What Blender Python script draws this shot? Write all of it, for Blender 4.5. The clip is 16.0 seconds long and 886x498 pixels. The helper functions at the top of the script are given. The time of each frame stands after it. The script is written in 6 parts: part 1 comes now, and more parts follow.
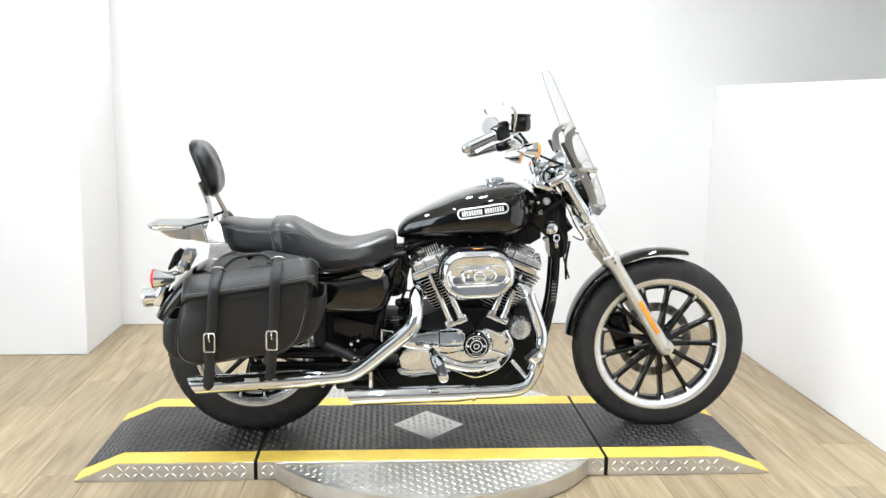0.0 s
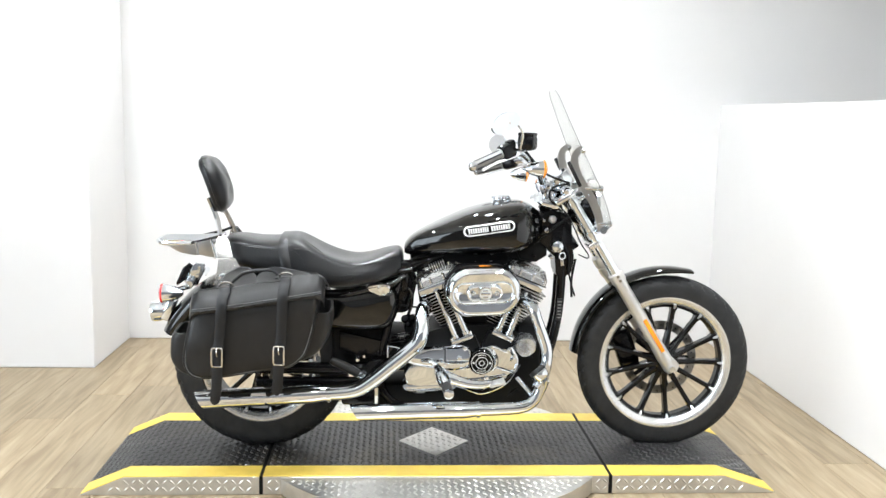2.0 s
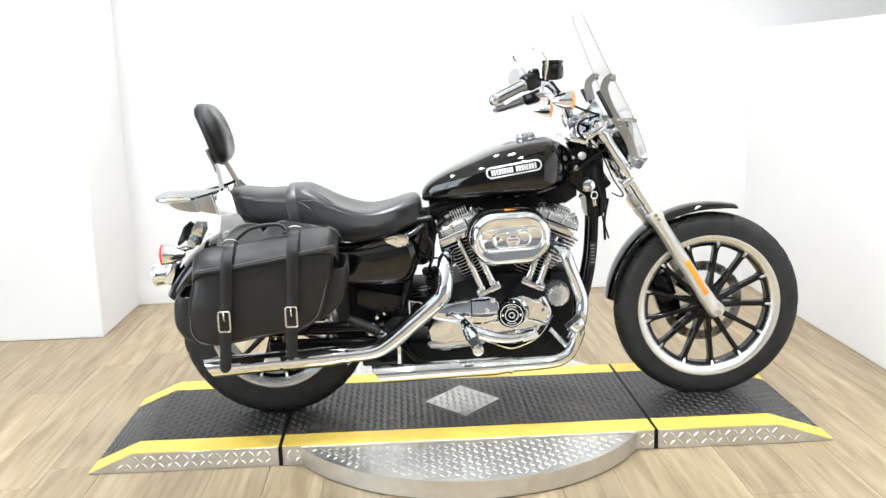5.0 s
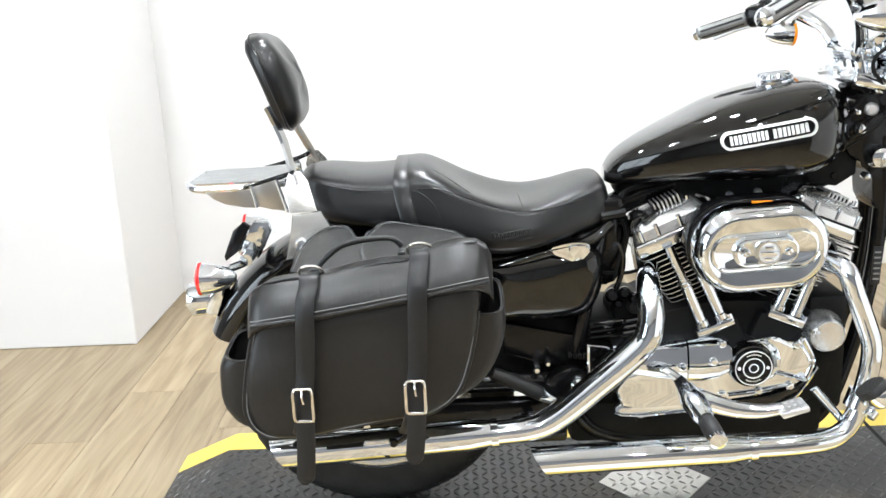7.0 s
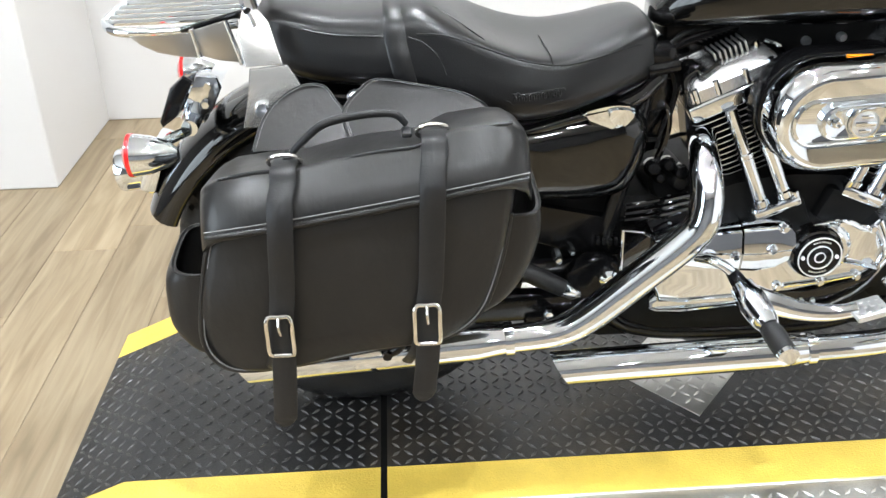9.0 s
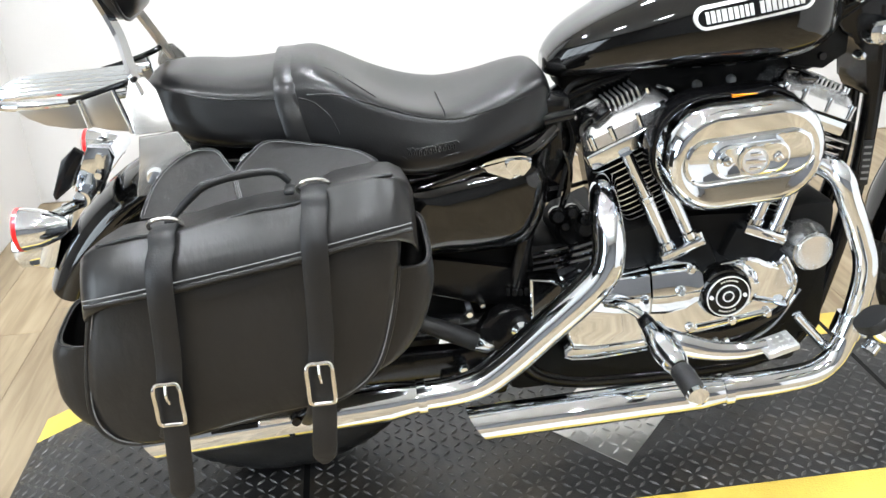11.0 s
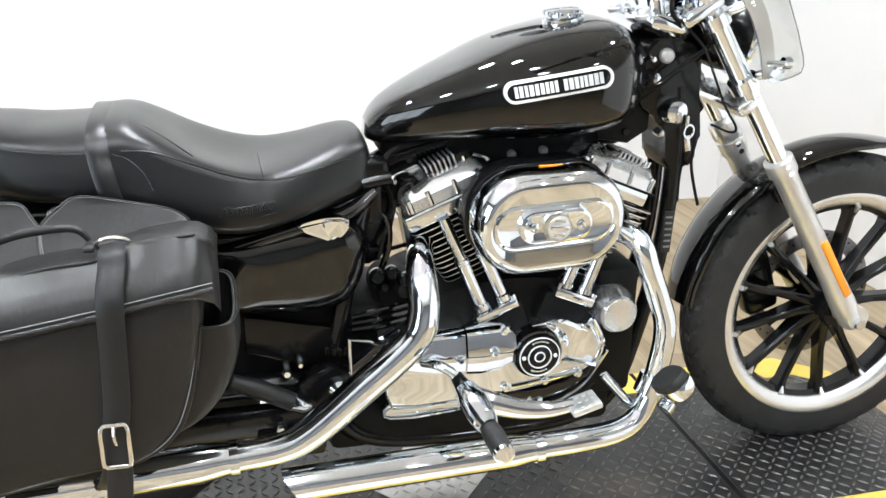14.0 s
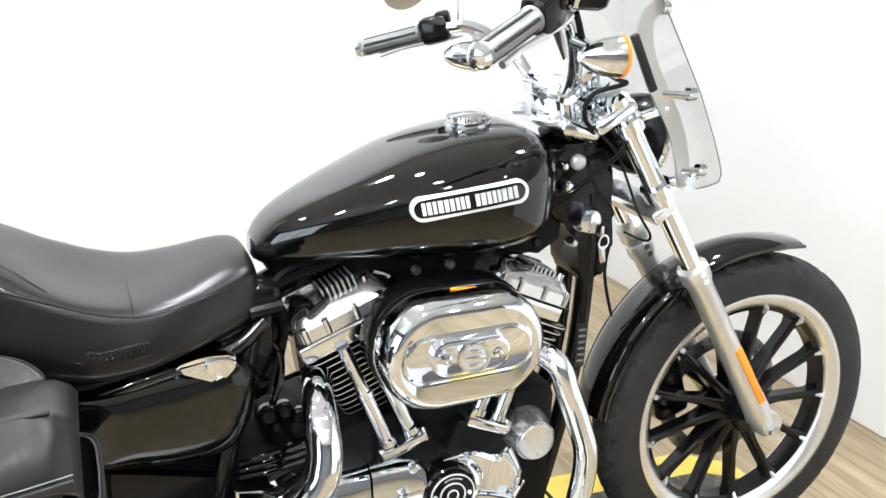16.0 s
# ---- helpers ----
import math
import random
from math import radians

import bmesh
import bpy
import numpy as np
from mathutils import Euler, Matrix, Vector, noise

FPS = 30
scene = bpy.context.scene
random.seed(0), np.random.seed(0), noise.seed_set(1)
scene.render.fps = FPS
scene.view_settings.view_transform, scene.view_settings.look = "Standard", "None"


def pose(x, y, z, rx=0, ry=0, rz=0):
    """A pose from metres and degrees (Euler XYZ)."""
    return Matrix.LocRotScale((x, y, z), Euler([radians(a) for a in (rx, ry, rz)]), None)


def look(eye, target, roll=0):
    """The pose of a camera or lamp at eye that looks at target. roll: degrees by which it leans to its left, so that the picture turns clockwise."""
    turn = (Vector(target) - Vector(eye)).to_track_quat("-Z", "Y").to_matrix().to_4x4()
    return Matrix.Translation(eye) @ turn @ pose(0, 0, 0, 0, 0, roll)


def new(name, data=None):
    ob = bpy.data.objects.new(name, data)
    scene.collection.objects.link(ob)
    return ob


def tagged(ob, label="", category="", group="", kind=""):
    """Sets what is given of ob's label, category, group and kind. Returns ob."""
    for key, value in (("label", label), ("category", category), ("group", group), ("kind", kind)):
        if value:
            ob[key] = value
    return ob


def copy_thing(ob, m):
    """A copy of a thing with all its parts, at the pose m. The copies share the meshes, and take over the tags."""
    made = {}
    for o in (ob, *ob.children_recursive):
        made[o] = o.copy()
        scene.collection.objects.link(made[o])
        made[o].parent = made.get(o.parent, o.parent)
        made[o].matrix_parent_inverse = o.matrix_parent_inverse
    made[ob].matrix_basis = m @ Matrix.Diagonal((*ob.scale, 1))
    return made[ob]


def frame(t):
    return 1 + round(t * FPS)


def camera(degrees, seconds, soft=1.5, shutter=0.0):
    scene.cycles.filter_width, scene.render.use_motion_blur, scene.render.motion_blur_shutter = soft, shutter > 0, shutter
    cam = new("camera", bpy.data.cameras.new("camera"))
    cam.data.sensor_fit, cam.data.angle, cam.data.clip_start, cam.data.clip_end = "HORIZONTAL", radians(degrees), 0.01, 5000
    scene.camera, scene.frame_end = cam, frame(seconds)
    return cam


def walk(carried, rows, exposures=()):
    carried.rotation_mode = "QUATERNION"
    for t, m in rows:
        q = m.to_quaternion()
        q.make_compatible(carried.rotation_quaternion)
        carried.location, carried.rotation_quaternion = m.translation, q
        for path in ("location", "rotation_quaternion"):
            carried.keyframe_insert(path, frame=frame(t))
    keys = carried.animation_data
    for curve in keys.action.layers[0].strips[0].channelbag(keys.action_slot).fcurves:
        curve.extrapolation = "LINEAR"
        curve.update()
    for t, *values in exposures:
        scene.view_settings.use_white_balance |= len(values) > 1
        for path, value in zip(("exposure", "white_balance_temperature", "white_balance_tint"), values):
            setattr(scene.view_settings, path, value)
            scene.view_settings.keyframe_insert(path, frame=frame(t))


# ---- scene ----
cam = camera(51.6, 16.0)
PATH = [
    (0, (0.466, -3.352, 1.296), (0.598, -1.382, 0.976), 0.8),
    (0.5, (0.459, -3.352, 1.304), (0.574, -1.38, 0.996), 1.2),
    (1, (0.458, -3.36, 1.31), (0.581, -1.386, 1.007), 1.0),
    (1.5, (0.467, -3.367, 1.302), (0.586, -1.393, 1.002), 0.6),
    (2, (0.461, -3.373, 1.305), (0.581, -1.397, 1.018), 1.2),
    (2.5, (0.464, -3.357, 1.311), (0.645, -1.387, 1.017), 1.4),
    (3, (0.483, -3.354, 1.306), (0.666, -1.385, 1.007), 1.6),
    (3.2, (0.47, -3.349, 1.299), (0.657, -1.379, 1.006), 1.3),
    (5.3, (0.443, -2.981, 1.238), (0.47, -1.022, 0.838), -3.3),
    (5.5, (0.429, -2.865, 1.247), (0.339, -0.908, 0.845), -2.0),
    (6, (0.354, -2.575, 1.259), (0.298, -0.615, 0.862), -0.1),
    (6.5, (0.234, -2.244, 1.24), (0.253, -0.308, 0.738), -3.1),
    (7, (0.205, -1.959, 1.2), (0.167, -0.03, 0.671), -2.7),
    (7.5, (0.181, -1.664, 1.224), (0.019, 0.262, 0.709), -2.6),
    (8, (0.127, -1.542, 1.219), (0.112, 0.336, 0.532), -2.6),
    (8.5, (0.091, -1.489, 1.181), (0.17, 0.302, 0.294), -1.7),
    (8.7, (0.09, -1.527, 1.203), (0.17, 0.234, 0.257), -1.4),
    (10.8, (0.18, -1.531, 1.166), (0.324, 0.279, 0.329), -3.3),
    (11, (0.194, -1.536, 1.171), (0.357, 0.285, 0.361), -3.5),
    (11.5, (0.214, -1.545, 1.168), (0.457, 0.274, 0.372), -3.8),
    (12, (0.226, -1.546, 1.177), (0.576, 0.274, 0.426), -2.9),
    (12.5, (0.245, -1.548, 1.177), (0.661, 0.264, 0.438), -0.4),
    (13, (0.254, -1.559, 1.178), (0.734, 0.232, 0.429), 2.9),
    (13.5, (0.263, -1.575, 1.18), (0.734, 0.23, 0.461), 2.4),
    (14, (0.272, -1.572, 1.185), (0.729, 0.244, 0.484), 0.8),
    (14.5, (0.247, -1.518, 1.209), (0.839, 0.271, 0.54), 0.5),
    (15, (0.196, -1.441, 1.262), (1.026, 0.28, 0.669), 0.0),
    (15.5, (0.179, -1.412, 1.248), (1.108, 0.238, 0.604), 2.8),
    (16, (0.272, -1.37, 1.243), (1.011, 0.393, 0.655), 2.3),
]
walk(cam, [(t, look(eye, target, roll)) for t, eye, target, roll in PATH],
     exposures=[(0.0, 0.22), (3.2, 0.26), (5.5, 0.34), (8.0, 0.26), (8.7, 0.22), (11.0, 0.27), (16.0, 0.25)])

# ---- world and light ----
HP = 0.065            # top of the turntable platform
ROOM_H = 3.0
world = bpy.data.worlds.new("world")
scene.world = world
world.use_nodes = True
world.node_tree.nodes["Background"].inputs["Color"].default_value = (0.9, 0.95, 1.0, 1)
world.node_tree.nodes["Background"].inputs["Strength"].default_value = 0.3


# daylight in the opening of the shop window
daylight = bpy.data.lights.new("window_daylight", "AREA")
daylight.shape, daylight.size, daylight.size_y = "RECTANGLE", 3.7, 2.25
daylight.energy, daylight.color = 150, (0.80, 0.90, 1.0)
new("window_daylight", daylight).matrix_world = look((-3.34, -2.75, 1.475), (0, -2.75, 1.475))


# ---- materials ----
def mat(name, base, rough=0.5, metal=0.0, coat=0.0, vary=0.0, scale=8.0, bump=0.0, bscale=60.0, rvary=0.0, spec=0.5, stretch=(1, 1, 1), island=0.0):
    """A principled material with variation of colour, roughness and relief at two scales."""
    m = bpy.data.materials.new(name)
    m.use_nodes = True
    nt = m.node_tree
    b = nt.nodes["Principled BSDF"]
    b.inputs["Base Color"].default_value = (*base, 1)
    b.inputs["Roughness"].default_value = rough
    b.inputs["Metallic"].default_value = metal
    b.inputs["Coat Weight"].default_value = coat
    b.inputs["Coat Roughness"].default_value = 0.03
    b.inputs["Specular IOR Level"].default_value = spec
    co = nt.nodes.new("ShaderNodeTexCoord")
    mp = nt.nodes.new("ShaderNodeMapping")
    mp.inputs["Scale"].default_value = stretch
    nt.links.new(co.outputs["Object"], mp.inputs["Vector"])
    if vary:
        n1 = nt.nodes.new("ShaderNodeTexNoise")
        n1.inputs["Scale"].default_value = scale
        n1.inputs["Detail"].default_value = 8
        n1.inputs["Roughness"].default_value = 0.65
        nt.links.new(mp.outputs["Vector"], n1.inputs["Vector"])
        r = nt.nodes.new("ShaderNodeValToRGB")
        r.color_ramp.elements[0].position, r.color_ramp.elements[1].position = 0.3, 0.7
        r.color_ramp.elements[0].color = (*[c * (1 - vary) for c in base], 1)
        r.color_ramp.elements[1].color = (*[min(1, c * (1 + vary)) for c in base], 1)
        nt.links.new(n1.outputs["Fac"], r.inputs["Fac"])
        nt.links.new(r.outputs["Color"], b.inputs["Base Color"])
    if rvary:
        n2 = nt.nodes.new("ShaderNodeTexNoise")
        n2.inputs["Scale"].default_value = scale * 2.3
        n2.inputs["Detail"].default_value = 6
        nt.links.new(mp.outputs["Vector"], n2.inputs["Vector"])
        mr = nt.nodes.new("ShaderNodeMapRange")
        mr.inputs["To Min"].default_value, mr.inputs["To Max"].default_value = max(0.01, rough - rvary), rough + rvary
        nt.links.new(n2.outputs["Fac"], mr.inputs["Value"])
        nt.links.new(mr.outputs["Result"], b.inputs["Roughness"])
    if bump:
        n3 = nt.nodes.new("ShaderNodeTexNoise")
        n3.inputs["Scale"].default_value = bscale
        n3.inputs["Detail"].default_value = 5
        nt.links.new(mp.outputs["Vector"], n3.inputs["Vector"])
        bp = nt.nodes.new("ShaderNodeBump")
        bp.inputs["Strength"].default_value = bump
        bp.inputs["Distance"].default_value = 0.004
        nt.links.new(n3.outputs["Fac"], bp.inputs["Height"])
        nt.links.new(bp.outputs["Normal"], b.inputs["Normal"])
    return m


def dusty(m, colour, scale):
    """Patches of dust and dried dirt over a material."""
    nt = m.node_tree
    b = nt.nodes["Principled BSDF"]
    link = b.inputs["Base Color"].links[0]
    src = link.from_socket
    co, n, r, mx = (nt.nodes.new("ShaderNode" + k) for k in ("TexCoord", "TexNoise", "ValToRGB", "MixRGB"))
    n.inputs["Scale"].default_value, n.inputs["Detail"].default_value, n.inputs["Roughness"].default_value = scale, 10, 0.7
    r.color_ramp.elements[0].position, r.color_ramp.elements[1].position = 0.52, 0.78
    mx.inputs["Color2"].default_value = (*colour, 1)
    nt.links.new(co.outputs["Object"], n.inputs["Vector"])
    nt.links.new(n.outputs["Fac"], r.inputs["Fac"])
    nt.links.new(r.outputs["Color"], mx.inputs["Fac"])
    nt.links.new(src, mx.inputs["Color1"])
    nt.links.new(mx.outputs["Color"], b.inputs["Base Color"])
    return m


def wood(name, a, b_, c):
    """Light oak plank: stretched grain, each plank a tone of its own."""
    m = bpy.data.materials.new(name)
    m.use_nodes = True
    nt = m.node_tree
    b = nt.nodes["Principled BSDF"]
    co = nt.nodes.new("ShaderNodeTexCoord")
    info = nt.nodes.new("ShaderNodeObjectInfo")
    add = nt.nodes.new("ShaderNodeVectorMath")
    add.operation = "MULTIPLY_ADD"
    add.inputs[1].default_value = (13, 7, 3)
    nt.links.new(info.outputs["Random"], add.inputs[0])
    nt.links.new(co.outputs["Object"], add.inputs[2])
    mp = nt.nodes.new("ShaderNodeMapping")
    mp.inputs["Scale"].default_value = (16, 1.2, 1)
    nt.links.new(add.outputs["Vector"], mp.inputs["Vector"])
    n = nt.nodes.new("ShaderNodeTexNoise")
    n.inputs["Scale"].default_value, n.inputs["Detail"].default_value, n.inputs["Distortion"].default_value = 2.2, 9, 0.6
    nt.links.new(mp.outputs["Vector"], n.inputs["Vector"])
    r = nt.nodes.new("ShaderNodeValToRGB")
    r.color_ramp.elements[0].position, r.color_ramp.elements[1].position = 0.32, 0.68
    r.color_ramp.elements[0].color, r.color_ramp.elements[1].color = (*a, 1), (*c, 1)
    e = r.color_ramp.elements.new(0.5)
    e.color = (*b_, 1)
    nt.links.new(n.outputs["Fac"], r.inputs["Fac"])
    hsv = nt.nodes.new("ShaderNodeHueSaturation")
    mr = nt.nodes.new("ShaderNodeMapRange")
    mr.inputs["To Min"].default_value, mr.inputs["To Max"].default_value = 0.86, 1.12
    nt.links.new(info.outputs["Random"], mr.inputs["Value"])
    nt.links.new(mr.outputs["Result"], hsv.inputs["Value"])
    nt.links.new(r.outputs["Color"], hsv.inputs["Color"])
    nt.links.new(hsv.outputs["Color"], b.inputs["Base Color"])
    b.inputs["Roughness"].default_value = 0.42
    bp = nt.nodes.new("ShaderNodeBump")
    bp.inputs["Strength"].default_value, bp.inputs["Distance"].default_value = 0.15, 0.002
    nt.links.new(n.outputs["Fac"], bp.inputs["Height"])
    nt.links.new(bp.outputs["Normal"], b.inputs["Normal"])
    return m


def glow(name, colour, strength):
    m = bpy.data.materials.new(name)
    m.use_nodes = True
    b = m.node_tree.nodes["Principled BSDF"]
    b.inputs["Base Color"].default_value = (0.8, 0.8, 0.8, 1)
    b.inputs["Emission Color"].default_value = (*colour, 1)
    b.inputs["Emission Strength"].default_value = strength
    return m


def clear(name, colour, gloss):
    """A thin clear sheet: it lets the view through and mirrors a little more at a slant."""
    m = bpy.data.materials.new(name)
    m.use_nodes = True
    nt = m.node_tree
    nt.nodes.remove(nt.nodes["Principled BSDF"])
    out = nt.nodes["Material Output"]
    tr, gl, mx, fr = (nt.nodes.new("ShaderNode" + n) for n in ("BsdfTransparent", "BsdfGlossy", "MixShader", "LayerWeight"))
    half = nt.nodes.new("ShaderNodeMath")
    half.operation, half.inputs[1].default_value = "MULTIPLY", 0.3
    tr.inputs["Color"].default_value = (*colour, 1)
    gl.inputs["Roughness"].default_value = gloss
    fr.inputs["Blend"].default_value = 0.22
    nt.links.new(fr.outputs["Facing"], half.inputs[0])
    nt.links.new(half.outputs["Value"], mx.inputs["Fac"])
    nt.links.new(tr.outputs["BSDF"], mx.inputs[1])
    nt.links.new(gl.outputs["BSDF"], mx.inputs[2])
    nt.links.new(mx.outputs["Shader"], out.inputs["Surface"])
    return m


M_WALL = mat("white_wall_paint", (0.64, 0.628, 0.618), 0.6, vary=0.02, scale=1.5, bump=0.05, bscale=250)
M_CEIL = mat("ceiling_paint", (0.8, 0.8, 0.79), 0.8, vary=0.02, scale=1.0, bump=0.05, bscale=200)
M_PLANK = wood("oak_plank", (0.185, 0.134, 0.076), (0.255, 0.193, 0.117), (0.32, 0.251, 0.16))
M_GAP = mat("dark_joint", (0.13, 0.095, 0.06), 0.9, vary=0.2)
M_TREADBLACK = dusty(mat("black_tread_coating", (0.011, 0.011, 0.0112), 0.38, vary=0.5, scale=5, bump=0.3, bscale=300, rvary=0.1, spec=0.6), (0.055, 0.043, 0.028), 3.2)
# bars lighter than the plate: their highlights are put into the colour
M_TREADGLINT = dusty(mat("glint_tread_tops", (0.04, 0.04, 0.0395), 0.32, vary=0.4, scale=12, bump=0.2, bscale=300, rvary=0.08, spec=0.7), (0.075, 0.062, 0.045), 3.2)
M_BRACKET = mat("brushed_bracket", (0.66, 0.64, 0.61), 0.24, metal=0.8, vary=0.05, scale=30)
M_ALU = mat("tread_aluminium", (0.62, 0.61, 0.58), 0.34, metal=0.9, vary=0.15, scale=9, bump=0.15, bscale=180, rvary=0.1)
M_YELLOW = mat("yellow_safety_paint", (0.66, 0.47, 0.08), 0.5, vary=0.1, scale=14, bump=0.25, bscale=220, rvary=0.1)
M_CHROME = mat("polished_chrome", (0.82, 0.86, 0.91), 0.045, metal=1.0, vary=0.03, scale=30, rvary=0.025)
M_SATIN = mat("satin_alloy", (0.74, 0.74, 0.74), 0.32, metal=0.9, vary=0.08, scale=25, rvary=0.06, bump=0.03, bscale=400)
M_ALLOY = mat("polished_alloy", (0.8, 0.8, 0.8), 0.2, metal=0.9, vary=0.03, scale=30)
M_FORK = mat("fork_slider_alloy", (0.62, 0.61, 0.59), 0.3, metal=0.7, vary=0.06, scale=20, rvary=0.06)
M_PAINT = mat("gloss_black_paint", (0.0018, 0.0018, 0.0018), 0.035, coat=0.58, spec=0.38, vary=0.2, scale=40, rvary=0.02, bump=0.01, bscale=900)
M_BLACK = mat("black_powder_coat", (0.0035, 0.0035, 0.0038), 0.16, vary=0.3, scale=20, rvary=0.08, bump=0.03, bscale=500, spec=0.28)
M_MATTE = mat("matt_black", (0.004, 0.004, 0.004), 0.6, vary=0.3, scale=25, bump=0.1, bscale=300, spec=0.16)
M_RUBBER = mat("tyre_rubber", (0.02, 0.02, 0.0202), 0.55, vary=0.3, scale=18, bump=0.2, bscale=350, rvary=0.08, spec=0.25)
M_GRIP = mat("black_rubber", (0.009, 0.009, 0.0093), 0.5, vary=0.25, scale=40, bump=0.2, bscale=500, spec=0.35)
M_LEATHER = mat("seat_vinyl", (0.003, 0.003, 0.0034), 0.29, vary=0.15, scale=12, bump=0.07, bscale=420, rvary=0.012, spec=0.46)
M_BAG = mat("saddlebag_leather", (0.0102, 0.0098, 0.0096), 0.4, vary=0.3, scale=9, bump=0.2, bscale=90, rvary=0.1, spec=0.36, stretch=(1, 1, 0.6))
M_FLAP = mat("worn_flap_leather", (0.0098, 0.0094, 0.0092), 0.34, vary=0.35, scale=7, bump=0.22, bscale=60, rvary=0.05, spec=0.46, stretch=(1, 0.5, 0.5))
M_STRAP = mat("strap_leather", (0.009, 0.0092, 0.01), 0.42, vary=0.3, scale=14, bump=0.1, bscale=300, rvary=0.08, spec=0.35)
M_STITCH = mat("grey_thread", (0.16, 0.16, 0.16), 0.8, vary=0.2, scale=80)
M_NICKEL = mat("nickel_buckle", (0.72, 0.70, 0.66), 0.2, metal=1.0, vary=0.06, scale=60, rvary=0.06)
M_ORANGE = mat("amber_lens", (0.95, 0.28, 0.01), 0.15, coat=0.6, vary=0.08, scale=120, bump=0.3, bscale=500)
M_RED = mat("red_lens", (0.75, 0.015, 0.015), 0.12, coat=0.6, vary=0.08, scale=120)
M_BADGE = mat("badge_silver", (0.82, 0.82, 0.82), 0.22, metal=0.35, vary=0.05, scale=60)
# near-black puts the shade inside drilled holes and pipe ends into the colour
M_CAVITY = mat("hollow_black", (0.004, 0.004, 0.004), 0.7, vary=0.3, scale=30)
M_DISC = mat("brake_steel", (0.22, 0.22, 0.22), 0.3, metal=1.0, vary=0.15, scale=40, rvary=0.08)
M_SHIELD = clear("clear_acrylic", (0.955, 0.96, 0.95), 0.02)
M_SHEDGE = mat("acrylic_edge", (0.16, 0.16, 0.155), 0.3, coat=0.5, vary=0.15, scale=40)
M_STAINLESS = mat("stainless_bracket", (0.5, 0.485, 0.46), 0.3, metal=1.0, vary=0.02, scale=12)
M_RIM = mat("machined_rim", (0.72, 0.72, 0.72), 0.26, metal=0.85)
M_GRIPMETAL = mat("dull_grip_metal", (0.24, 0.24, 0.24), 0.42, metal=0.7, vary=0.1, scale=40)
M_LAMP = glow("lamp_diffuser", (0.925, 0.98, 1.03), 870.0)
# unseen hall walls: dark grey stands in for dim light, seen in chrome
M_FARWALL = mat("dim_hall_grey", (0.2, 0.2, 0.205), 0.7, vary=0.06, scale=1.2, bump=0.05, bscale=200)


# ---- mesh tools ----
def finish(bm, name, material, angle=35, doubles=True):
    if doubles:
        bmesh.ops.remove_doubles(bm, verts=bm.verts, dist=1e-5)
    bmesh.ops.recalc_face_normals(bm, faces=bm.faces)
    me = bpy.data.meshes.new(name)
    bm.to_mesh(me)
    bm.free()
    for p in me.polygons:
        p.use_smooth = True
    me.set_sharp_from_angle(angle=radians(angle))
    me.materials.append(material)
    return me


def part(name, bm, material, parent=None, label="", angle=35):
    """One bmesh as one mesh object under a thing or a part."""
    ob = new(name, finish(bm, name, material, angle))
    if parent is not None:
        ob.parent = parent
        if parent.type == "EMPTY":
            ob.matrix_parent_inverse = Matrix.Translation(-parent.location)
    if label:
        tagged(ob, label)
    return ob


def thing(name, at, label, category, group="", kind=""):
    ob = new(name)
    ob.location = at
    ob.empty_display_size = 0.1
    return tagged(ob, label, category, group, kind)


def box(bm, c, s, bevel=0.0, rot=None, seg=2):
    """A box of size s at c, its edges rounded."""
    m = Matrix.Translation(c) @ (rot.to_4x4() if rot else Matrix()) @ Matrix.Diagonal((*s, 1))
    vs = bmesh.ops.create_cube(bm, size=1, matrix=m)["verts"]
    if bevel:
        es = list({e for v in vs for e in v.link_edges})
        bmesh.ops.bevel(bm, geom=es, offset=bevel, segments=seg, profile=0.5, affect="EDGES")
    return bm


def ry(deg):
    """Turn in the bike's side plane: positive lifts the front."""
    return Matrix.Rotation(radians(-deg), 3, "Y")


def spline(points, n=8):
    """Catmull-Rom through points of any dimension."""
    p = [np.array(q, float) for q in points]
    p = [2 * p[0] - p[1]] + p + [2 * p[-1] - p[-2]]
    out = []
    for i in range(1, len(p) - 2):
        for k in range(n):
            t = k / n
            out.append(0.5 * (2 * p[i] + (p[i + 1] - p[i - 1]) * t + (2 * p[i - 1] - 5 * p[i] + 4 * p[i + 1] - p[i + 2]) * t * t
                              + (3 * p[i] - p[i - 1] - 3 * p[i + 1] + p[i + 2]) * t ** 3))
    out.append(p[-2])
    return out


def loft(bm, rings, closed=True, caps=True):
    """Skin over rings of equal count."""
    rows = [[bm.verts.new(tuple(v)) for v in r] for r in rings]
    n = len(rows[0])
    for a, b in zip(rows, rows[1:]):
        for i in range(n if closed else n - 1):
            j = (i + 1) % n
            bm.faces.new((a[i], a[j], b[j], b[i]))
    if caps and closed:
        bm.faces.new(rows[0][::-1])
        bm.faces.new(rows[-1])
    return bm


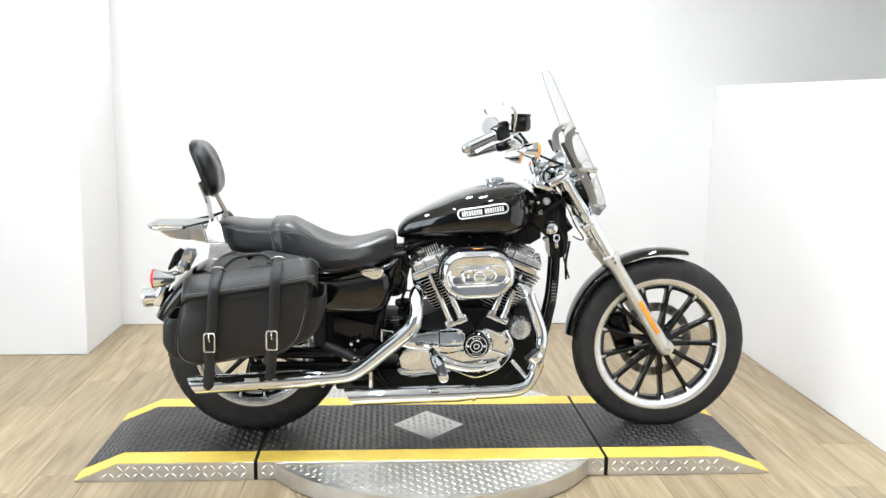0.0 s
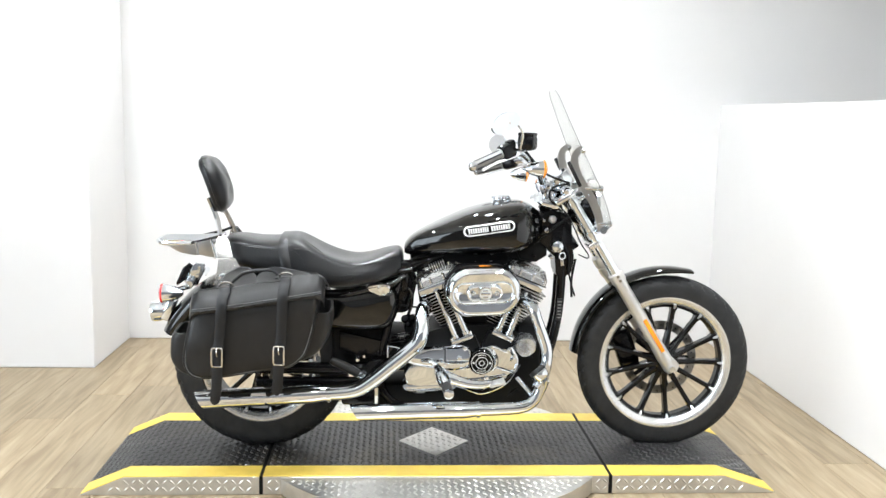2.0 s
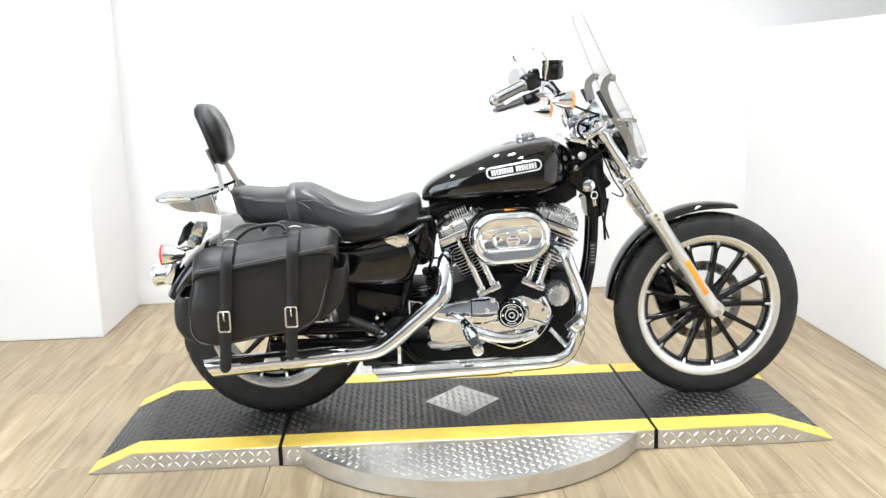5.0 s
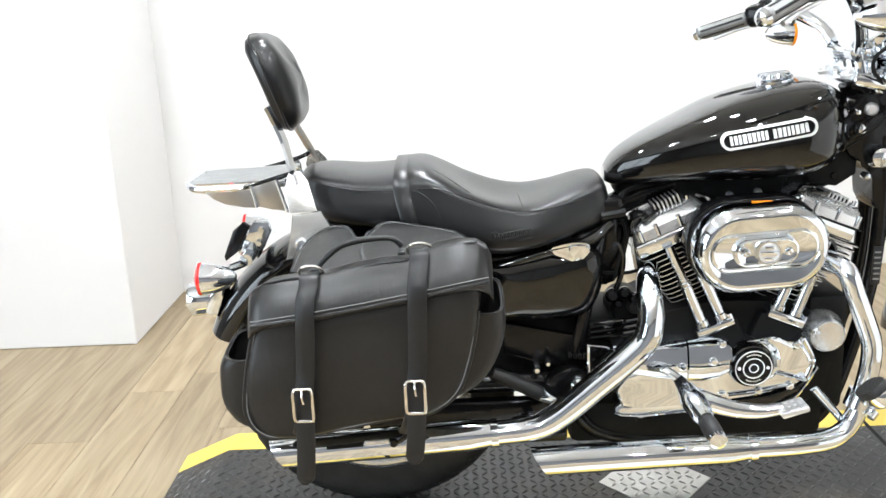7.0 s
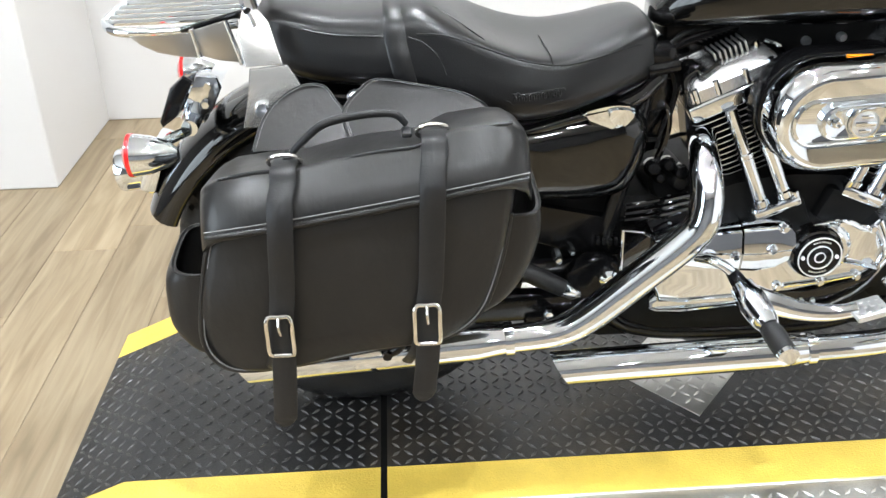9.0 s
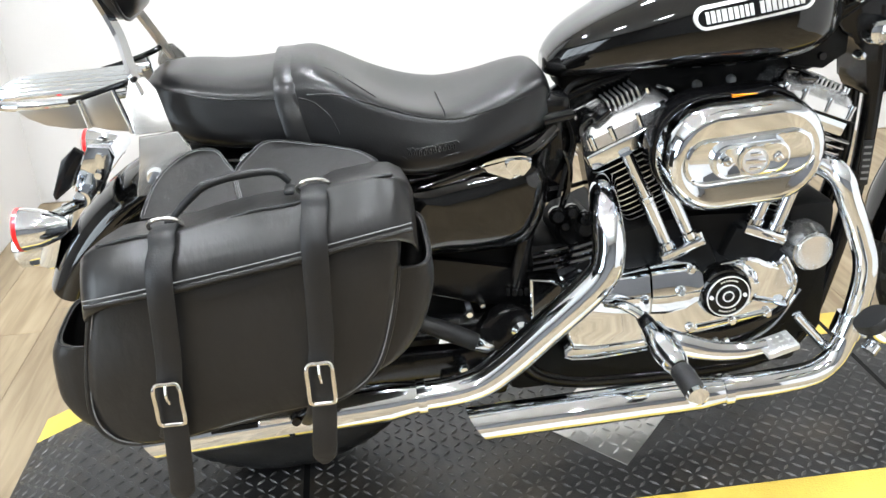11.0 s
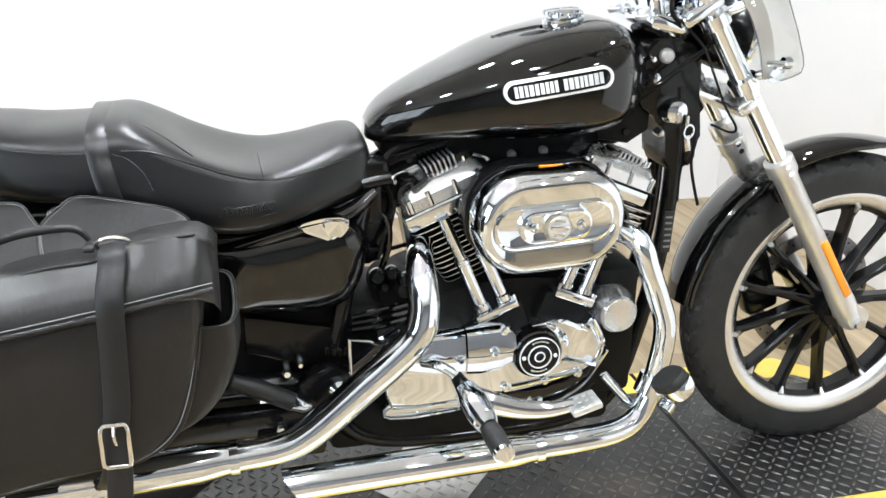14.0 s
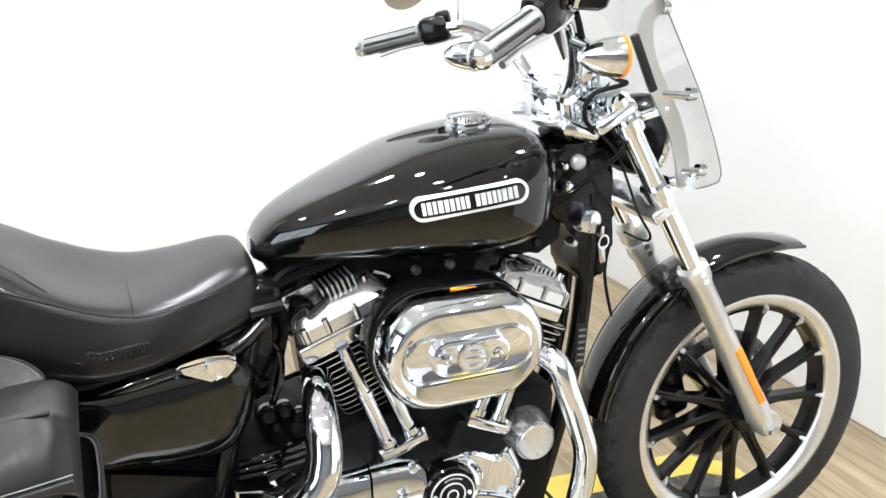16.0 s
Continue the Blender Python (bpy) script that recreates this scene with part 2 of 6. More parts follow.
def tube(bm, points, r, seg=14, n=8, caps=True, smooth=True, flat=1.0):
    """A round tube along points; r one radius or one for each point."""
    rs = [r] * len(points) if isinstance(r, (int, float)) else list(r)
    pts = [(*p, q) for p, q in zip(points, rs)]
    pts = spline(pts, n) if smooth and len(pts) > 2 else [np.array(p, float) for p in pts]
    up = None
    rings = []
    for i, p in enumerate(pts):
        a, b = pts[max(i - 1, 0)][:3], pts[min(i + 1, len(pts) - 1)][:3]
        d = Vector(b - a).normalized()
        if up is None:
            up = d.orthogonal().normalized() if abs(d.y) > 0.9 else (Vector((0, 1, 0)) - d * d.y).normalized()
        else:
            up = (up - d * up.dot(d)).normalized()
        side = d.cross(up)
        c = Vector(p[:3])
        rings.append([c + (up * math.cos(k / seg * math.tau) * flat + side * math.sin(k / seg * math.tau)) * p[3] for k in range(seg)])
    return loft(bm, rings, True, caps)


def rod(bm, a, b, r, seg=14, r2=None):
    return tube(bm, [a, b], [r, r if r2 is None else r2], seg, smooth=False)


def lathe(bm, profile, c, axis=(0, 1, 0), seg=48, start=0.0, end=math.tau, flip=None):
    """Turn a profile of (radius, offset along the axis) round the axis through c."""
    ax = Vector(axis).normalized()
    u = Vector((1, 0, 0)) if abs(ax.x) < 0.9 else Vector((0, 1, 0))
    u = (u - ax * u.dot(ax)).normalized()
    w = ax.cross(u)
    full = abs(end - start - math.tau) < 1e-6
    rings = []
    for k in range(seg if full else seg + 1):
        a = start + (end - start) * k / seg
        d = u * math.cos(a) + w * math.sin(a)
        rings.append([Vector(c) + d * r + ax * o for r, o in profile])
    if full:
        rings.append(rings[0])
    rows = [[bm.verts.new(v) for v in r] for r in (rings[:-1] if full else rings)]
    if full:
        rows.append(rows[0])
    for a, b in zip(rows, rows[1:]):
        for i in range(len(profile) - 1):
            bm.faces.new((a[i], a[i + 1], b[i + 1], b[i]))
    return bm


def plate(bm, outline, y0, y1, bevel=0.0, seg=2):
    """A flat piece with an outline in x and z, from y0 to y1, its edges rounded."""
    a = [bm.verts.new((x, y0, z)) for x, z in outline]
    b = [bm.verts.new((x, y1, z)) for x, z in outline]
    n = len(a)
    fs = [bm.faces.new(a), bm.faces.new(b[::-1])]
    for i in range(n):
        bm.faces.new((a[i], b[i], b[(i + 1) % n], a[(i + 1) % n]))
    if bevel:
        es = list({e for f in fs for e in f.edges})
        bmesh.ops.bevel(bm, geom=es, offset=bevel, segments=seg, profile=0.5, affect="EDGES")
    return bm


def stadium(cx, cz, hw, hh, n=12, tilt=0.0):
    """A long rounded outline in x and z."""
    pts = []
    for k in range(2 * n):
        a = math.pi * (k + 0.5) / n - math.pi / 2
        s = 1 if k < n else -1
        pts.append((s * (hw - hh) + hh * math.cos(a), hh * math.sin(a)))
    c, s = math.cos(radians(tilt)), math.sin(radians(tilt))
    return [(cx + x * c - z * s, cz + x * s + z * c) for x, z in pts]


def smooth_outline(pts, n=5):
    """A closed smooth outline through points."""
    k = len(pts)
    out = []
    for i in range(k):
        seg = spline([pts[(i - 1) % k], pts[i], pts[(i + 1) % k], pts[(i + 2) % k]], n)
        out += [tuple(v) for v in seg[n:2 * n]]
    return out


# ---- the room ----
X1, YB, YL = 2.37, 1.88, 1.25


def wall(name, lo, hi, label, material=None):
    bm = bmesh.new()
    c = [(a + b) / 2 for a, b in zip(lo, hi)]
    box(bm, c, [b - a for a, b in zip(lo, hi)], 0.004, seg=1)
    return tagged(part(name, bm, material or M_WALL), label, "wall", kind="structure")


wall("wall_north", (-1.12, YB, 0), (4.4, YB + 0.12, ROOM_H), "white painted back wall behind the motorcycle")
wall("wall_pier", (-3.2, YL, 0), (-1.02, YB + 0.12, ROOM_H), "white painted projecting pier of the back wall")
wall("wall_east", (X1, -3.0, 0), (X1 + 0.12, YB, 1.40), "white painted partition wall beside the ramp")
wall("wall_beyond", (4.4, -6.7, 0), (4.52, YB + 0.12, ROOM_H), "white painted wall behind the partition")
YS = -6.6            # south end of the hall


def glazed_wall(name, window_name, lo, hi, w0, w1, z0, z1, bays, label, win_label):
    """A wall from lo to hi along its longer side, with one wide window from w0 to w1 in it."""
    k = 0 if hi[0] - lo[0] > hi[1] - lo[1] else 1

    def piece(bm, u0, u1, za, zb, inset=0.0, bevel=0.0):
        p, q = [lo[0] + inset, lo[1] + inset, za], [hi[0] - inset, hi[1] - inset, zb]
        p[k], q[k] = u0, u1
        return box(bm, [(m + n) / 2 for m, n in zip(p, q)], [n - m for m, n in zip(p, q)], bevel)

    bm = bmesh.new()
    for u0, u1, za, zb in ((lo[k], w0, 0, ROOM_H), (w1, hi[k], 0, ROOM_H), (w0, w1, 0, z0), (w0, w1, z1, ROOM_H)):
        piece(bm, u0, u1, za, zb)
    tagged(part(name, bm, M_FARWALL), label, "wall", kind="structure")
    at = [(lo[0] + hi[0]) / 2, (lo[1] + hi[1]) / 2, z0]
    at[k] = (w0 + w1) / 2
    win = thing(window_name, at, win_label, "window", kind="structure")
    step = (w1 - w0) / bays
    for i in range(bays + 1):
        u = min(max(w0 + step * i, w0 + 0.03), w1 - 0.03)
        part("window_frame", piece(bmesh.new(), u - 0.03, u + 0.03, z0, z1, 0.02, 0.004), M_FARWALL, win)
    for i in range(bays):
        u0, u1 = w0 + step * i + (0.06 if i == 0 else 0.03), w0 + step * (i + 1) - (0.06 if i == bays - 1 else 0.03)
        for z in (z0, z1 - 0.06):
            part("window_frame", piece(bmesh.new(), u0, u1, z, z + 0.06, 0.02, 0.004), M_FARWALL, win)
        pane = part("pane", piece(bmesh.new(), u0, u1, z0 + 0.06, z1 - 0.06, 0.047), M_SHIELD, win, "clear window pane")
        pane.visible_shadow = False


wall("wall_south", (-3.2, YS - 0.1, 0), (4.4, YS, ROOM_H), "unseen wall at the far end of the hall, toned dark", M_FARWALL)
glazed_wall("wall_west", "window_1", (-3.3, YS - 0.1), (-3.2, YB), -4.6, -0.9, 0.35, 2.6, 3, "unseen side wall toned dark, with a shop window", "wide shop window with grey metal frame")
bm = bmesh.new()
box(bm, (0.6, -2.3, ROOM_H + 0.06), (8, 8.9, 0.12))
tagged(part("ceiling", bm, M_CEIL), "plain white painted ceiling", "ceiling", kind="structure")
bm = bmesh.new()
box(bm, (0.6, -2.3, -0.03), (8, 8.9, 0.052))
floor = tagged(part("floor", bm, M_GAP), "light oak plank floor with dark joints", "floor", kind="structure")

# ceiling lights in rows
def ceiling_light():
    t = thing("ceiling_light", (0, 0, ROOM_H), "small round recessed ceiling downlight with white trim ring", "ceiling light", "ceiling lights")
    bm = bmesh.new()
    lathe(bm, [(0.062, 0.0), (0.062, -0.012), (0.07, -0.016), (0.085, -0.012), (0.088, 0.0)], (0, 0, 0), (0, 0, 1), 32)
    o = part("trim_ring", bm, M_WALL, t)
    o.matrix_parent_inverse = Matrix()
    bm = bmesh.new()
    lathe(bm, [(0.0, -0.009), (0.04, -0.009), (0.062, -0.007), (0.062, -0.001), (0.0, -0.001)], (0, 0, 0), (0, 0, 1), 24)
    o = part("diffuser", bm, M_LAMP, t)
    o.matrix_parent_inverse = Matrix()
    return t


lamp0 = ceiling_light()
spots = [(x, y) for y in (-2.9, -1.35, 0.2) for x in (-1.15, 0.35, 1.85)] + [(0.15, 1.1)] + [(-0.6, -4.7), (1.6, -4.7)]
lamp0.location = (*spots[0], ROOM_H)
for x, y in spots[1:]:
    copy_thing(lamp0, Matrix.Translation((x, y, ROOM_H)))


# ---- turntable platform ----
def lozenges(bm, x0, x1, y0, y1, z, pitch=0.023, keep=None, place=None):
    """Raised tread bars, turned alternately, on a plane."""
    i = 0
    y = y0 + pitch / 2
    while y < y1:
        x = x0 + pitch / 2
        j = 0
        while x < x1:
            if keep is None or keep(x, y):
                a = radians(45 if (i + j) % 2 else -45)
                u, w = (math.cos(a), math.sin(a)), (-math.sin(a), math.cos(a))
                L, W, H = pitch * 0.5, pitch * 0.165, 0.0026
                q = []
                for p, r, h in ((-L, 0, 0), (0, -W, 0), (L, 0, 0), (0, W, 0), (-L * 0.5, 0, H), (L * 0.5, 0, H)):
                    v = (x + u[0] * p + w[0] * r, y + u[1] * p + w[1] * r, z + h)
                    q.append(bm.verts.new(place(v) if place else v))
                for f in ((0, 1, 4), (1, 5, 4), (1, 2, 5), (2, 3, 5), (3, 4, 5), (3, 0, 4)):
                    bm.faces.new([q[k] for k in f])
            x += pitch
            j += 1
        y += pitch
        i += 1
    return bm


def slab(bm, outline, z0, z1, bevel=0.002):
    """A flat piece with an outline in x and y."""
    a = [bm.verts.new((x, y, z0)) for x, y in outline]
    b = [bm.verts.new((x, y, z1)) for x, y in outline]
    n = len(a)
    fs = [bm.faces.new(a[::-1]), bm.faces.new(b)]
    for i in range(n):
        bm.faces.new((a[i], a[(i + 1) % n], b[(i + 1) % n], b[i]))
    if bevel:
        bmesh.ops.bevel(bm, geom=list(fs[1].edges), offset=bevel, segments=2, profile=0.5, affect="EDGES")
    return bm


JL, JR, W2, YI = 0.035, 1.253, 0.338, 0.243
deck = thing("turntable", (0.645, 0, 0), "black and yellow tread-plate motorcycle turntable with ramps on the wooden floor", "turntable")
bm = bmesh.new()
slab(bm, [(0.645 + 0.64 * math.cos(k / 96 * math.tau), 0.64 * math.sin(k / 96 * math.tau)) for k in range(96)], 0.004, HP - 0.004, 0.004)
disc = part("base_disc", bm, M_ALU, deck, "round aluminium tread-plate base")
bm = bmesh.new()
lozenges(bm, 0.0, 1.29, -0.63, -W2 - 0.01, HP - 0.0042, keep=lambda x, y: (x - 0.645) ** 2 + y * y < 0.62 ** 2)
lozenges(bm, 0.0, 1.29, W2 + 0.01, 0.63, HP - 0.0042, keep=lambda x, y: (x - 0.645) ** 2 + y * y < 0.62 ** 2)
tagged(part("tread_pattern", bm, M_ALU, disc), kind="stuff")


def ramp_place(x_flat, x_foot):
    """Bends the far end of a ramp down to the floor."""
    def f(v):
        x, y, z = v
        t = (x - x_flat) / (x_foot - x_flat)
        return (x, y, z - max(0, min(1, t)) * (HP - 0.004)) if t > 0 else v
    return f


def deck_section(name, x0, x1, x_foot, label):
    """A section of the deck, with a slope to the floor at x_foot if that is given."""
    xs = sorted([x0, x1] + ([x_foot] if x_foot is not None else []))
    flat = (lambda x: 0.004 if x == x_foot else HP)
    bm = bmesh.new()
    prof = [(x, 0.001) for x in xs] + [(x, flat(x)) for x in reversed(xs)]
    plate(bm, prof, -W2, W2, 0.0015, 1)
    body = part(name, bm, M_ALU, deck, label)
    if x_foot is None:
        place = None
    else:
        place = ramp_place(x1 if x_foot > x1 else x0, x_foot)
    for s in (-1, 1):
        bm = bmesh.new()
        prof = [(x, flat(x) + 0.0005) for x in xs] + [(x, flat(x) + 0.003) for x in reversed(xs)]
        plate(bm, prof, s * YI, s * W2, 0.0008, 1)
        part("yellow_edge", bm, M_YELLOW, body, "yellow painted edge band")
    bm = bmesh.new()
    prof = [(x, flat(x) + 0.0005) for x in xs] + [(x, flat(x) + 0.0025) for x in reversed(xs)]
    plate(bm, prof, -YI, YI)
    part("mat", bm, M_TREADBLACK, body, "black coated tread plate")
    bm = bmesh.new()
    lozenges(bm, xs[0] + 0.005, xs[-1] - 0.005, -YI, YI, HP + 0.0025, place=place,
             keep=lambda x, y: abs(x - 0.645) / 0.133 + abs(y - 0.006) / 0.155 > 1.12)
    tagged(part("tread_pattern", bm, M_TREADGLINT, body), kind="stuff")
    bm = bmesh.new()
    lozenges(bm, xs[0] + 0.01, xs[-1] - 0.01, 0.008, HP - 0.006, 0, 0.026,
             keep=lambda x, z: z < HP - 0.012 and (place is None or place((x, 0, HP))[2] > z + 0.016), place=lambda v: (v[0], -W2 - v[2], v[1]))
    tagged(part("side_pattern", bm, M_ALU, body), kind="stuff")
    return body


deck_section("ramp", -0.43, JL - 0.006, -0.575, "ramp sloping down to the floor")
deck_section("deck_section", JL + 0.006, JR - 0.006, None, "flat middle deck")
deck_section("ramp", JR + 0.006, 1.66, 1.845, "ramp sloping down to the floor")
# black strips stand in for the shade in the open joints
for x in (JL, JR):
    bm = bmesh.new()
    box(bm, (x, 0, (HP + 0.004) / 2), (0.0122, 2 * W2 + 0.001, HP))
    part("joint_seal", bm, M_MATTE, deck, "black strip in place of the dark joint gap")
bm = bmesh.new()
slab(bm, [(0.512, 0.006), (0.645, -0.149), (0.778, 0.006), (0.645, 0.161)], HP + 0.002, HP + 0.0042, 0.0005)
dia = part("diamond_plate", bm, M_ALU, deck, "bare aluminium diamond inlay")
bm = bmesh.new()
lozenges(bm, 0.51, 0.78, -0.16, 0.17, HP + 0.0042, keep=lambda x, y: abs(x - 0.645) / 0.133 + abs(y - 0.006) / 0.155 < 0.9)
tagged(part("tread_pattern", bm, M_ALU, dia), kind="stuff")

# ---- the motorcycle ----
bike = thing("motorcycle", (0.76, 0, HP), "gloss black cruiser motorcycle with chrome engine on the turntable", "motorcycle")
AX, AZ = 1.523, HP + 0.3255     # front axle
RX, RZ = 0.0, HP + 0.323        # rear axle


def tyre(c, R, half, rim_r, grooves, label, parent):
    """A tyre with a rounded tread cut by slanted grooves."""
    prof = []
    n = 26
    for k in range(n + 1):
        a = math.pi * k / n
        w = -math.cos(a)
        h = max(0.0, math.sin(a))
        prof.append((rim_r + (R - rim_r) * h ** 0.62, w * half * (0.86 + 0.14 * h)))
    seg = grooves * 6
    bm = bmesh.new()
    rows = []
    for k in range(seg):
        a = math.tau * k / seg
        row = []
        for i, (r, o) in enumerate(prof):
            u = i / n * 2 - 1
            ph = (k + abs(u) * 9) % 6
            depth = 0.006 if ph < 1.3 and 0.12 < abs(u) < 0.62 else 0.0
            if abs(abs(u) - 0.06) < 0.03:
                depth = 0.004
            row.append(bm.verts.new((c[0] + math.cos(a) * (r - depth), c[1] + o, c[2] + math.sin(a) * (r - depth))))
        rows.append(row)
    for k in range(seg):
        a, b = rows[k], rows[(k + 1) % seg]
        for i in range(n):
            bm.faces.new((a[i], a[i + 1], b[i + 1], b[i]))
    return part("tyre", bm, M_RUBBER, parent, label, 14)


def wheel(name, c, R, half, rim_out, spokes, turn, label):
    """A cast wheel: polished rim, black spokes and hub, tyre."""
    bm = bmesh.new()
    lathe(bm, [(0.016, -0.062), (0.036, -0.062), (0.041, -0.05), (0.033, -0.03), (0.033, 0.03), (0.041, 0.05), (0.036, 0.062), (0.016, 0.062), (0.016, -0.062)], c, seg=40)
    hub = part(name, bm, M_BLACK, bike, label)
    tyre(c, R, half, rim_out - 0.006, 36, "black road tyre with slanted tread grooves", hub)
    w = half * 0.72
    ro, ri = rim_out, rim_out - 0.034
    bm = bmesh.new()
    lathe(bm, [(ro, -w), (ro + 0.001, -w - 0.003), (ro - 0.004, -w - 0.005), (ro - 0.02, -w - 0.002), (ri, -w + 0.006),
               (ri - 0.004, -w + 0.014), (ri - 0.004, w - 0.014), (ri, w - 0.006), (ro - 0.004, w + 0.005), (ro, w)], c, seg=96)
    part("rim", bm, M_RIM, hub, "machined alloy rim")
    bm = bmesh.new()
    lathe(bm, [(ri - 0.0035, -w + 0.013), (ri - 0.014, -w + 0.02), (ri - 0.014, w - 0.02), (ri - 0.0035, w - 0.013)], c, seg=96)
    part("rim_band", bm, M_BLACK, hub, "black inner rim band")
    for k in range(spokes):
        a = turn + math.tau * k / spokes
        d, s = Vector((math.cos(a), 0, math.sin(a))), Vector((-math.sin(a), 0, math.cos(a)))
        bm = bmesh.new()
        rings = []
        for t, hw, y0, y1 in ((0.03, 0.014, -0.028, 0.03), (0.06, 0.0105, -0.022, 0.02), (0.12, 0.0082, -0.016, 0.012), (ri - 0.03, 0.009, -0.018, 0.008), (ri - 0.008, 0.014, -0.024, 0.012)):
            o = Vector(c) + d * t
            rings.append([o + s * hw + Vector((0, y0 + 0.004, 0)), o + s * hw * 0.5 + Vector((0, y0, 0)), o - s * hw * 0.5 + Vector((0, y0, 0)), o - s * hw + Vector((0, y0 + 0.004, 0)),
                          o - s * hw + Vector((0, y1, 0)), o + s * hw + Vector((0, y1, 0))])
        loft(bm, rings)
        part("spoke", bm, M_BLACK, hub)
        bm = bmesh.new()
        rod(bm, Vector(c) + d * (ri - 0.004) + Vector((0, -w + 0.008, 0)), Vector(c) + d * (ri - 0.018) + Vector((0, -w + 0.016, 0)), 0.0055, 8, 0.003)
        part("spoke_tip", bm, M_SATIN, hub, "bright machined spoke end")
    return hub


WY = 0.01      # the front wheel stands a little off the middle
wheel("front_wheel", (AX, WY, AZ), 0.332, 0.049, 0.261, 13, radians(-1.0), "black cast hub with thirteen spokes")
wheel("rear_wheel", (RX, 0, RZ), 0.325, 0.078, 0.226, 13, radians(3), "black cast hub with thirteen spokes")


# brake discs and calipers
def brake_disc(c, y, r, parent):
    bm = bmesh.new()
    lathe(bm, [(r - 0.034, y - 0.0025), (r, y - 0.0025), (r, y + 0.0025), (r - 0.034, y + 0.0025), (r - 0.034, y - 0.0025)], c, seg=64)
    d = part("brake_disc", bm, M_DISC, parent, "drilled steel brake disc")
    for k in range(40):
        a = math.tau * k / 40
        rr = r - 0.01 - 0.007 * (k % 3)
        p = Vector((c[0] + rr * math.cos(a), y, c[2] + rr * math.sin(a)))
        bm = bmesh.new()
        rod(bm, p + Vector((0, -0.0032, 0)), p + Vector((0, 0.0032, 0)), 0.003, 8)
        part("hole", bm, M_CAVITY, d)
    bm = bmesh.new()
    for k in range(5):
        a = math.tau * k / 5
        rod(bm, (c[0] + 0.04 * math.cos(a), y, c[2] + 0.04 * math.sin(a)), (c[0] + (r - 0.03) * math.cos(a), y, c[2] + (r - 0.03) * math.sin(a)), 0.009, 8)
    part("carrier", bm, M_BLACK, d, "black disc carrier")
    return d


brake_disc((AX, 0, AZ), 0.056, 0.146, bike)
bm = bmesh.new()
box(bm, (AX - 0.135, 0.07, AZ + 0.035), (0.08, 0.05, 0.15), 0.016, ry(20), 3)
box(bm, (AX - 0.125, 0.055, AZ + 0.03), (0.04, 0.03, 0.09), 0.008, ry(20))
part("brake_caliper", bm, M_BLACK, bike, "black front brake caliper")


# ---- front end ----
FD = Vector((-0.384, 0, 0.605)).normalized()      # up along the fork
FB = Vector((1.512, 0, 0.405))
FY = 0.088                                        # half the distance between the fork legs
FN = Vector((FD.z, 0, -FD.x))                    # forwards, across the fork


def fork_at(s, y, n=0.0):
    return FB + FD * s + FN * n + Vector((0, y, 0))


for side in (-1, 1):
    y = side * FY
    bm = bmesh.new()
    tube(bm, [fork_at(s, y) for s in (-0.035, -0.02, 0.03, 0.1, 0.36, 0.372, 0.40, 0.405)], [0.017, 0.024, 0.0265, 0.0235, 0.0235, 0.0285, 0.0285, 0.02], 24, smooth=False)
    leg = part("fork_slider", bm, M_FORK, bike, "polished alloy lower fork leg")
    bm = bmesh.new()
    tube(bm, [fork_at(-0.012, y + side * o, 0.008) for o in (-0.03, 0.022)], [0.026, 0.024], 20, smooth=False)
    part("axle_clamp", bm, M_FORK, leg, "alloy axle clamp")
    bm = bmesh.new()
    rod(bm, (AX + 0.0, y + side * 0.02, AZ), (AX, y + side * 0.036, AZ), 0.012, 6)
    part("axle_nut", bm, M_CHROME, leg, "chrome axle end")
    bm = bmesh.new()
    for s in (0.375, 0.392):
        rod(bm, fork_at(s, y - 0.03), fork_at(s, y + 0.03), 0.006, 10)
    part("bolt", bm, M_CHROME, leg)
    bm = bmesh.new()
    rod(bm, fork_at(0.40, y), fork_at(0.735, y), 0.0195, 24)
    part("fork_tube", bm, M_CHROME, bike, "chrome upper fork tube")
    bm = bmesh.new()
    tube(bm, [fork_at(s, y) for s in (0.735, 0.74, 0.765, 0.772)], [0.02, 0.023, 0.023, 0.014], 20, smooth=False)
    part("fork_cap", bm, M_CHROME, bike, "chrome fork cap")
    bm = bmesh.new()
    box(bm, fork_at(0.127, y + side * 0.0235, 0.006), (0.016, 0.010, 0.142), 0.003, Matrix.Rotation(math.atan2(FD.x, FD.z), 3, "Y"))
    part("reflector", bm, M_ORANGE, leg, "amber side reflector")
# triple clamps and stem
bm = bmesh.new()
box(bm, fork_at(0.537, 0, -0.012), (0.05, 0.215, 0.026), 0.008, Matrix.Rotation(math.atan2(FD.x, FD.z), 3, "Y"), 3)
part("lower_triple_clamp", bm, M_ALLOY, bike, "polished lower fork clamp")
bm = bmesh.new()
box(bm, fork_at(0.742, 0, -0.02), (0.085, 0.225, 0.026), 0.01, Matrix.Rotation(math.atan2(FD.x, FD.z), 3, "Y"), 3)
part("upper_triple_clamp", bm, M_CHROME, bike, "chrome upper fork clamp")
bm = bmesh.new()
rod(bm, fork_at(0.545, 0, -0.082), fork_at(0.75, 0, -0.082), 0.029, 24)
part("steering_head", bm, M_BLACK, bike, "black steering head")
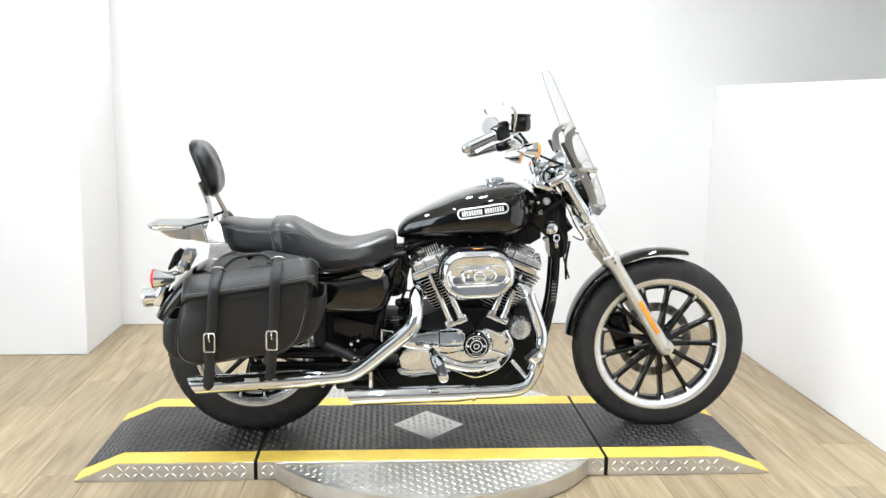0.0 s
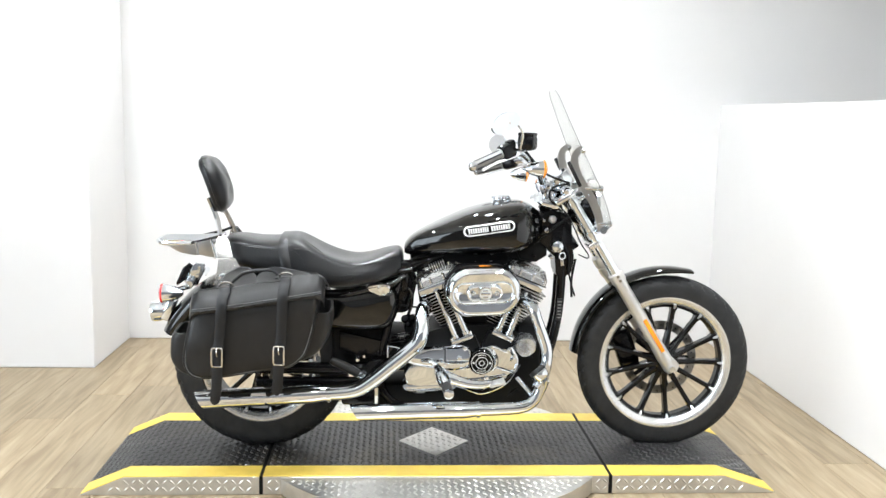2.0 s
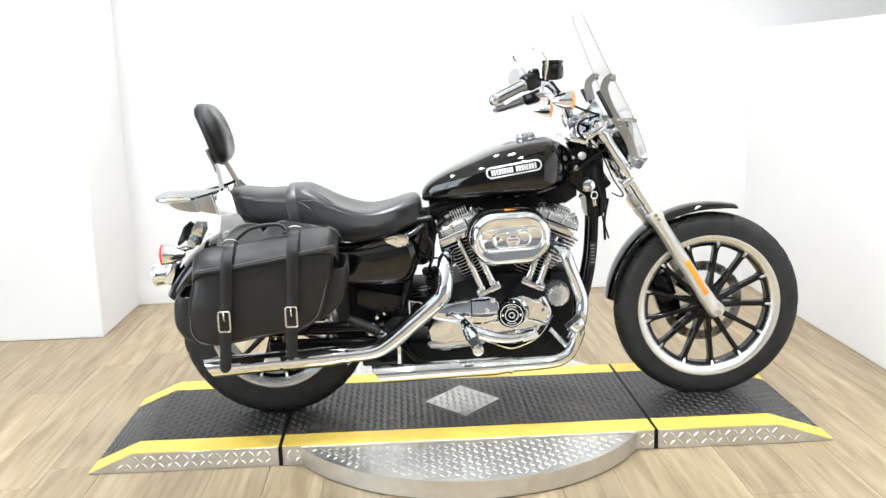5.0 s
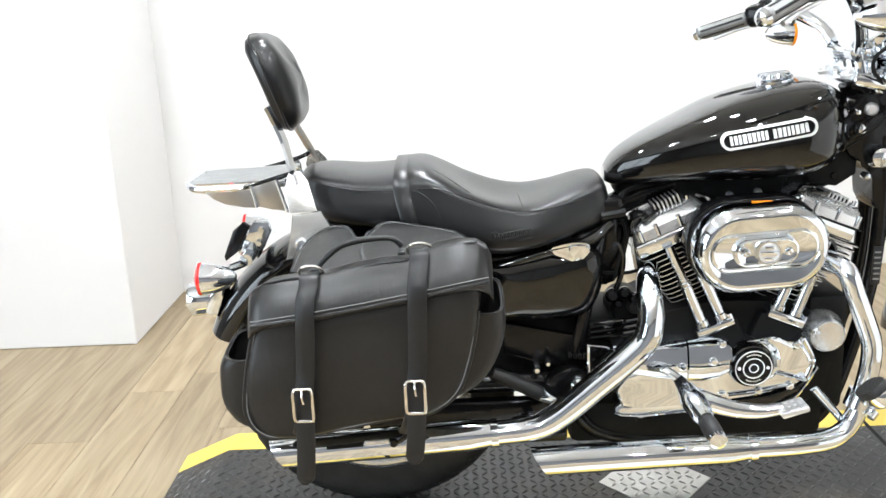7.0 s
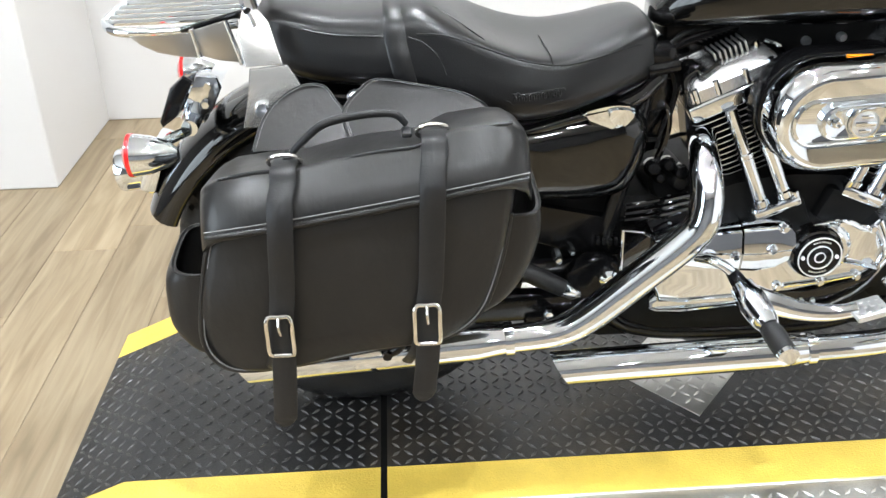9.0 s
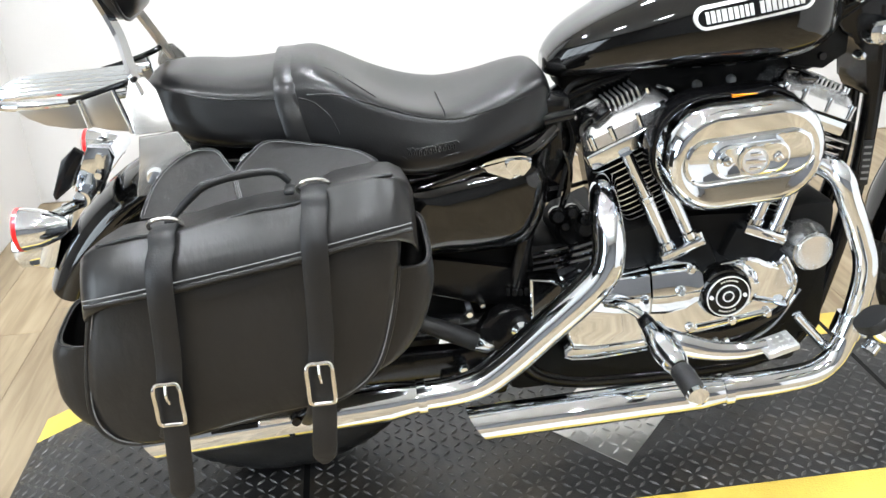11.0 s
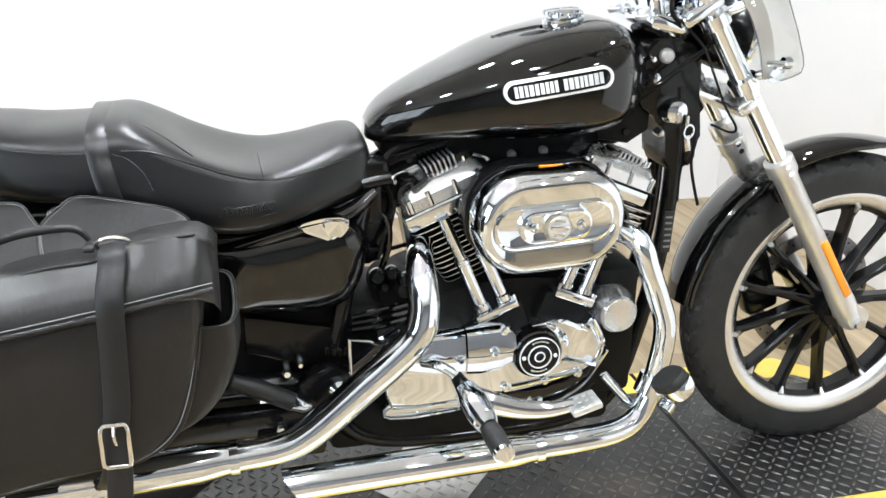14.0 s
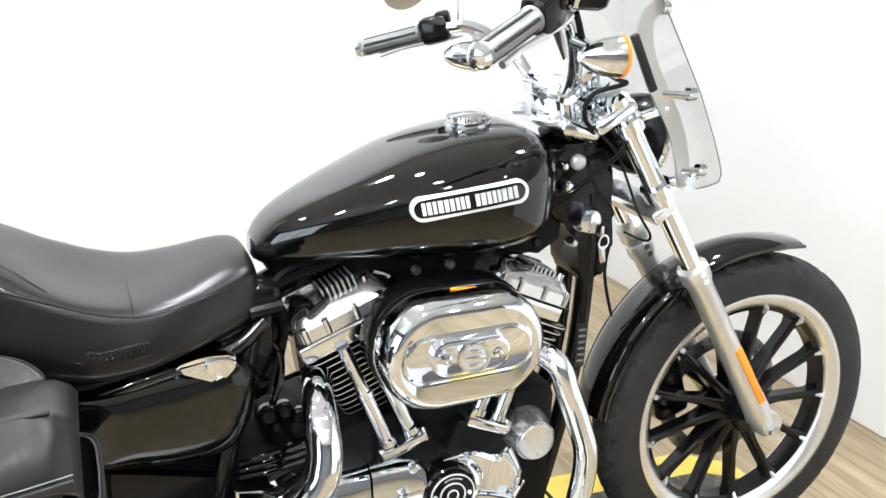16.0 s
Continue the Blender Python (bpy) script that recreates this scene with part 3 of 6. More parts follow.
# broad yoke that carries the handlebar risers
bm = bmesh.new()
box(bm, (1.046, -0.012, 0.997), (0.078, 0.16, 0.028), 0.011, ry(-12), 3)
yoke_cover = part("yoke_cover", bm, M_CHROME, bike, "chrome yoke cover behind the fork")
for y in (-0.06, 0.06):
    bm = bmesh.new()
    lathe(bm, [(0, 0.024), (0.009, 0.024), (0.011, 0.021), (0.011, 0.016), (0.016, 0.014), (0.016, 0.008)], (1.012, y, 0.998), (-0.2, 0, 0.98), 24)
    part("bolt", bm, M_SATIN, yoke_cover, "round bolt head")
# mid cover under the lower clamp
bm = bmesh.new()
tube(bm, [fork_at(s, FY) for s in (0.40, 0.41, 0.445, 0.455)], [0.024, 0.03, 0.03, 0.022], 20, smooth=False)
part("fork_boot", bm, M_SATIN, bike, "alloy fork boot")

# front fender: a rounded shell over the tyre
bm = bmesh.new()
rings = []
for k in range(37):
    a = radians(174 - (174 - 76) * k / 36)
    R = 0.366 + 0.006 * math.sin(k / 36 * math.pi) + (0.003 * max(0, (k - 31) / 5) ** 2)
    tp = 1 - 0.55 * max(0, (k - 27) / 9) ** 1.5
    wd = 0.049 * (1 if 3 < k < 33 else 0.93 - 0.03 * max(0, k - 33))
    ring = []
    for dt in (0.0, 0.0035):
        row = [(R - 0.019 * tp - 0.005 * tp, -(wd - dt))]
        for i in range(11):
            b = radians(-90 + 18 * i)
            row.append((R - dt - 0.019 * tp * (1 - math.cos(b)), (wd - dt) * math.sin(b)))
        row.append((R - 0.019 * tp - 0.005 * tp, wd - dt))
        ring += [(AX + math.cos(a) * rr, yy + WY, AZ + math.sin(a) * rr) for rr, yy in (row if dt == 0.0 else row[::-1])]
    rings.append(ring)
loft(bm, rings)
edges = [[Vector(r[i]) for r in rings] for i in (1, 11)]
ff = part("front_fender", bm, M_PAINT, bike, "gloss black front fender", 50)
for e in edges:
    bm = bmesh.new()
    tube(bm, [p + Vector((0, math.copysign(0.003, p.y - WY), 0)) for p in e], 0.0042, 8, 1)
    part("rolled_edge", bm, M_PAINT, ff, "rolled gloss edge")
for side in (-1, 1):
    bm = bmesh.new()
    box(bm, fork_at(0.318, side * 0.056, -0.008), (0.036, 0.026, 0.04), 0.008, Matrix.Rotation(math.atan2(FD.x, FD.z), 3, "Y"))
    part("fender_bracket", bm, M_BLACK, ff, "black fender bracket")

# headlamp
bm = bmesh.new()
lathe(bm, [(0.0, -0.085), (0.03, -0.08), (0.055, -0.06), (0.068, -0.025), (0.073, 0.0), (0.073, 0.012), (0.069, 0.014)], (1.212, 0, 0.972), (0.97, 0, -0.08), 40)
hl = part("headlamp", bm, M_BLACK, bike, "black headlamp bowl")
bm = bmesh.new()
lathe(bm, [(0.069, 0.008), (0.075, 0.008), (0.078, 0.012), (0.078, 0.019), (0.073, 0.023), (0.067, 0.02)], (1.212, 0, 0.972), (0.97, 0, -0.08), 48)
part("bezel", bm, M_CHROME, hl, "chrome bezel")
bm = bmesh.new()
lathe(bm, [(0.0, 0.034), (0.03, 0.032), (0.055, 0.026), (0.068, 0.018)], (1.212, 0, 0.972), (0.97, 0, -0.08), 40)
part("lens", bm, M_SATIN, hl, "bright headlamp lens")

# handlebar with grips, levers, switches
GR, GRI = Vector((0.738, -0.352, 1.143)), Vector((0.842, -0.288, 1.186))
GL, GLI = Vector((0.826, 0.405, 1.083)), Vector((0.928, 0.345, 1.118))
bm = bmesh.new()
tube(bm, [GR, GRI, (0.915, -0.235, 1.185), (0.985, -0.15, 1.125), (1.02, -0.08, 1.065), (1.03, 0.0, 1.055), (1.04, 0.08, 1.055), (1.04, 0.18, 1.1), (1.0, 0.28, 1.135), GLI, GL], 0.0127, 16)
bar = part("handlebar", bm, M_CHROME, bike, "chrome handlebar")
for a, b in ((GR, GRI), (GL, GLI)):
    d = (b - a).normalized()
    bm = bmesh.new()
    tube(bm, [a + d * s for s in (0.0, 0.006, 0.115, 0.12)], [0.0145, 0.0162, 0.0162, 0.019], 24, smooth=False)
    g = part("grip", bm, M_GRIPMETAL, bar, "grey metal grip with dark bands")
    bm = bmesh.new()
    tube(bm, [a + d * s for s in (-0.016, -0.012, -0.002, 0.001)], [0.007, 0.0135, 0.0178, 0.015], 20, smooth=False)
    part("grip_end", bm, M_CHROME, bar, "chrome grip end")
    for k in range(6):
        u = Vector((0, 0, 1)) - d * d.z
        u.normalize()
        s = d.cross(u)
        q = math.tau * (k + 0.25) / 6
        o = (u * math.cos(q) + s * math.sin(q)) * 0.0158
        bm = bmesh.new()
        tube(bm, [a + d * 0.008 + o * 0.9, a + d * 0.114 + o * 0.9], 0.0034, 10, smooth=False)
        part("grip_band", bm, M_GRIP, bar, "dark rubber band along the grip")
    bm = bmesh.new()
    box(bm, a + d * 0.15, (0.06, 0.045, 0.054), 0.014, d.to_track_quat("X", "Z").to_matrix())
    box(bm, a + d * 0.165 + Vector((0, 0, 0.018)), (0.03, 0.03, 0.03), 0.008, d.to_track_quat("X", "Z").to_matrix())
    part("switch_housing", bm, M_BLACK, bar, "black switch housing")
    bm = bmesh.new()
    lev = Vector((0.042, 0.012 if a.y < 0 else -0.012, -0.008))
    tube(bm, [a + d * 0.16 + lev, a + d * 0.12 + lev * 1.15, a + d * 0.05 + lev * 0.95, a + lev * 0.8 + Vector((0, 0, -0.006))], [0.006, 0.0045, 0.0042, 0.0055], 10)
    part("lever", bm, M_SATIN, bar, "polished lever")
# front brake reservoir
bm = bmesh.new()
box(bm, (0.93, -0.262, 1.222), (0.06, 0.062, 0.054), 0.014, Matrix.Rotation(radians(-25), 3, "Z"))
rs = part("brake_reservoir", bm, M_BLACK, bike, "black brake fluid reservoir")
bm = bmesh.new()
box(bm, (0.93, -0.262, 1.25), (0.056, 0.058, 0.012), 0.005, Matrix.Rotation(radians(-25), 3, "Z"))
part("lid", bm, M_BLACK, rs, "black lid with screws")
# mirrors
MIR = Vector((0.905, 0.38, 1.198))
for side, base, head in ((-1, Vector((0.905, -0.275, 1.2)), Vector((0.838, -0.37, 1.288))), (1, Vector((0.99, 0.3, 1.14)), MIR)):
    bm = bmesh.new()
    tube(bm, [base, base + Vector((0.0, 0.03 * side, 0.06)), head + Vector((0.03, -0.03 * side, 0.008)), head + Vector((0.012, 0.0, 0))], [0.006, 0.0055, 0.005, 0.007], 12)
    st = part("mirror_stem", bm, M_CHROME, bike, "chrome mirror stem")
    bm = bmesh.new()
    rot = Matrix.Rotation(radians(-60 if side > 0 else 32), 3, "Z") @ Matrix.Rotation(radians(12), 3, "X")
    rings = []
    for o, sc in ((-0.016, 0.25), (-0.013, 0.65), (-0.006, 0.92), (0.002, 1.0), (0.008, 0.97)):
        rings.append([head + rot @ Vector((0.058 * sc * math.cos(q), -o, 0.038 * sc * math.sin(q) + 0.012 * sc * math.cos(q))) for q in (math.tau * k / 28 for k in range(28))])
    loft(bm, rings)
    part("mirror_shell", bm, M_CHROME, st, "chrome teardrop mirror shell")


def turn_signal(c, fwd, lens, stalk_to, label):
    """A bullet lamp with a coloured lens."""
    f = Vector(fwd).normalized()
    bm = bmesh.new()
    sc = 0.9 if lens is M_ORANGE else 1.0
    lathe(bm, [(r * sc, o * sc) for r, o in ((0.0, -0.062), (0.008, -0.06), (0.02, -0.045), (0.029, -0.02), (0.033, 0.005), (0.033, 0.012), (0.030, 0.014))], c, f, 32)
    s = part("turn_signal", bm, M_CHROME, bike, label)
    bm = bmesh.new()
    lathe(bm, [(r * sc, o * sc) for r, o in ((0.0, 0.022), (0.018, 0.020), (0.028, 0.015), (0.0315, 0.006), (0.0335, 0.006), (0.0335, 0.0125))], c, f, 32)
    part("lens", bm, lens, s)
    bm = bmesh.new()
    tube(bm, [Vector(c) - f * 0.02, (Vector(c) * 0.5 + Vector(stalk_to) * 0.5), stalk_to], 0.0085, 12)
    part("stalk", bm, M_CHROME, s, "chrome lamp stalk")
    return s


turn_signal((0.981, -0.262, 1.133), (1, 0, 0), M_ORANGE, (0.95, -0.2, 1.15), "chrome bullet front indicator with amber lens")
turn_signal((1.0, 0.27, 1.082), (1, 0, 0), M_ORANGE, (1.0, 0.24, 1.12), "chrome bullet front indicator with amber lens")
turn_signal((-0.305, -0.212, 0.68), (-1, 0, 0), M_RED, (-0.235, -0.13, 0.69), "chrome bullet rear indicator with red lens")
turn_signal((-0.305, 0.212, 0.68), (-1, 0, 0), M_RED, (-0.235, 0.13, 0.69), "chrome bullet rear indicator with red lens")

# speedometer and risers
bm = bmesh.new()
lathe(bm, [(0.0, -0.05), (0.03, -0.05), (0.047, -0.03), (0.05, 0.0), (0.05, 0.01), (0.046, 0.014), (0.0, 0.012)], (1.085, 0, 1.085), (-0.6, 0, 0.8), 36)
part("speedometer", bm, M_CHROME, bike, "chrome speedometer housing")
for y in (-0.045, 0.045):
    bm = bmesh.new()
    tube(bm, [(1.045, y, 0.995), (1.038, y, 1.03), (1.03, y, 1.055)], [0.019, 0.017, 0.018], 16)
    rod(bm, (1.03, y - 0.017, 1.056), (1.03, y + 0.017, 1.056), 0.021, 16)
    part("riser", bm, M_CHROME, bike, "chrome handlebar riser")

bm = bmesh.new()
box(bm, (1.036, 0, 1.062), (0.05, 0.13, 0.032), 0.012, ry(-15), 3)
box(bm, (1.045, 0, 1.02), (0.046, 0.12, 0.05), 0.012, ry(-15), 3)
part("bar_clamp", bm, M_CHROME, bike, "chrome handlebar clamp block")
# windshield: a curved clear sheet on bent brackets
EDGE_Z = [0.89, 0.905, 0.925, 0.947, 0.993, 1.066, 1.143, 1.209, 1.3, 1.384, 1.42]
EDGE_X = [1.215, 1.228, 1.242, 1.247, 1.233, 1.204, 1.164, 1.129, 1.085, 1.046, 1.026]


def shield_x(y, z):
    """The front of the sheet at a height: its side edge plus the bulge to the middle."""
    return float(np.interp(z, EDGE_Z, EDGE_X)) + 0.65 * (0.0361 - y * y)


bm = bmesh.new()
outer = []
n, mrow = 20, 22
grid_f, grid_b = [], []
for j in range(mrow + 1):
    z = 0.905 + 0.5 * j / mrow
    t = j / mrow
    hw = 0.205 * min(1, (1 - (2 * t - 1) ** 6) ** 0.3 + 0.45) if 0 < j < mrow else 0.15
    hw *= 1 - 0.55 * t
    grid_f.append([bm.verts.new((shield_x(hw * (2 * i / n - 1), z), hw * (2 * i / n - 1), z)) for i in range(n + 1)])
    grid_b.append([bm.verts.new((shield_x(hw * (2 * i / n - 1), z) - 0.0045, hw * (2 * i / n - 1), z)) for i in range(n + 1)])
shield_rim = {i: [tuple(r[i].co) for r in grid_f] for i in (0, n)}
for j in range(mrow):
    for i in range(n):
        bm.faces.new((grid_f[j][i], grid_f[j][i + 1], grid_f[j + 1][i + 1], grid_f[j + 1][i]))
        bm.faces.new((grid_b[j][i], grid_b[j + 1][i], grid_b[j + 1][i + 1], grid_b[j][i + 1]))
for j in range(mrow):
    for i in (0, n):
        bm.faces.new((grid_f[j][i], grid_f[j + 1][i], grid_b[j + 1][i], grid_b[j][i]))
for i in range(n):
    for j in (0, mrow):
        bm.faces.new((grid_f[j][i], grid_f[j][i + 1], grid_b[j][i + 1], grid_b[j][i]))
ws = part("windshield", bm, M_SHIELD, bike, "clear acrylic windshield", 60)
ws.visible_shadow = False
for side in (-1, 1):
    bm = bmesh.new()
    ii = 0 if side < 0 else n
    tube(bm, [Vector(p) for p in shield_rim[ii]], 0.0013, 6, 2)
    part("sheet_edge", bm, M_SHEDGE, ws, "dark cut edge of the sheet")
for side in (-1, 1):
    y = side * 0.125
    bm = bmesh.new()
    pts = spline([(1.15, y, 1.205), (1.122, y, 1.175), (1.13, y, 1.12), (1.16, y, 1.065), (1.196, y, 1.01), (1.218, y, 0.955), (1.228, y, 0.905)], 6)
    rings = []
    for i, p in enumerate(pts):
        a, b = pts[max(0, i - 1)], pts[min(len(pts) - 1, i + 1)]
        d = Vector(b - a).normalized()
        s = Vector((-d.z, 0, d.x)) * -1
        wd = 0.0105 + 0.005 * math.sin(math.pi * i / (len(pts) - 1))
        c = Vector(p)
        rings.append([c + s * wd + Vector((0, -0.003, 0)), c + s * wd + Vector((0, 0.003, 0)), c - s * wd + Vector((0, 0.003, 0)), c - s * wd + Vector((0, -0.003, 0))])
    loft(bm, rings)
    part("windshield_bracket", bm, M_STAINLESS, ws, "bent chrome windshield bracket")
    bm = bmesh.new()
    box(bm, (1.122, y - side * -0.006, 1.11), (0.013, 0.012, 0.1), 0.003, ry(28))
    part("rubber_strip", bm, M_GRIP, ws, "black rubber strip on the bracket")
    for z, xx in ((1.195, 1.15), (1.06, 1.165), (0.932, 1.22)):
        bm = bmesh.new()
        rod(bm, (xx, y - side * 0.002, z), (shield_x(y, z) - 0.004, side * 0.13, z - 0.002), 0.0065, 12)
        rod(bm, (shield_x(y, z) - 0.006, side * 0.13, z), (shield_x(y, z) + 0.007, side * 0.13, z), 0.011, 14)
        part("fastener", bm, M_CHROME, ws, "chrome screw through the sheet")
    bm = bmesh.new()
    rod(bm, (1.236, y - 0.012, 0.91), (1.236, y + 0.012, 0.91), 0.013, 14)
    part("clamp_end", bm, M_CHROME, ws, "chrome clamp end")
    for s in (0.575, 0.71):
        bm = bmesh.new()
        tube(bm, [fork_at(s, side * FY) - FD * 0.012, fork_at(s, side * FY) + FD * 0.012], 0.027, 20, smooth=False)
        rod(bm, fork_at(s, side * FY, 0.02), fork_at(s, y, 0.062), 0.009, 12)
        part("fork_clamp", bm, M_CHROME, ws, "chrome windshield clamp on the fork")

# ---- fuel tank ----
TY, TZ = 0.78, 0.58     # how round the tank's section is


def tank_ring(x, zt, zb, hw, n=64):
    """A cross-section with a rounded top and a tucked lower edge."""
    out = []
    zm = zb + (zt - zb) * 0.42
    for k in range(n):
        a = math.tau * k / n
        c, s = math.cos(a), math.sin(a)
        y = hw * math.copysign(abs(c) ** TY, c)
        z = zm + (zt - zm) * abs(s) ** TZ if s >= 0 else zm - (zm - zb) * abs(s) ** 0.6
        out.append((x, y, z))
    return out


tank_line = [(0.522, 0.835, 0.802, 0.035), (0.535, 0.854, 0.797, 0.055), (0.56, 0.876, 0.798, 0.074), (0.61, 0.904, 0.801, 0.1), (0.68, 0.937, 0.803, 0.128), (0.76, 0.971, 0.803, 0.154),
             (0.85, 0.995, 0.804, 0.17), (0.91, 1.003, 0.81, 0.171), (0.945, 1.004, 0.818, 0.16), (0.975, 0.995, 0.828, 0.132), (1.0, 0.98, 0.842, 0.098), (1.022, 0.958, 0.862, 0.062), (1.036, 0.93, 0.885, 0.03)]
bm = bmesh.new()
loft(bm, [tank_ring(*p) for p in spline(tank_line, 5)])
tank = part("fuel_tank", bm, M_PAINT, bike, "gloss black teardrop fuel tank", 60)
bm = bmesh.new()
lathe(bm, [(0.0, 0.02), (0.026, 0.02), (0.032, 0.0165), (0.034, 0.009), (0.031, 0.006), (0.038, 0.003), (0.038, -0.008)], (0.876, -0.012, 1.0), (-0.1, 0, 1), 36)
cap = part("filler_cap", bm, M_CHROME, tank, "chrome filler cap")
for k in range(16):
    a = math.tau * k / 16
    bm = bmesh.new()
    box(bm, (0.876 + 0.033 * math.cos(a), -0.012 + 0.033 * math.sin(a), 1.0125), (0.006, 0.006, 0.007), 0.002)
    part("knurl", bm, M_CHROME, cap)


tank_fine = [tuple(float(v) for v in p) for p in spline(tank_line, 5)]


def tank_y(x, z):
    """How far out the tank's near side stands."""
    for p, q in zip(tank_fine, tank_fine[1:]):
        if p[0] <= x <= q[0]:
            t = (x - p[0]) / (q[0] - p[0])
            zt, zb, hw = (p[i] + (q[i] - p[i]) * t for i in (1, 2, 3))
            zm = zb + (zt - zb) * 0.42
            s = (z - zm) / (zt - zm) if z > zm else (zm - z) / (zm - zb)
            s = min(0.98, abs(s)) ** (1 / TZ if z > zm else 1 / 0.6)
            return hw * math.cos(math.asin(s)) ** TY
    return 0.1


def on_tank(pts, lift):
    return [(x, -tank_y(x, z) - lift, z) for x, z in pts]


# badge: a long rounded frame with plain letter blocks inside, no lettering
BT = 10.0
outer = stadium(0.819, 0.913, 0.091, 0.0185, 14, BT)
inner = stadium(0.819, 0.913, 0.086, 0.0135, 14, BT)
bm = bmesh.new()
rings = [on_tank(outer, -0.004), on_tank(outer, 0.0065), on_tank(inner, 0.0065), on_tank(inner, 0.003)]
rows = [[bm.verts.new(v) for v in r] for r in rings]
for a, b in zip(rows, rows[1:]):
    for i in range(len(a)):
        j = (i + 1) % len(a)
        bm.faces.new((a[i], a[j], b[j], b[i]))
badge = part("badge", bm, M_BADGE, tank, "silver rounded badge frame")
bm = bmesh.new()
rows = []
for k in range(17):
    u = -0.086 + 0.172 * k / 16
    row = []
    hh = 0.0135 if abs(u) < 0.0725 else math.sqrt(max(0.0, 0.0135 ** 2 - (abs(u) - 0.0725) ** 2))
    for v in (-1, -0.33, 0.33, 1):
        c, s = math.cos(radians(BT)), math.sin(radians(BT))
        x, z = 0.819 + u * c - hh * v * s, 0.913 + u * s + hh * v * c
        row.append(bm.verts.new((x, -tank_y(x, z) - 0.0038, z)))
    rows.append(row)
for a, b in zip(rows, rows[1:]):
    for i in range(3):
        bm.faces.new((a[i], b[i], b[i + 1], a[i + 1]))
part("badge_field", bm, M_PAINT, badge, "black badge field", 60)
# plain upright bars where the unreadable maker's mark stands
u = -0.074
random.seed(4)
while u < 0.074:
    w = random.choice((0.0075, 0.0085, 0.0095))
    if abs(u - (-0.004)) > 0.005:
        c, s = math.cos(radians(BT)), math.sin(radians(BT))
        bm = bmesh.new()
        q = []
        for du, dv in ((0, -0.009), (w - 0.0024, -0.009), (w - 0.0024, 0.009), (0, 0.009)):
            x, z = 0.819 + (u + du) * c - dv * s, 0.913 + (u + du) * s + dv * c
            q.append((x, -tank_y(x, z), z))
        loft(bm, [[(x, y - 0.003, z) for x, y, z in q], [(x, y - 0.0062, z) for x, y, z in q]])
        part("bar", bm, M_BADGE, badge)
    u += w

# ---- seat ----
SD, SE, SW = 0.007, 2.4, 0.92     # how low, how round and how wide the crown of the seat is


def seat_ring(x, zt, zb, hw, dish, n=12):
    """Half-round top over flat flanks; dish hollows the middle."""
    out = []
    for k in range(2 * n + 1):
        u = -1 + k / n
        y = SW * hw * math.sin(u * math.pi / 2)
        a = abs(u)
        z = zt - SD - (zt - zb) * 0.3 * a ** SE - dish * (1 - a * a) ** 2
        out.append((x, y, z))
    side = [(x, hw * 0.98, zb + (zt - zb) * 0.47), (x, hw * 1.01, zb + (zt - zb) * 0.27), (x, hw * 1.02, zb + (zt - zb) * 0.15), (x, hw * 0.98, zb + 0.006), (x, hw * 0.9, zb)]
    return out + side + [(p[0], -p[1], p[2]) for p in reversed(side)]


# stations: x, top, bottom, half width, dish
pillion = [(-0.132, 0.852, 0.836, 0.055, 0), (-0.122, 0.864, 0.812, 0.08, 0), (-0.102, 0.871, 0.785, 0.102, 0), (-0.075, 0.873, 0.765, 0.115, 0.001), (-0.045, 0.871, 0.756, 0.124, 0.002), (0.0, 0.867, 0.75, 0.133, 0.004), (0.06, 0.866, 0.747, 0.142, 0.002), (0.095, 0.870, 0.742, 0.145, 0)]
rider = [(0.088, 0.870, 0.742, 0.143, 0), (0.105, 0.877, 0.735, 0.147, 0), (0.14, 0.88, 0.725, 0.152, 0.006), (0.18, 0.868, 0.71, 0.162, 0.018), (0.23, 0.845, 0.697, 0.168, 0.03), (0.29, 0.82, 0.689, 0.17, 0.028),
         (0.35, 0.806, 0.695, 0.165, 0.018), (0.41, 0.812, 0.708, 0.147, 0.008), (0.46, 0.825, 0.719, 0.125, 0.002), (0.495, 0.830, 0.727, 0.108, 0), (0.512, 0.822, 0.735, 0.096, 0), (0.519, 0.805, 0.745, 0.08, 0)]
seat_root = None
for nm, st in (("pillion_seat", pillion), ("rider_seat", rider)):
    bm = bmesh.new()
    loft(bm, [seat_ring(*p) for p in spline(st, 5)])
    s = part(nm, bm, M_LEATHER, bike, "black stitched vinyl " + ("passenger" if nm[0] == "p" else "rider") + " saddle", 55)
    if nm == "rider_seat":
        seat_root = s


def seat_point(st, x, u):
    """A point on the skin of the seat; u from the middle (0) to the flank (1) on the near side."""
    for p, q in zip(st, st[1:]):
        if p[0] <= x <= q[0]:
            t = (x - p[0]) / (q[0] - p[0])
            zt, zb, hw, dish = (p[i] + (q[i] - p[i]) * t for i in (1, 2, 3, 4))
            if u <= 1:
                return (x, -SW * hw * math.sin(u * math.pi / 2), zt - SD - (zt - zb) * 0.3 * u ** SE - dish * (1 - u * u) ** 2)
            return (x, -hw * float(np.interp(u, (1, 1.6, 2.1, 2.5), (SW, 0.98, 1.01, 1.02))), zt - SD - (zt - zb) * (0.3 + 0.34 * (u - 1)))
    return (x, 0, 0)


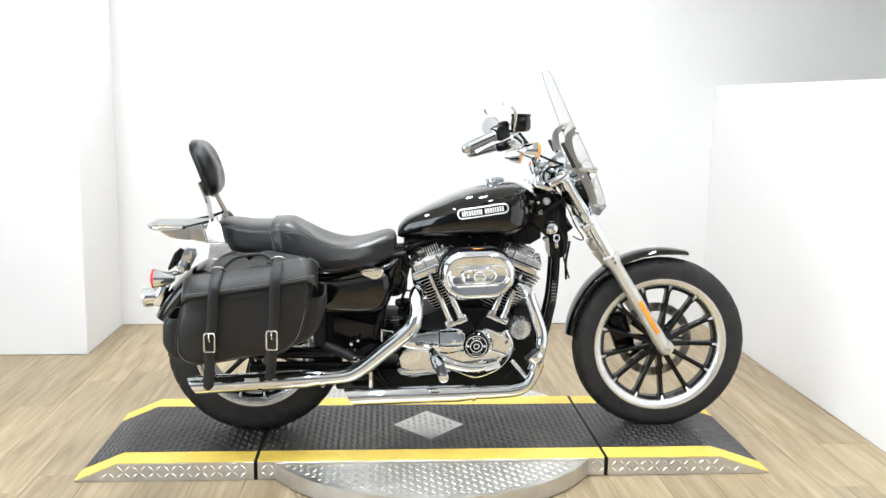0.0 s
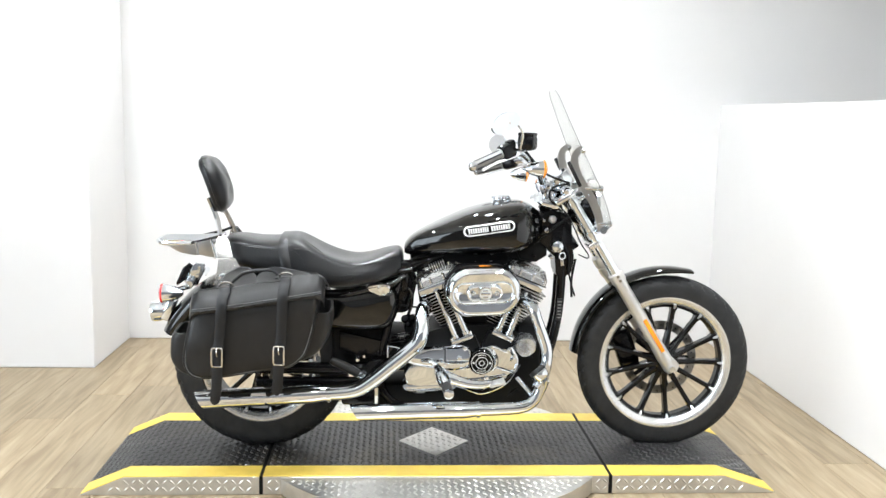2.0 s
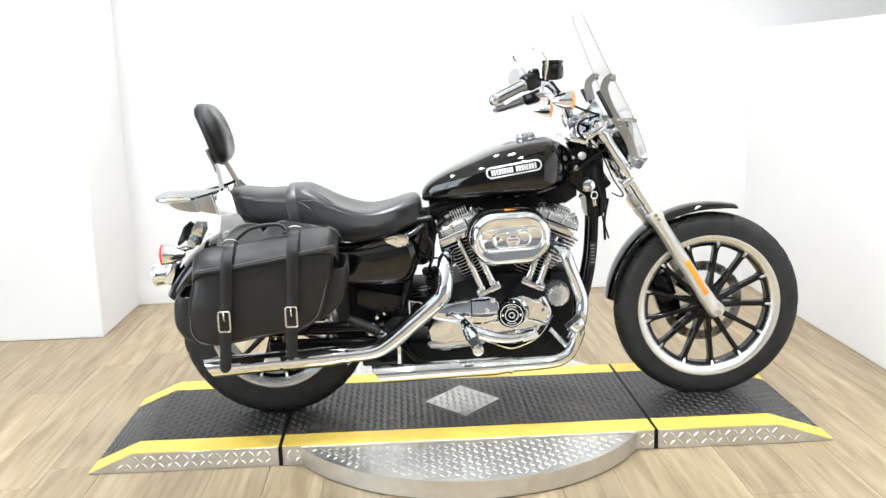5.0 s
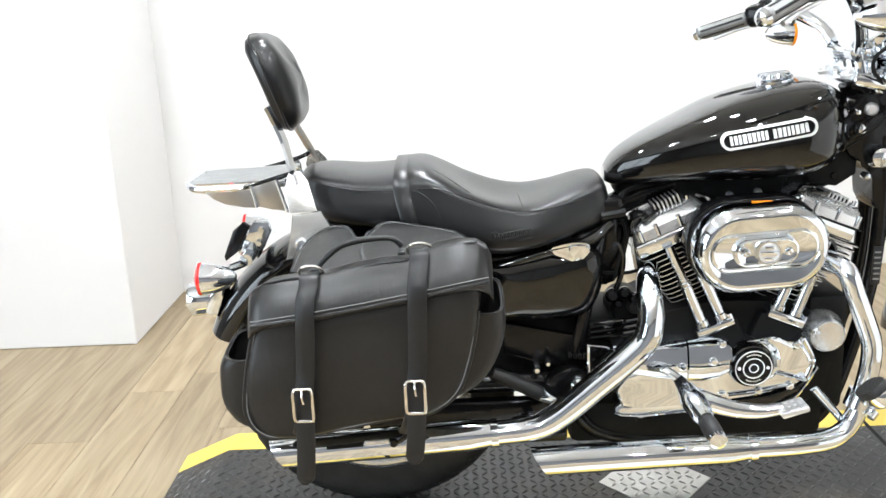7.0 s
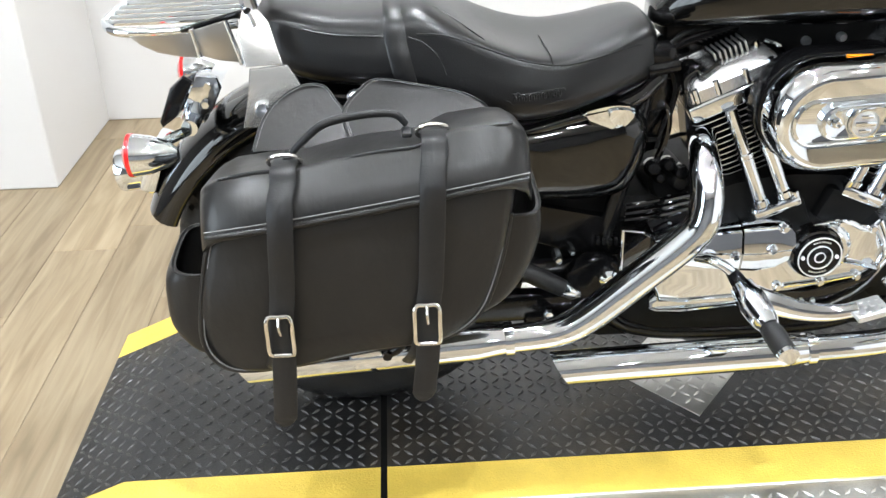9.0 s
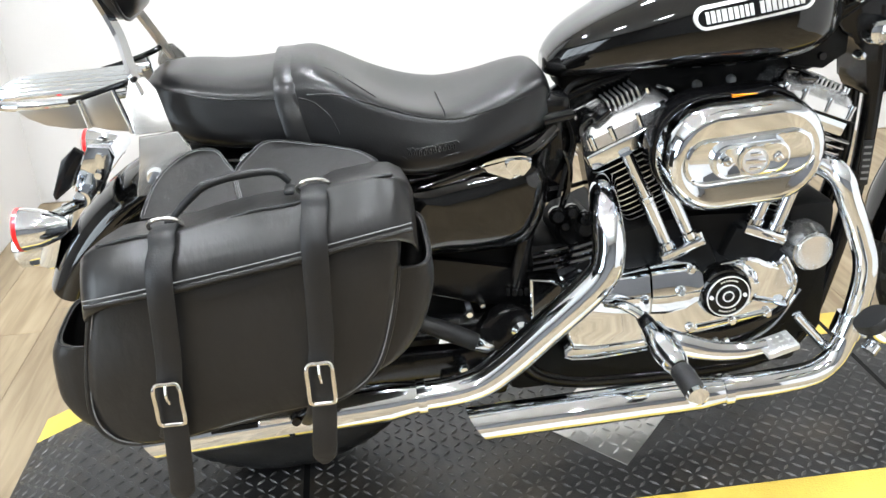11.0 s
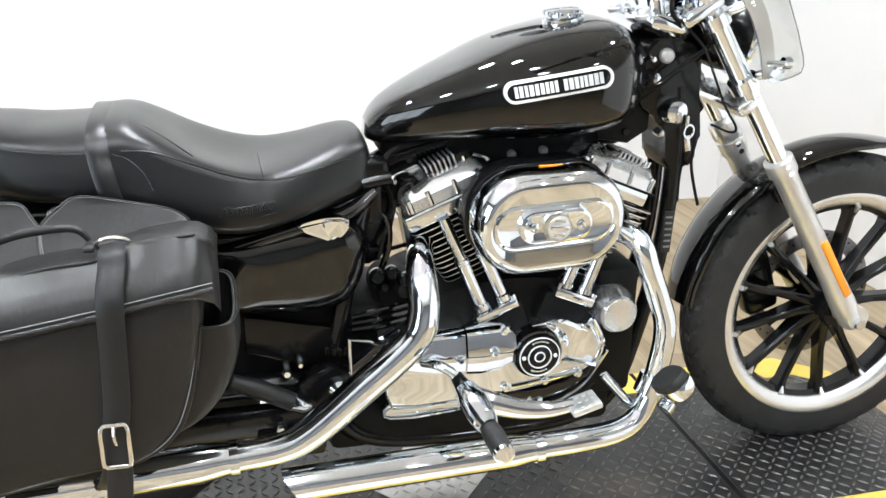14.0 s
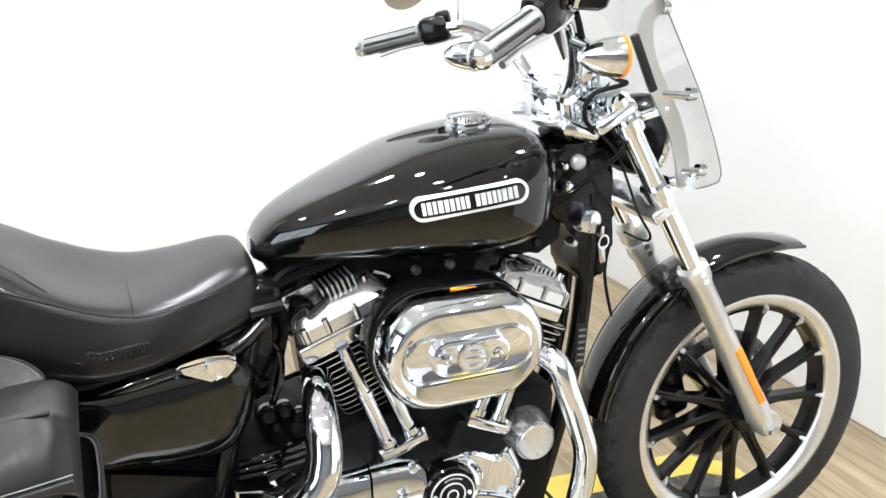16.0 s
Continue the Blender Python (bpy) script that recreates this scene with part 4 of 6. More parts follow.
# piping and seams over both seats
for st, line in ((rider, [(0.125, 0.98), (0.17, 0.9), (0.23, 0.84), (0.29, 0.84), (0.35, 0.86), (0.41, 0.9), (0.46, 0.97), (0.505, 1.0)]), (pillion, [(-0.1, 0.85), (-0.05, 0.93), (0.0, 0.96), (0.06, 0.97), (0.088, 0.98)])):
    for side in (-1, 1):
        bm = bmesh.new()
        pts = [seat_point(st, x, u) for x, u in line]
        tube(bm, [(x, y * -side, z - 0.0002) for x, y, z in pts], 0.0016, 8, 6)
        part("seam", bm, M_LEATHER, seat_root, "raised seam")
bm = bmesh.new()
tube(bm, [seat_point(rider, 0.335, u) for u in (0.0, 0.3, 0.6, 0.86)], 0.0013, 8)
part("seam", bm, M_LEATHER, seat_root, "raised seam")
for line in ([(0.112, 1.05), (0.135, 1.2), (0.158, 1.5), (0.168, 1.9)], [(0.12, 0.45), (0.15, 0.4), (0.19, 0.45), (0.23, 0.6)]):
    bm = bmesh.new()
    tube(bm, [seat_point(rider, x, u) for x, u in line], 0.0013, 6, 6)
    part("seam", bm, M_LEATHER, seat_root, "raised seam")
# strap across the seat
bm = bmesh.new()
rings = []
for k in range(41):
    u = -1 + k / 20
    a = abs(u)
    p = seat_point(rider, 0.091 + 0.03 * max(0, a - 0.35) ** 1.2, min(a * 2.7, 2.65))
    w = min(1, a * 2.2)
    nrm = Vector((0, math.copysign(math.sin(w * math.pi / 2), u), math.cos(w * math.pi / 2))) * 0.004
    c = Vector((p[0], math.copysign(abs(p[1]), u), p[2])) + nrm
    rings.append([c + Vector((-0.017, 0, 0)), c + Vector((-0.015, 0, 0)) + nrm * 0.35, c + Vector((0.015, 0, 0)) + nrm * 0.35, c + Vector((0.017, 0, 0)), c + Vector((0.015, 0, 0)) - nrm * 1.5, c + Vector((-0.015, 0, 0)) - nrm * 1.5])
loft(bm, rings)
part("grab_strap", bm, M_LEATHER, seat_root, "flat black strap across the seat", 50)
# low embossed squiggle on the flank
bm = bmesh.new()
tube(bm, [(0.27 + 0.0011 * k + 0.004 * math.sin(k * 0.9), -0.1702, 0.729 + 0.0062 * math.cos(k * 0.9) * (1.6 if k < 9 else 1) + 0.00014 * k) for k in range(72)], 0.0015, 6, 1)
mark = part("embossed_mark", bm, M_LEATHER, seat_root, "embossed mark on the seat flank")
bm = bmesh.new()
tube(bm, [(0.252, -0.1695, 0.72), (0.262, -0.1705, 0.727), (0.275, -0.1705, 0.72), (0.31, -0.17, 0.7185), (0.352, -0.168, 0.7255)], [0.0008, 0.0016, 0.0018, 0.0015, 0.0008], 6)
part("embossed_stroke", bm, M_LEATHER, mark, "embossed stroke under the mark")

# ---- frame and body panels ----
def pipe(name, pts, r, material, label, parent=None, seg=14):
    bm = bmesh.new()
    tube(bm, pts, r, seg)
    return part(name, bm, material, parent or bike, label)


chassis = pipe("chassis_tube", [(1.065, 0, 0.9), (0.98, 0, 0.85), (0.8, 0, 0.82), (0.6, 0, 0.77), (0.5, 0, 0.72)], 0.028, M_BLACK, "black backbone tube")
for s in (-1, 1):
    pipe("chassis_tube", [(1.1, s * 0.035, 0.88), (1.108, s * 0.036, 0.75), (1.098, s * 0.036, 0.56), (1.055, s * 0.05, 0.39), (1.0, s * 0.075, 0.28), (0.93, s * 0.08, 0.238), (0.8, s * 0.085, 0.225), (0.55, s * 0.09, 0.235), (0.45, s * 0.095, 0.30), (0.44, s * 0.1, 0.45)], 0.0165, M_BLACK, "black frame down tube and cradle")
    pipe("chassis_tube", [(0.52, s * 0.06, 0.74), (0.49, s * 0.1, 0.66), (0.455, s * 0.11, 0.5), (0.44, s * 0.1, 0.40)], 0.0155, M_BLACK, "black seat post tube")
    pipe("chassis_tube", [(0.52, s * 0.07, 0.72), (0.35, s * 0.1, 0.67), (0.15, s * 0.115, 0.665), (-0.1, s * 0.118, 0.67)], 0.0145, M_BLACK, "black frame side rail")
    pipe("swing_arm", [(0.44, s * 0.1, 0.385), (0.3, s * 0.105, 0.385), (0.1, s * 0.108, 0.388), (-0.06, s * 0.108, 0.388)], 0.022, M_BLACK, "black swing arm")
    bm = bmesh.new()
    tube(bm, [(0.04, s * 0.145, 0.42), (0.1, s * 0.145, 0.62)], 0.022, 18, smooth=False)
    sh = part("shock_absorber", bm, M_BLACK, bike, "black shock absorber")
    bm = bmesh.new()
    n = 8 * 16
    tube(bm, [(0.05 + 0.045 * k / n + 0.0, s * 0.145 + 0.027 * math.cos(k / 16 * math.tau), 0.45 + 0.14 * k / n + 0.027 * math.sin(k / 16 * math.tau) * 0.3) for k in range(n + 1)], 0.004, 6, smooth=False)
    part("spring", bm, M_CHROME, sh, "chrome coil spring")
bm = bmesh.new()
plate(bm, smooth_outline([(1.01, 0.955), (1.065, 0.968), (1.128, 0.95), (1.14, 0.86), (1.15, 0.77), (1.125, 0.725), (1.088, 0.728), (1.072, 0.815), (1.035, 0.835), (1.012, 0.88)]), -0.05, 0.05, 0.01)
part("neck_cover", bm, M_BLACK, chassis, "black steering neck cover")
bm = bmesh.new()
box(bm, (1.1015, -0.0535, 0.6), (0.02, 0.002, 0.085), 0.0005, ry(-2))
part("label_sticker", bm, M_STRAP, chassis, "dark label with pale lines")
for k in range(6):
    bm = bmesh.new()
    box(bm, (1.1015, -0.0548, 0.57 + 0.012 * k), (0.014, 0.001, 0.004), 0, ry(-2))
    part("line", bm, M_STITCH, chassis)
# ignition switch with key ring, horn bolt and cap
bm = bmesh.new()
lathe(bm, [(0.0, 0.02), (0.012, 0.02), (0.02, 0.016), (0.024, 0.006), (0.026, -0.02)], (1.082, -0.066, 0.84), (0, -1, 0), 24)
ign = part("ignition_switch", bm, M_CHROME, bike, "chrome ignition switch with key")
bm = bmesh.new()
lathe(bm, [(0.0102, -0.0012), (0.0135, -0.0012), (0.0135, 0.0012), (0.0102, 0.0012), (0.0102, -0.0012)], (1.095, -0.105, 0.81), (0.3, -1, 0), 24)
part("key_ring", bm, M_CHROME, ign, "steel key ring")
bm = bmesh.new()
box(bm, (1.095, -0.104, 0.788), (0.011, 0.0025, 0.03), 0.001, ry(10))
box(bm, (1.085, -0.1, 0.832), (0.007, 0.03, 0.018), 0.001)
part("key", bm, M_NICKEL, ign, "metal key")
for c, r, m in (((1.04, -0.062, 0.899), 0.011, M_CHROME), ((1.064, -0.05, 0.938), 0.0135, M_SATIN), ((1.03, -0.06, 0.935), 0.007, M_CHROME), ((1.06, -0.06, 0.80), 0.008, M_CHROME)):
    bm = bmesh.new()
    lathe(bm, [(0, 0.014), (r * 0.7, 0.013), (r, 0.008), (r, -0.01)], c, (0, -1, 0), 20)
    part("bolt", bm, m, chassis, "bright bolt head")
# cables and hoses at the steering head
for pts, r in (([(0.93, -0.24, 1.19), (1.0, -0.17, 1.12), (1.08, -0.12, 1.085), (1.109, -0.105, 1.075), (1.059, -0.1, 1.061), (1.041, -0.1, 1.04), (1.043, -0.1, 1.017), (1.061, -0.095, 0.999), (1.09, -0.06, 0.97)], 0.0042),
               ([(1.065, -0.095, 1.0), (1.073, -0.095, 0.995), (1.112, -0.095, 0.958), (1.138, -0.096, 0.909), (1.165, -0.097, 0.854), (1.193, -0.098, 0.813), (1.188, -0.09, 0.801), (1.164, -0.06, 0.81)], 0.0024),
               ([(1.0, 0.3, 1.13), (1.08, 0.16, 1.06), (1.12, 0.06, 0.95), (1.05, -0.02, 0.86)], 0.0045),
               ([(1.15, -0.06, 0.968), (1.127, -0.08, 0.957), (1.082, -0.08, 0.927), (1.043, -0.075, 0.897), (0.98, -0.05, 0.86)], 0.0024),
               ([(1.15, -0.055, 0.962), (1.125, -0.078, 0.949), (1.082, -0.078, 0.918), (1.045, -0.073, 0.887), (0.99, -0.05, 0.84)], 0.0024),
               ([(1.105, -0.05, 0.86), (1.128, -0.065, 0.80), (1.131, -0.062, 0.74), (1.143, -0.06, 0.693), (1.156, -0.06, 0.653)], 0.0032),
               ([(1.17, 0.02, 0.78), (1.16, 0.03, 0.7), (1.165, 0.04, 0.63)], 0.0045)):
    pipe("cable", pts, r, M_MATTE, "black cable", seg=8)
# side cover over the oil tank
bm = bmesh.new()
oil = smooth_outline([(0.225, 0.655), (0.3, 0.668), (0.39, 0.682), (0.46, 0.69), (0.498, 0.672), (0.504, 0.62), (0.487, 0.565), (0.46, 0.538), (0.4, 0.53), (0.33, 0.533), (0.25, 0.54), (0.218, 0.6)])
ox, oz = 0.37, 0.61
loft(bm, [[(ox + (x - ox) * g, y, oz + (z - oz) * g) for x, z in oil] for y, g in ((-0.03, 1.0), (-0.10, 1.0), (-0.118, 0.985), (-0.131, 0.94), (-0.14, 0.86), (-0.146, 0.72), (-0.15, 0.5), (-0.152, 0.22))])
oc = part("oil_tank_cover", bm, M_PAINT, bike, "gloss black oil tank side cover", 60)
bm = bmesh.new()
plate(bm, smooth_outline([(0.384, 0.69), (0.405, 0.7), (0.44, 0.705), (0.47, 0.7), (0.467, 0.682), (0.446, 0.664), (0.425, 0.67)]), -0.15, -0.09, 0.006, 3)
part("frame_cover", bm, M_CHROME, oc, "chrome cover piece above the oil tank")
bm = bmesh.new()
plate(bm, smooth_outline([(0.428, 0.699), (0.468, 0.697), (0.462, 0.682), (0.447, 0.671), (0.432, 0.68)]), -0.157, -0.148, 0.003, 2)
part("raised_face", bm, M_CHROME, oc, "raised chrome face")
# dark boxes and plates filling the middle of the frame
for nm, c, sz, lab in (("battery_box", (0.37, 0.0, 0.6), (0.2, 0.15, 0.16), "matt black battery box"), ("inner_fender", (0.36, 0.0, 0.49), (0.2, 0.17, 0.22), "matt black inner fender"),
                       ("transmission", (0.5, 0.02, 0.44), (0.2, 0.2, 0.15), "black transmission housing"), ("lower_frame_plate", (0.71, 0.0, 0.275), (0.56, 0.2, 0.1), "matt black plate under the engine")):
    bm = bmesh.new()
    box(bm, c, sz, 0.02)
    part(nm, bm, M_MATTE, bike, lab)
bm = bmesh.new()
tube(bm, [(0.27, -0.125, 0.648), (0.36, -0.13, 0.676), (0.47, -0.12, 0.7), (0.52, -0.1, 0.73)], 0.012, 12)
part("seat_rail", bm, M_PAINT, bike, "gloss black rail under the seat")
bm = bmesh.new()
plate(bm, [(0.29, 0.525), (0.44, 0.49), (0.53, 0.468), (0.535, 0.447), (0.49, 0.437), (0.49, 0.41), (0.38, 0.425), (0.29, 0.455)], -0.115, -0.095, 0.005)
part("belt_guard", bm, M_BLACK, bike, "black belt guard")
# front sprocket teeth showing below the guard
for k in range(8):
    bm = bmesh.new()
    box(bm, (0.43 + 0.011 * k, -0.119, 0.447 - 0.0012 * k), (0.006, 0.012, 0.012), 0.001)
    part("tooth", bm, M_MATTE, chassis)
bm = bmesh.new()
plate(bm, [(0.462, 0.485), (0.53, 0.462), (0.552, 0.45), (0.478, 0.395), (0.462, 0.42)], -0.15, -0.142, 0.001)
hpl = part("heat_plate", bm, M_PAINT, bike, "gloss black corner plate behind the pipe")
bm = bmesh.new()
tube(bm, [(0.466, -0.152, 0.405), (0.465, -0.152, 0.482), (0.5, -0.152, 0.476), (0.545, -0.152, 0.452)], 0.0035, 8, smooth=False)
part("bright_edge", bm, M_CHROME, hpl, "chrome edge")

# ---- engine: two finned cylinders in a vee on a chrome cased crankcase ----
CX, CZ = 0.776, 0.405
bm = bmesh.new()
plate(bm, smooth_outline([(0.55, 0.47), (0.6, 0.52), (0.72, 0.55), (0.83, 0.55), (0.93, 0.53), (1.0, 0.46), (0.99, 0.37), (0.93, 0.29), (0.8, 0.255), (0.64, 0.26), (0.55, 0.3), (0.53, 0.38)]), -0.11, 0.14, 0.02, 3)
part("crankcase", bm, M_MATTE, bike, "black engine crankcase")


def cyl_point(lean, s, p, y):
    """A point of a cylinder: s up its axis from the crank, p across."""
    a = radians(lean)
    return Vector((CX + (0.045 if lean > 0 else 0.0) + math.sin(a) * s + math.cos(a) * p, y, CZ + math.cos(a) * s - math.sin(a) * p))


for lean in (-22.5, 22.5):
    rot = Matrix.Rotation(radians(lean), 3, "Y")
    bm = bmesh.new()
    tube(bm, [cyl_point(lean, s, 0, 0.0) for s in (0.1, 0.31)], 0.062, 32, smooth=False)
    cyl = part("cylinder", bm, M_MATTE, bike, "black finned engine cylinder")
    for k in range(15 if lean < 0 else 16):
        s = 0.134 + 0.012 * k
        hw = 0.052 + 0.0025 * k
        yk = min(1.28, (0.088 + 0.001 * k) / hw)
        fo = 0.0 if lean < 0 else 0.0016 * k
        bm = bmesh.new()
        prof = [(hw * math.copysign(abs(math.cos(q)) ** 0.24, math.cos(q)), hw * math.copysign(abs(math.sin(q)) ** 0.24, math.sin(q))) for q in (math.tau * (m + 0.5) / 32 for m in range(32))]
        rings = []
        for o, g in ((-0.0024, -0.002), (-0.0015, 0), (0.0015, 0), (0.0024, -0.002)):
            rings.append([cyl_point(lean, s + o, fo + u * (1 + g / 0.07), v * yk * (1 + g / 0.07)) for u, v in prof])
        loft(bm, rings)
        part("fin", bm, M_BLACK, cyl)
        bm = bmesh.new()
        rings = []
        for o, g in ((-0.0009, 0.0004), (0.0009, 0.0004)):
            rings.append([cyl_point(lean, s + o, fo + u * (1 + g / 0.07), v * yk * (1 + g / 0.07)) for u, v in prof])
        loft(bm, rings, caps=False)
        part("fin_edge", bm, M_SATIN, cyl, "bright machined fin edge")
    # head and rocker cover: two bright steps, a narrower top, a ribbed dark block and a black bracket on it
    po, ds = (0.0, 0.0) if lean < 0 else (0.012, 0.018)
    bm = bmesh.new()
    box(bm, cyl_point(lean, ds + 0.316, po * 0.6, 0.0), (0.172 if lean < 0 else 0.156, 0.22 if lean < 0 else 0.2, 0.03), 0.005, rot, 3)
    head = part("cylinder_head", bm, M_CHROME, bike, "polished cylinder head flange")
    bm = bmesh.new()
    rings = []
    for sv, hw, hd in ((0.33, 0.08, 0.104), (0.333, 0.082, 0.107), (0.352, 0.081, 0.105), (0.357, 0.077, 0.1), (0.366, 0.072, 0.09), (0.372, 0.069, 0.082), (0.375, 0.062, 0.074)):
        rings.append([cyl_point(lean, ds + sv, po + hw * math.copysign(abs(math.cos(q)) ** 0.22, math.cos(q)), hd * math.copysign(abs(math.sin(q)) ** 0.22, math.sin(q))) for q in (math.tau * (m + 0.5) / 48 for m in range(48))])
    loft(bm, rings)
    rb = part("rocker_cover", bm, M_ALLOY, bike, "chrome rocker cover", 32)
    bm = bmesh.new()
    box(bm, cyl_point(lean, ds + 0.3305, po, 0.0), (0.161, 0.211, 0.003), 0, rot)
    part("gasket", bm, M_MATTE, rb, "dark joint line")
    rh = 0.0 if lean < 0 else -0.01
    for pp in (-0.066, -0.03, 0.02, 0.064):
        bm = bmesh.new()
        a0 = cyl_point(lean, ds + 0.334, po + pp, -0.104)
        rod(bm, a0, a0 + (cyl_point(lean, 1, 0, 0) - cyl_point(lean, 0, 0, 0)) * 0.024, 0.0055, 12)
        part("boss", bm, M_CHROME, rb, "raised chrome boss")
    bm = bmesh.new()
    box(bm, cyl_point(lean, ds + rh + 0.382, po + 0.012, -0.056), (0.062, 0.046, 0.018), 0.004, rot, 2)
    part("rib_field", bm, M_BLACK, rb, "black ribbed block")
    for k in range(7):
        bm = bmesh.new()
        box(bm, cyl_point(lean, ds + rh + 0.384, po - 0.014 + 0.0088 * k, -0.058), (0.0034, 0.048, 0.019), 0.0012, rot)
        part("rib", bm, M_SATIN, rb)
    bm = bmesh.new()
    tube(bm, [cyl_point(lean, ds + sv, po + pv, yv) for sv, pv, yv in ((0.352, -0.083, -0.085), (0.362, -0.079, -0.1), (0.374, -0.072, -0.092), (0.378, -0.05, -0.086), (0.372, -0.046, -0.094), (0.377, -0.02, -0.088), (0.38, -0.008, -0.08))], [0.0045, 0.0048, 0.0048, 0.0045, 0.0042, 0.004, 0.004], 10)
    part("cover_bracket", bm, M_PAINT, rb, "gloss black bent bracket on the cover")
    bm = bmesh.new()
    box(bm, cyl_point(lean, ds + rh + 0.383, po + 0.005, 0.03), (0.1, 0.09, 0.022), 0.008, rot, 3)
    part("rocker_top", bm, M_ALLOY, rb, "chrome stepped rocker top")
    for p in (-0.058, 0.056):
        bm = bmesh.new()
        q = cyl_point(lean, ds + 0.368, po + p, -0.074)
        rod(bm, q, q + Vector((math.sin(radians(lean)), 0, math.cos(radians(lean)))) * 0.014, 0.006, 10)
        part("bolt", bm, M_CHROME, rb)
    # pushrod tubes and tappet block
    base_p = 0.0 if lean < 0 else 0.012
    up_s = 0.0 if lean < 0 else 0.02
    for k in (-1, 1):
        a0, a1 = cyl_point(lean, 0.118 + up_s, base_p + k * 0.021, -0.125), cyl_point(lean, 0.308, base_p - 0.004 + k * 0.019, -0.118)
        bm = bmesh.new()
        d = (a1 - a0)
        tube(bm, [a0, a0 + d * 0.06, a0 + d * 0.07, a0 + d * 0.5, a0 + d * 0.51, a0 + d * 0.55, a0 + d * 0.56, a1], [0.0155, 0.0155, 0.0125, 0.0125, 0.014, 0.014, 0.011, 0.011], 16, smooth=False)
        part("pushrod_tube", bm, M_CHROME, bike, "chrome pushrod tube")
    bm = bmesh.new()
    box(bm, cyl_point(lean, 0.108 + up_s, base_p, -0.125), (0.082, 0.04, 0.018), 0.004, rot)
    tp = part("tappet_cover", bm, M_CHROME, bike, "chrome tappet cover")
    for p in (-0.036, 0.036):
        bm = bmesh.new()
        q = cyl_point(lean, 0.114 + up_s, base_p + p, -0.138)
        rod(bm, q, q + Vector((math.sin(radians(lean)), 0, math.cos(radians(lean)))) * 0.012, 0.006, 8)
        part("bolt", bm, M_CHROME, tp)
    bm = bmesh.new()
    box(bm, cyl_point(lean, 0.07 + up_s, base_p * 0.8, -0.11), (0.1, 0.05, 0.07), 0.01, rot)
    part("tappet_block", bm, M_MATTE, bike, "black tappet block")
# rear rocker ignition lead and front plug
pipe("plug_lead", [(0.56, -0.05, 0.71), (0.535, -0.07, 0.74), (0.56, -0.06, 0.79), (0.66, -0.02, 0.8)], 0.005, M_MATTE, "black plug lead", seg=8)
# cam cover: crisp flat panels
bm = bmesh.new()
cam_out = [(0.545, 0.41), (0.62, 0.43), (0.762, 0.43), (0.767, 0.466), (0.8, 0.478), (0.828, 0.485), (0.86, 0.483), (0.892, 0.466), (0.912, 0.485), (0.928, 0.462), (0.938, 0.431), (0.927, 0.388), (0.9, 0.372), (0.83, 0.352), (0.75, 0.347), (0.70, 0.335), (0.6, 0.33), (0.535, 0.336), (0.525, 0.38)]
plate(bm, cam_out, -0.158, -0.09, 0.006, 3)
cc = part("cam_cover", bm, M_CHROME, bike, "polished chrome cam cover", 30)


def panel(rows, prof):
    """A long panel: rows of (x, top, bottom), profile of (share from top to bottom, y)."""
    bm = bmesh.new()
    loft(bm, [[(x, y, zt + (zb - zt) * f) for f, y in prof] + [(x, -0.1, zb), (x, -0.1, zt)] for x, zt, zb in rows])
    return bm


SECT = [(0.0, -0.136), (0.06, -0.156), (0.14, -0.165), (0.5, -0.1745), (0.56, -0.175), (0.86, -0.17), (0.95, -0.162), (1.0, -0.15)]
part("sprocket_cover", panel([(0.52, 0.470, 0.425), (0.555, 0.477, 0.412), (0.61, 0.482, 0.402), (0.669, 0.486, 0.394)], SECT), M_CHROME, cc, "chrome sprocket cover", 25)
part("sprocket_cover", panel([(0.673, 0.486, 0.393), (0.70, 0.488, 0.39), (0.738, 0.489, 0.396), (0.757, 0.484, 0.408), (0.762, 0.474, 0.43)], SECT), M_CHROME, cc, "chrome sprocket cover", 25)
part("lower_cover", panel([(0.522, 0.342, 0.316), (0.535, 0.352, 0.304), (0.58, 0.355, 0.298), (0.645, 0.357, 0.304), (0.70, 0.356, 0.31), (0.715, 0.35, 0.318)],
     [(0.0, -0.135), (0.06, -0.148), (0.2, -0.156), (0.5, -0.16), (0.62, -0.159), (0.66, -0.154), (0.72, -0.156), (0.9, -0.146), (1.0, -0.13)]), M_CHROME, bike, "polished chrome lower case cover", 25)
lowband = part("lower_case", panel([(0.685, 0.36, 0.350), (0.75, 0.351, 0.324), (0.78, 0.349, 0.313), (0.805, 0.35, 0.308), (0.83, 0.353, 0.313), (0.86, 0.36, 0.325), (0.905, 0.375, 0.355), (0.93, 0.395, 0.39), (0.94, 0.42, 0.408)],
               [(0.0, -0.15), (0.1, -0.161), (0.5, -0.164), (0.9, -0.161), (1.0, -0.15)]), M_PAINT, bike, "gloss black lower edge of the case", 40)
bm = bmesh.new()
tube(bm, [(0.69, -0.163, 0.349), (0.755, -0.164, 0.323), (0.805, -0.164, 0.308), (0.86, -0.164, 0.325), (0.905, -0.163, 0.354), (0.945, -0.162, 0.416)], 0.0028, 8)
part("bright_edge", bm, M_CHROME, lowband, "chrome lower edge")
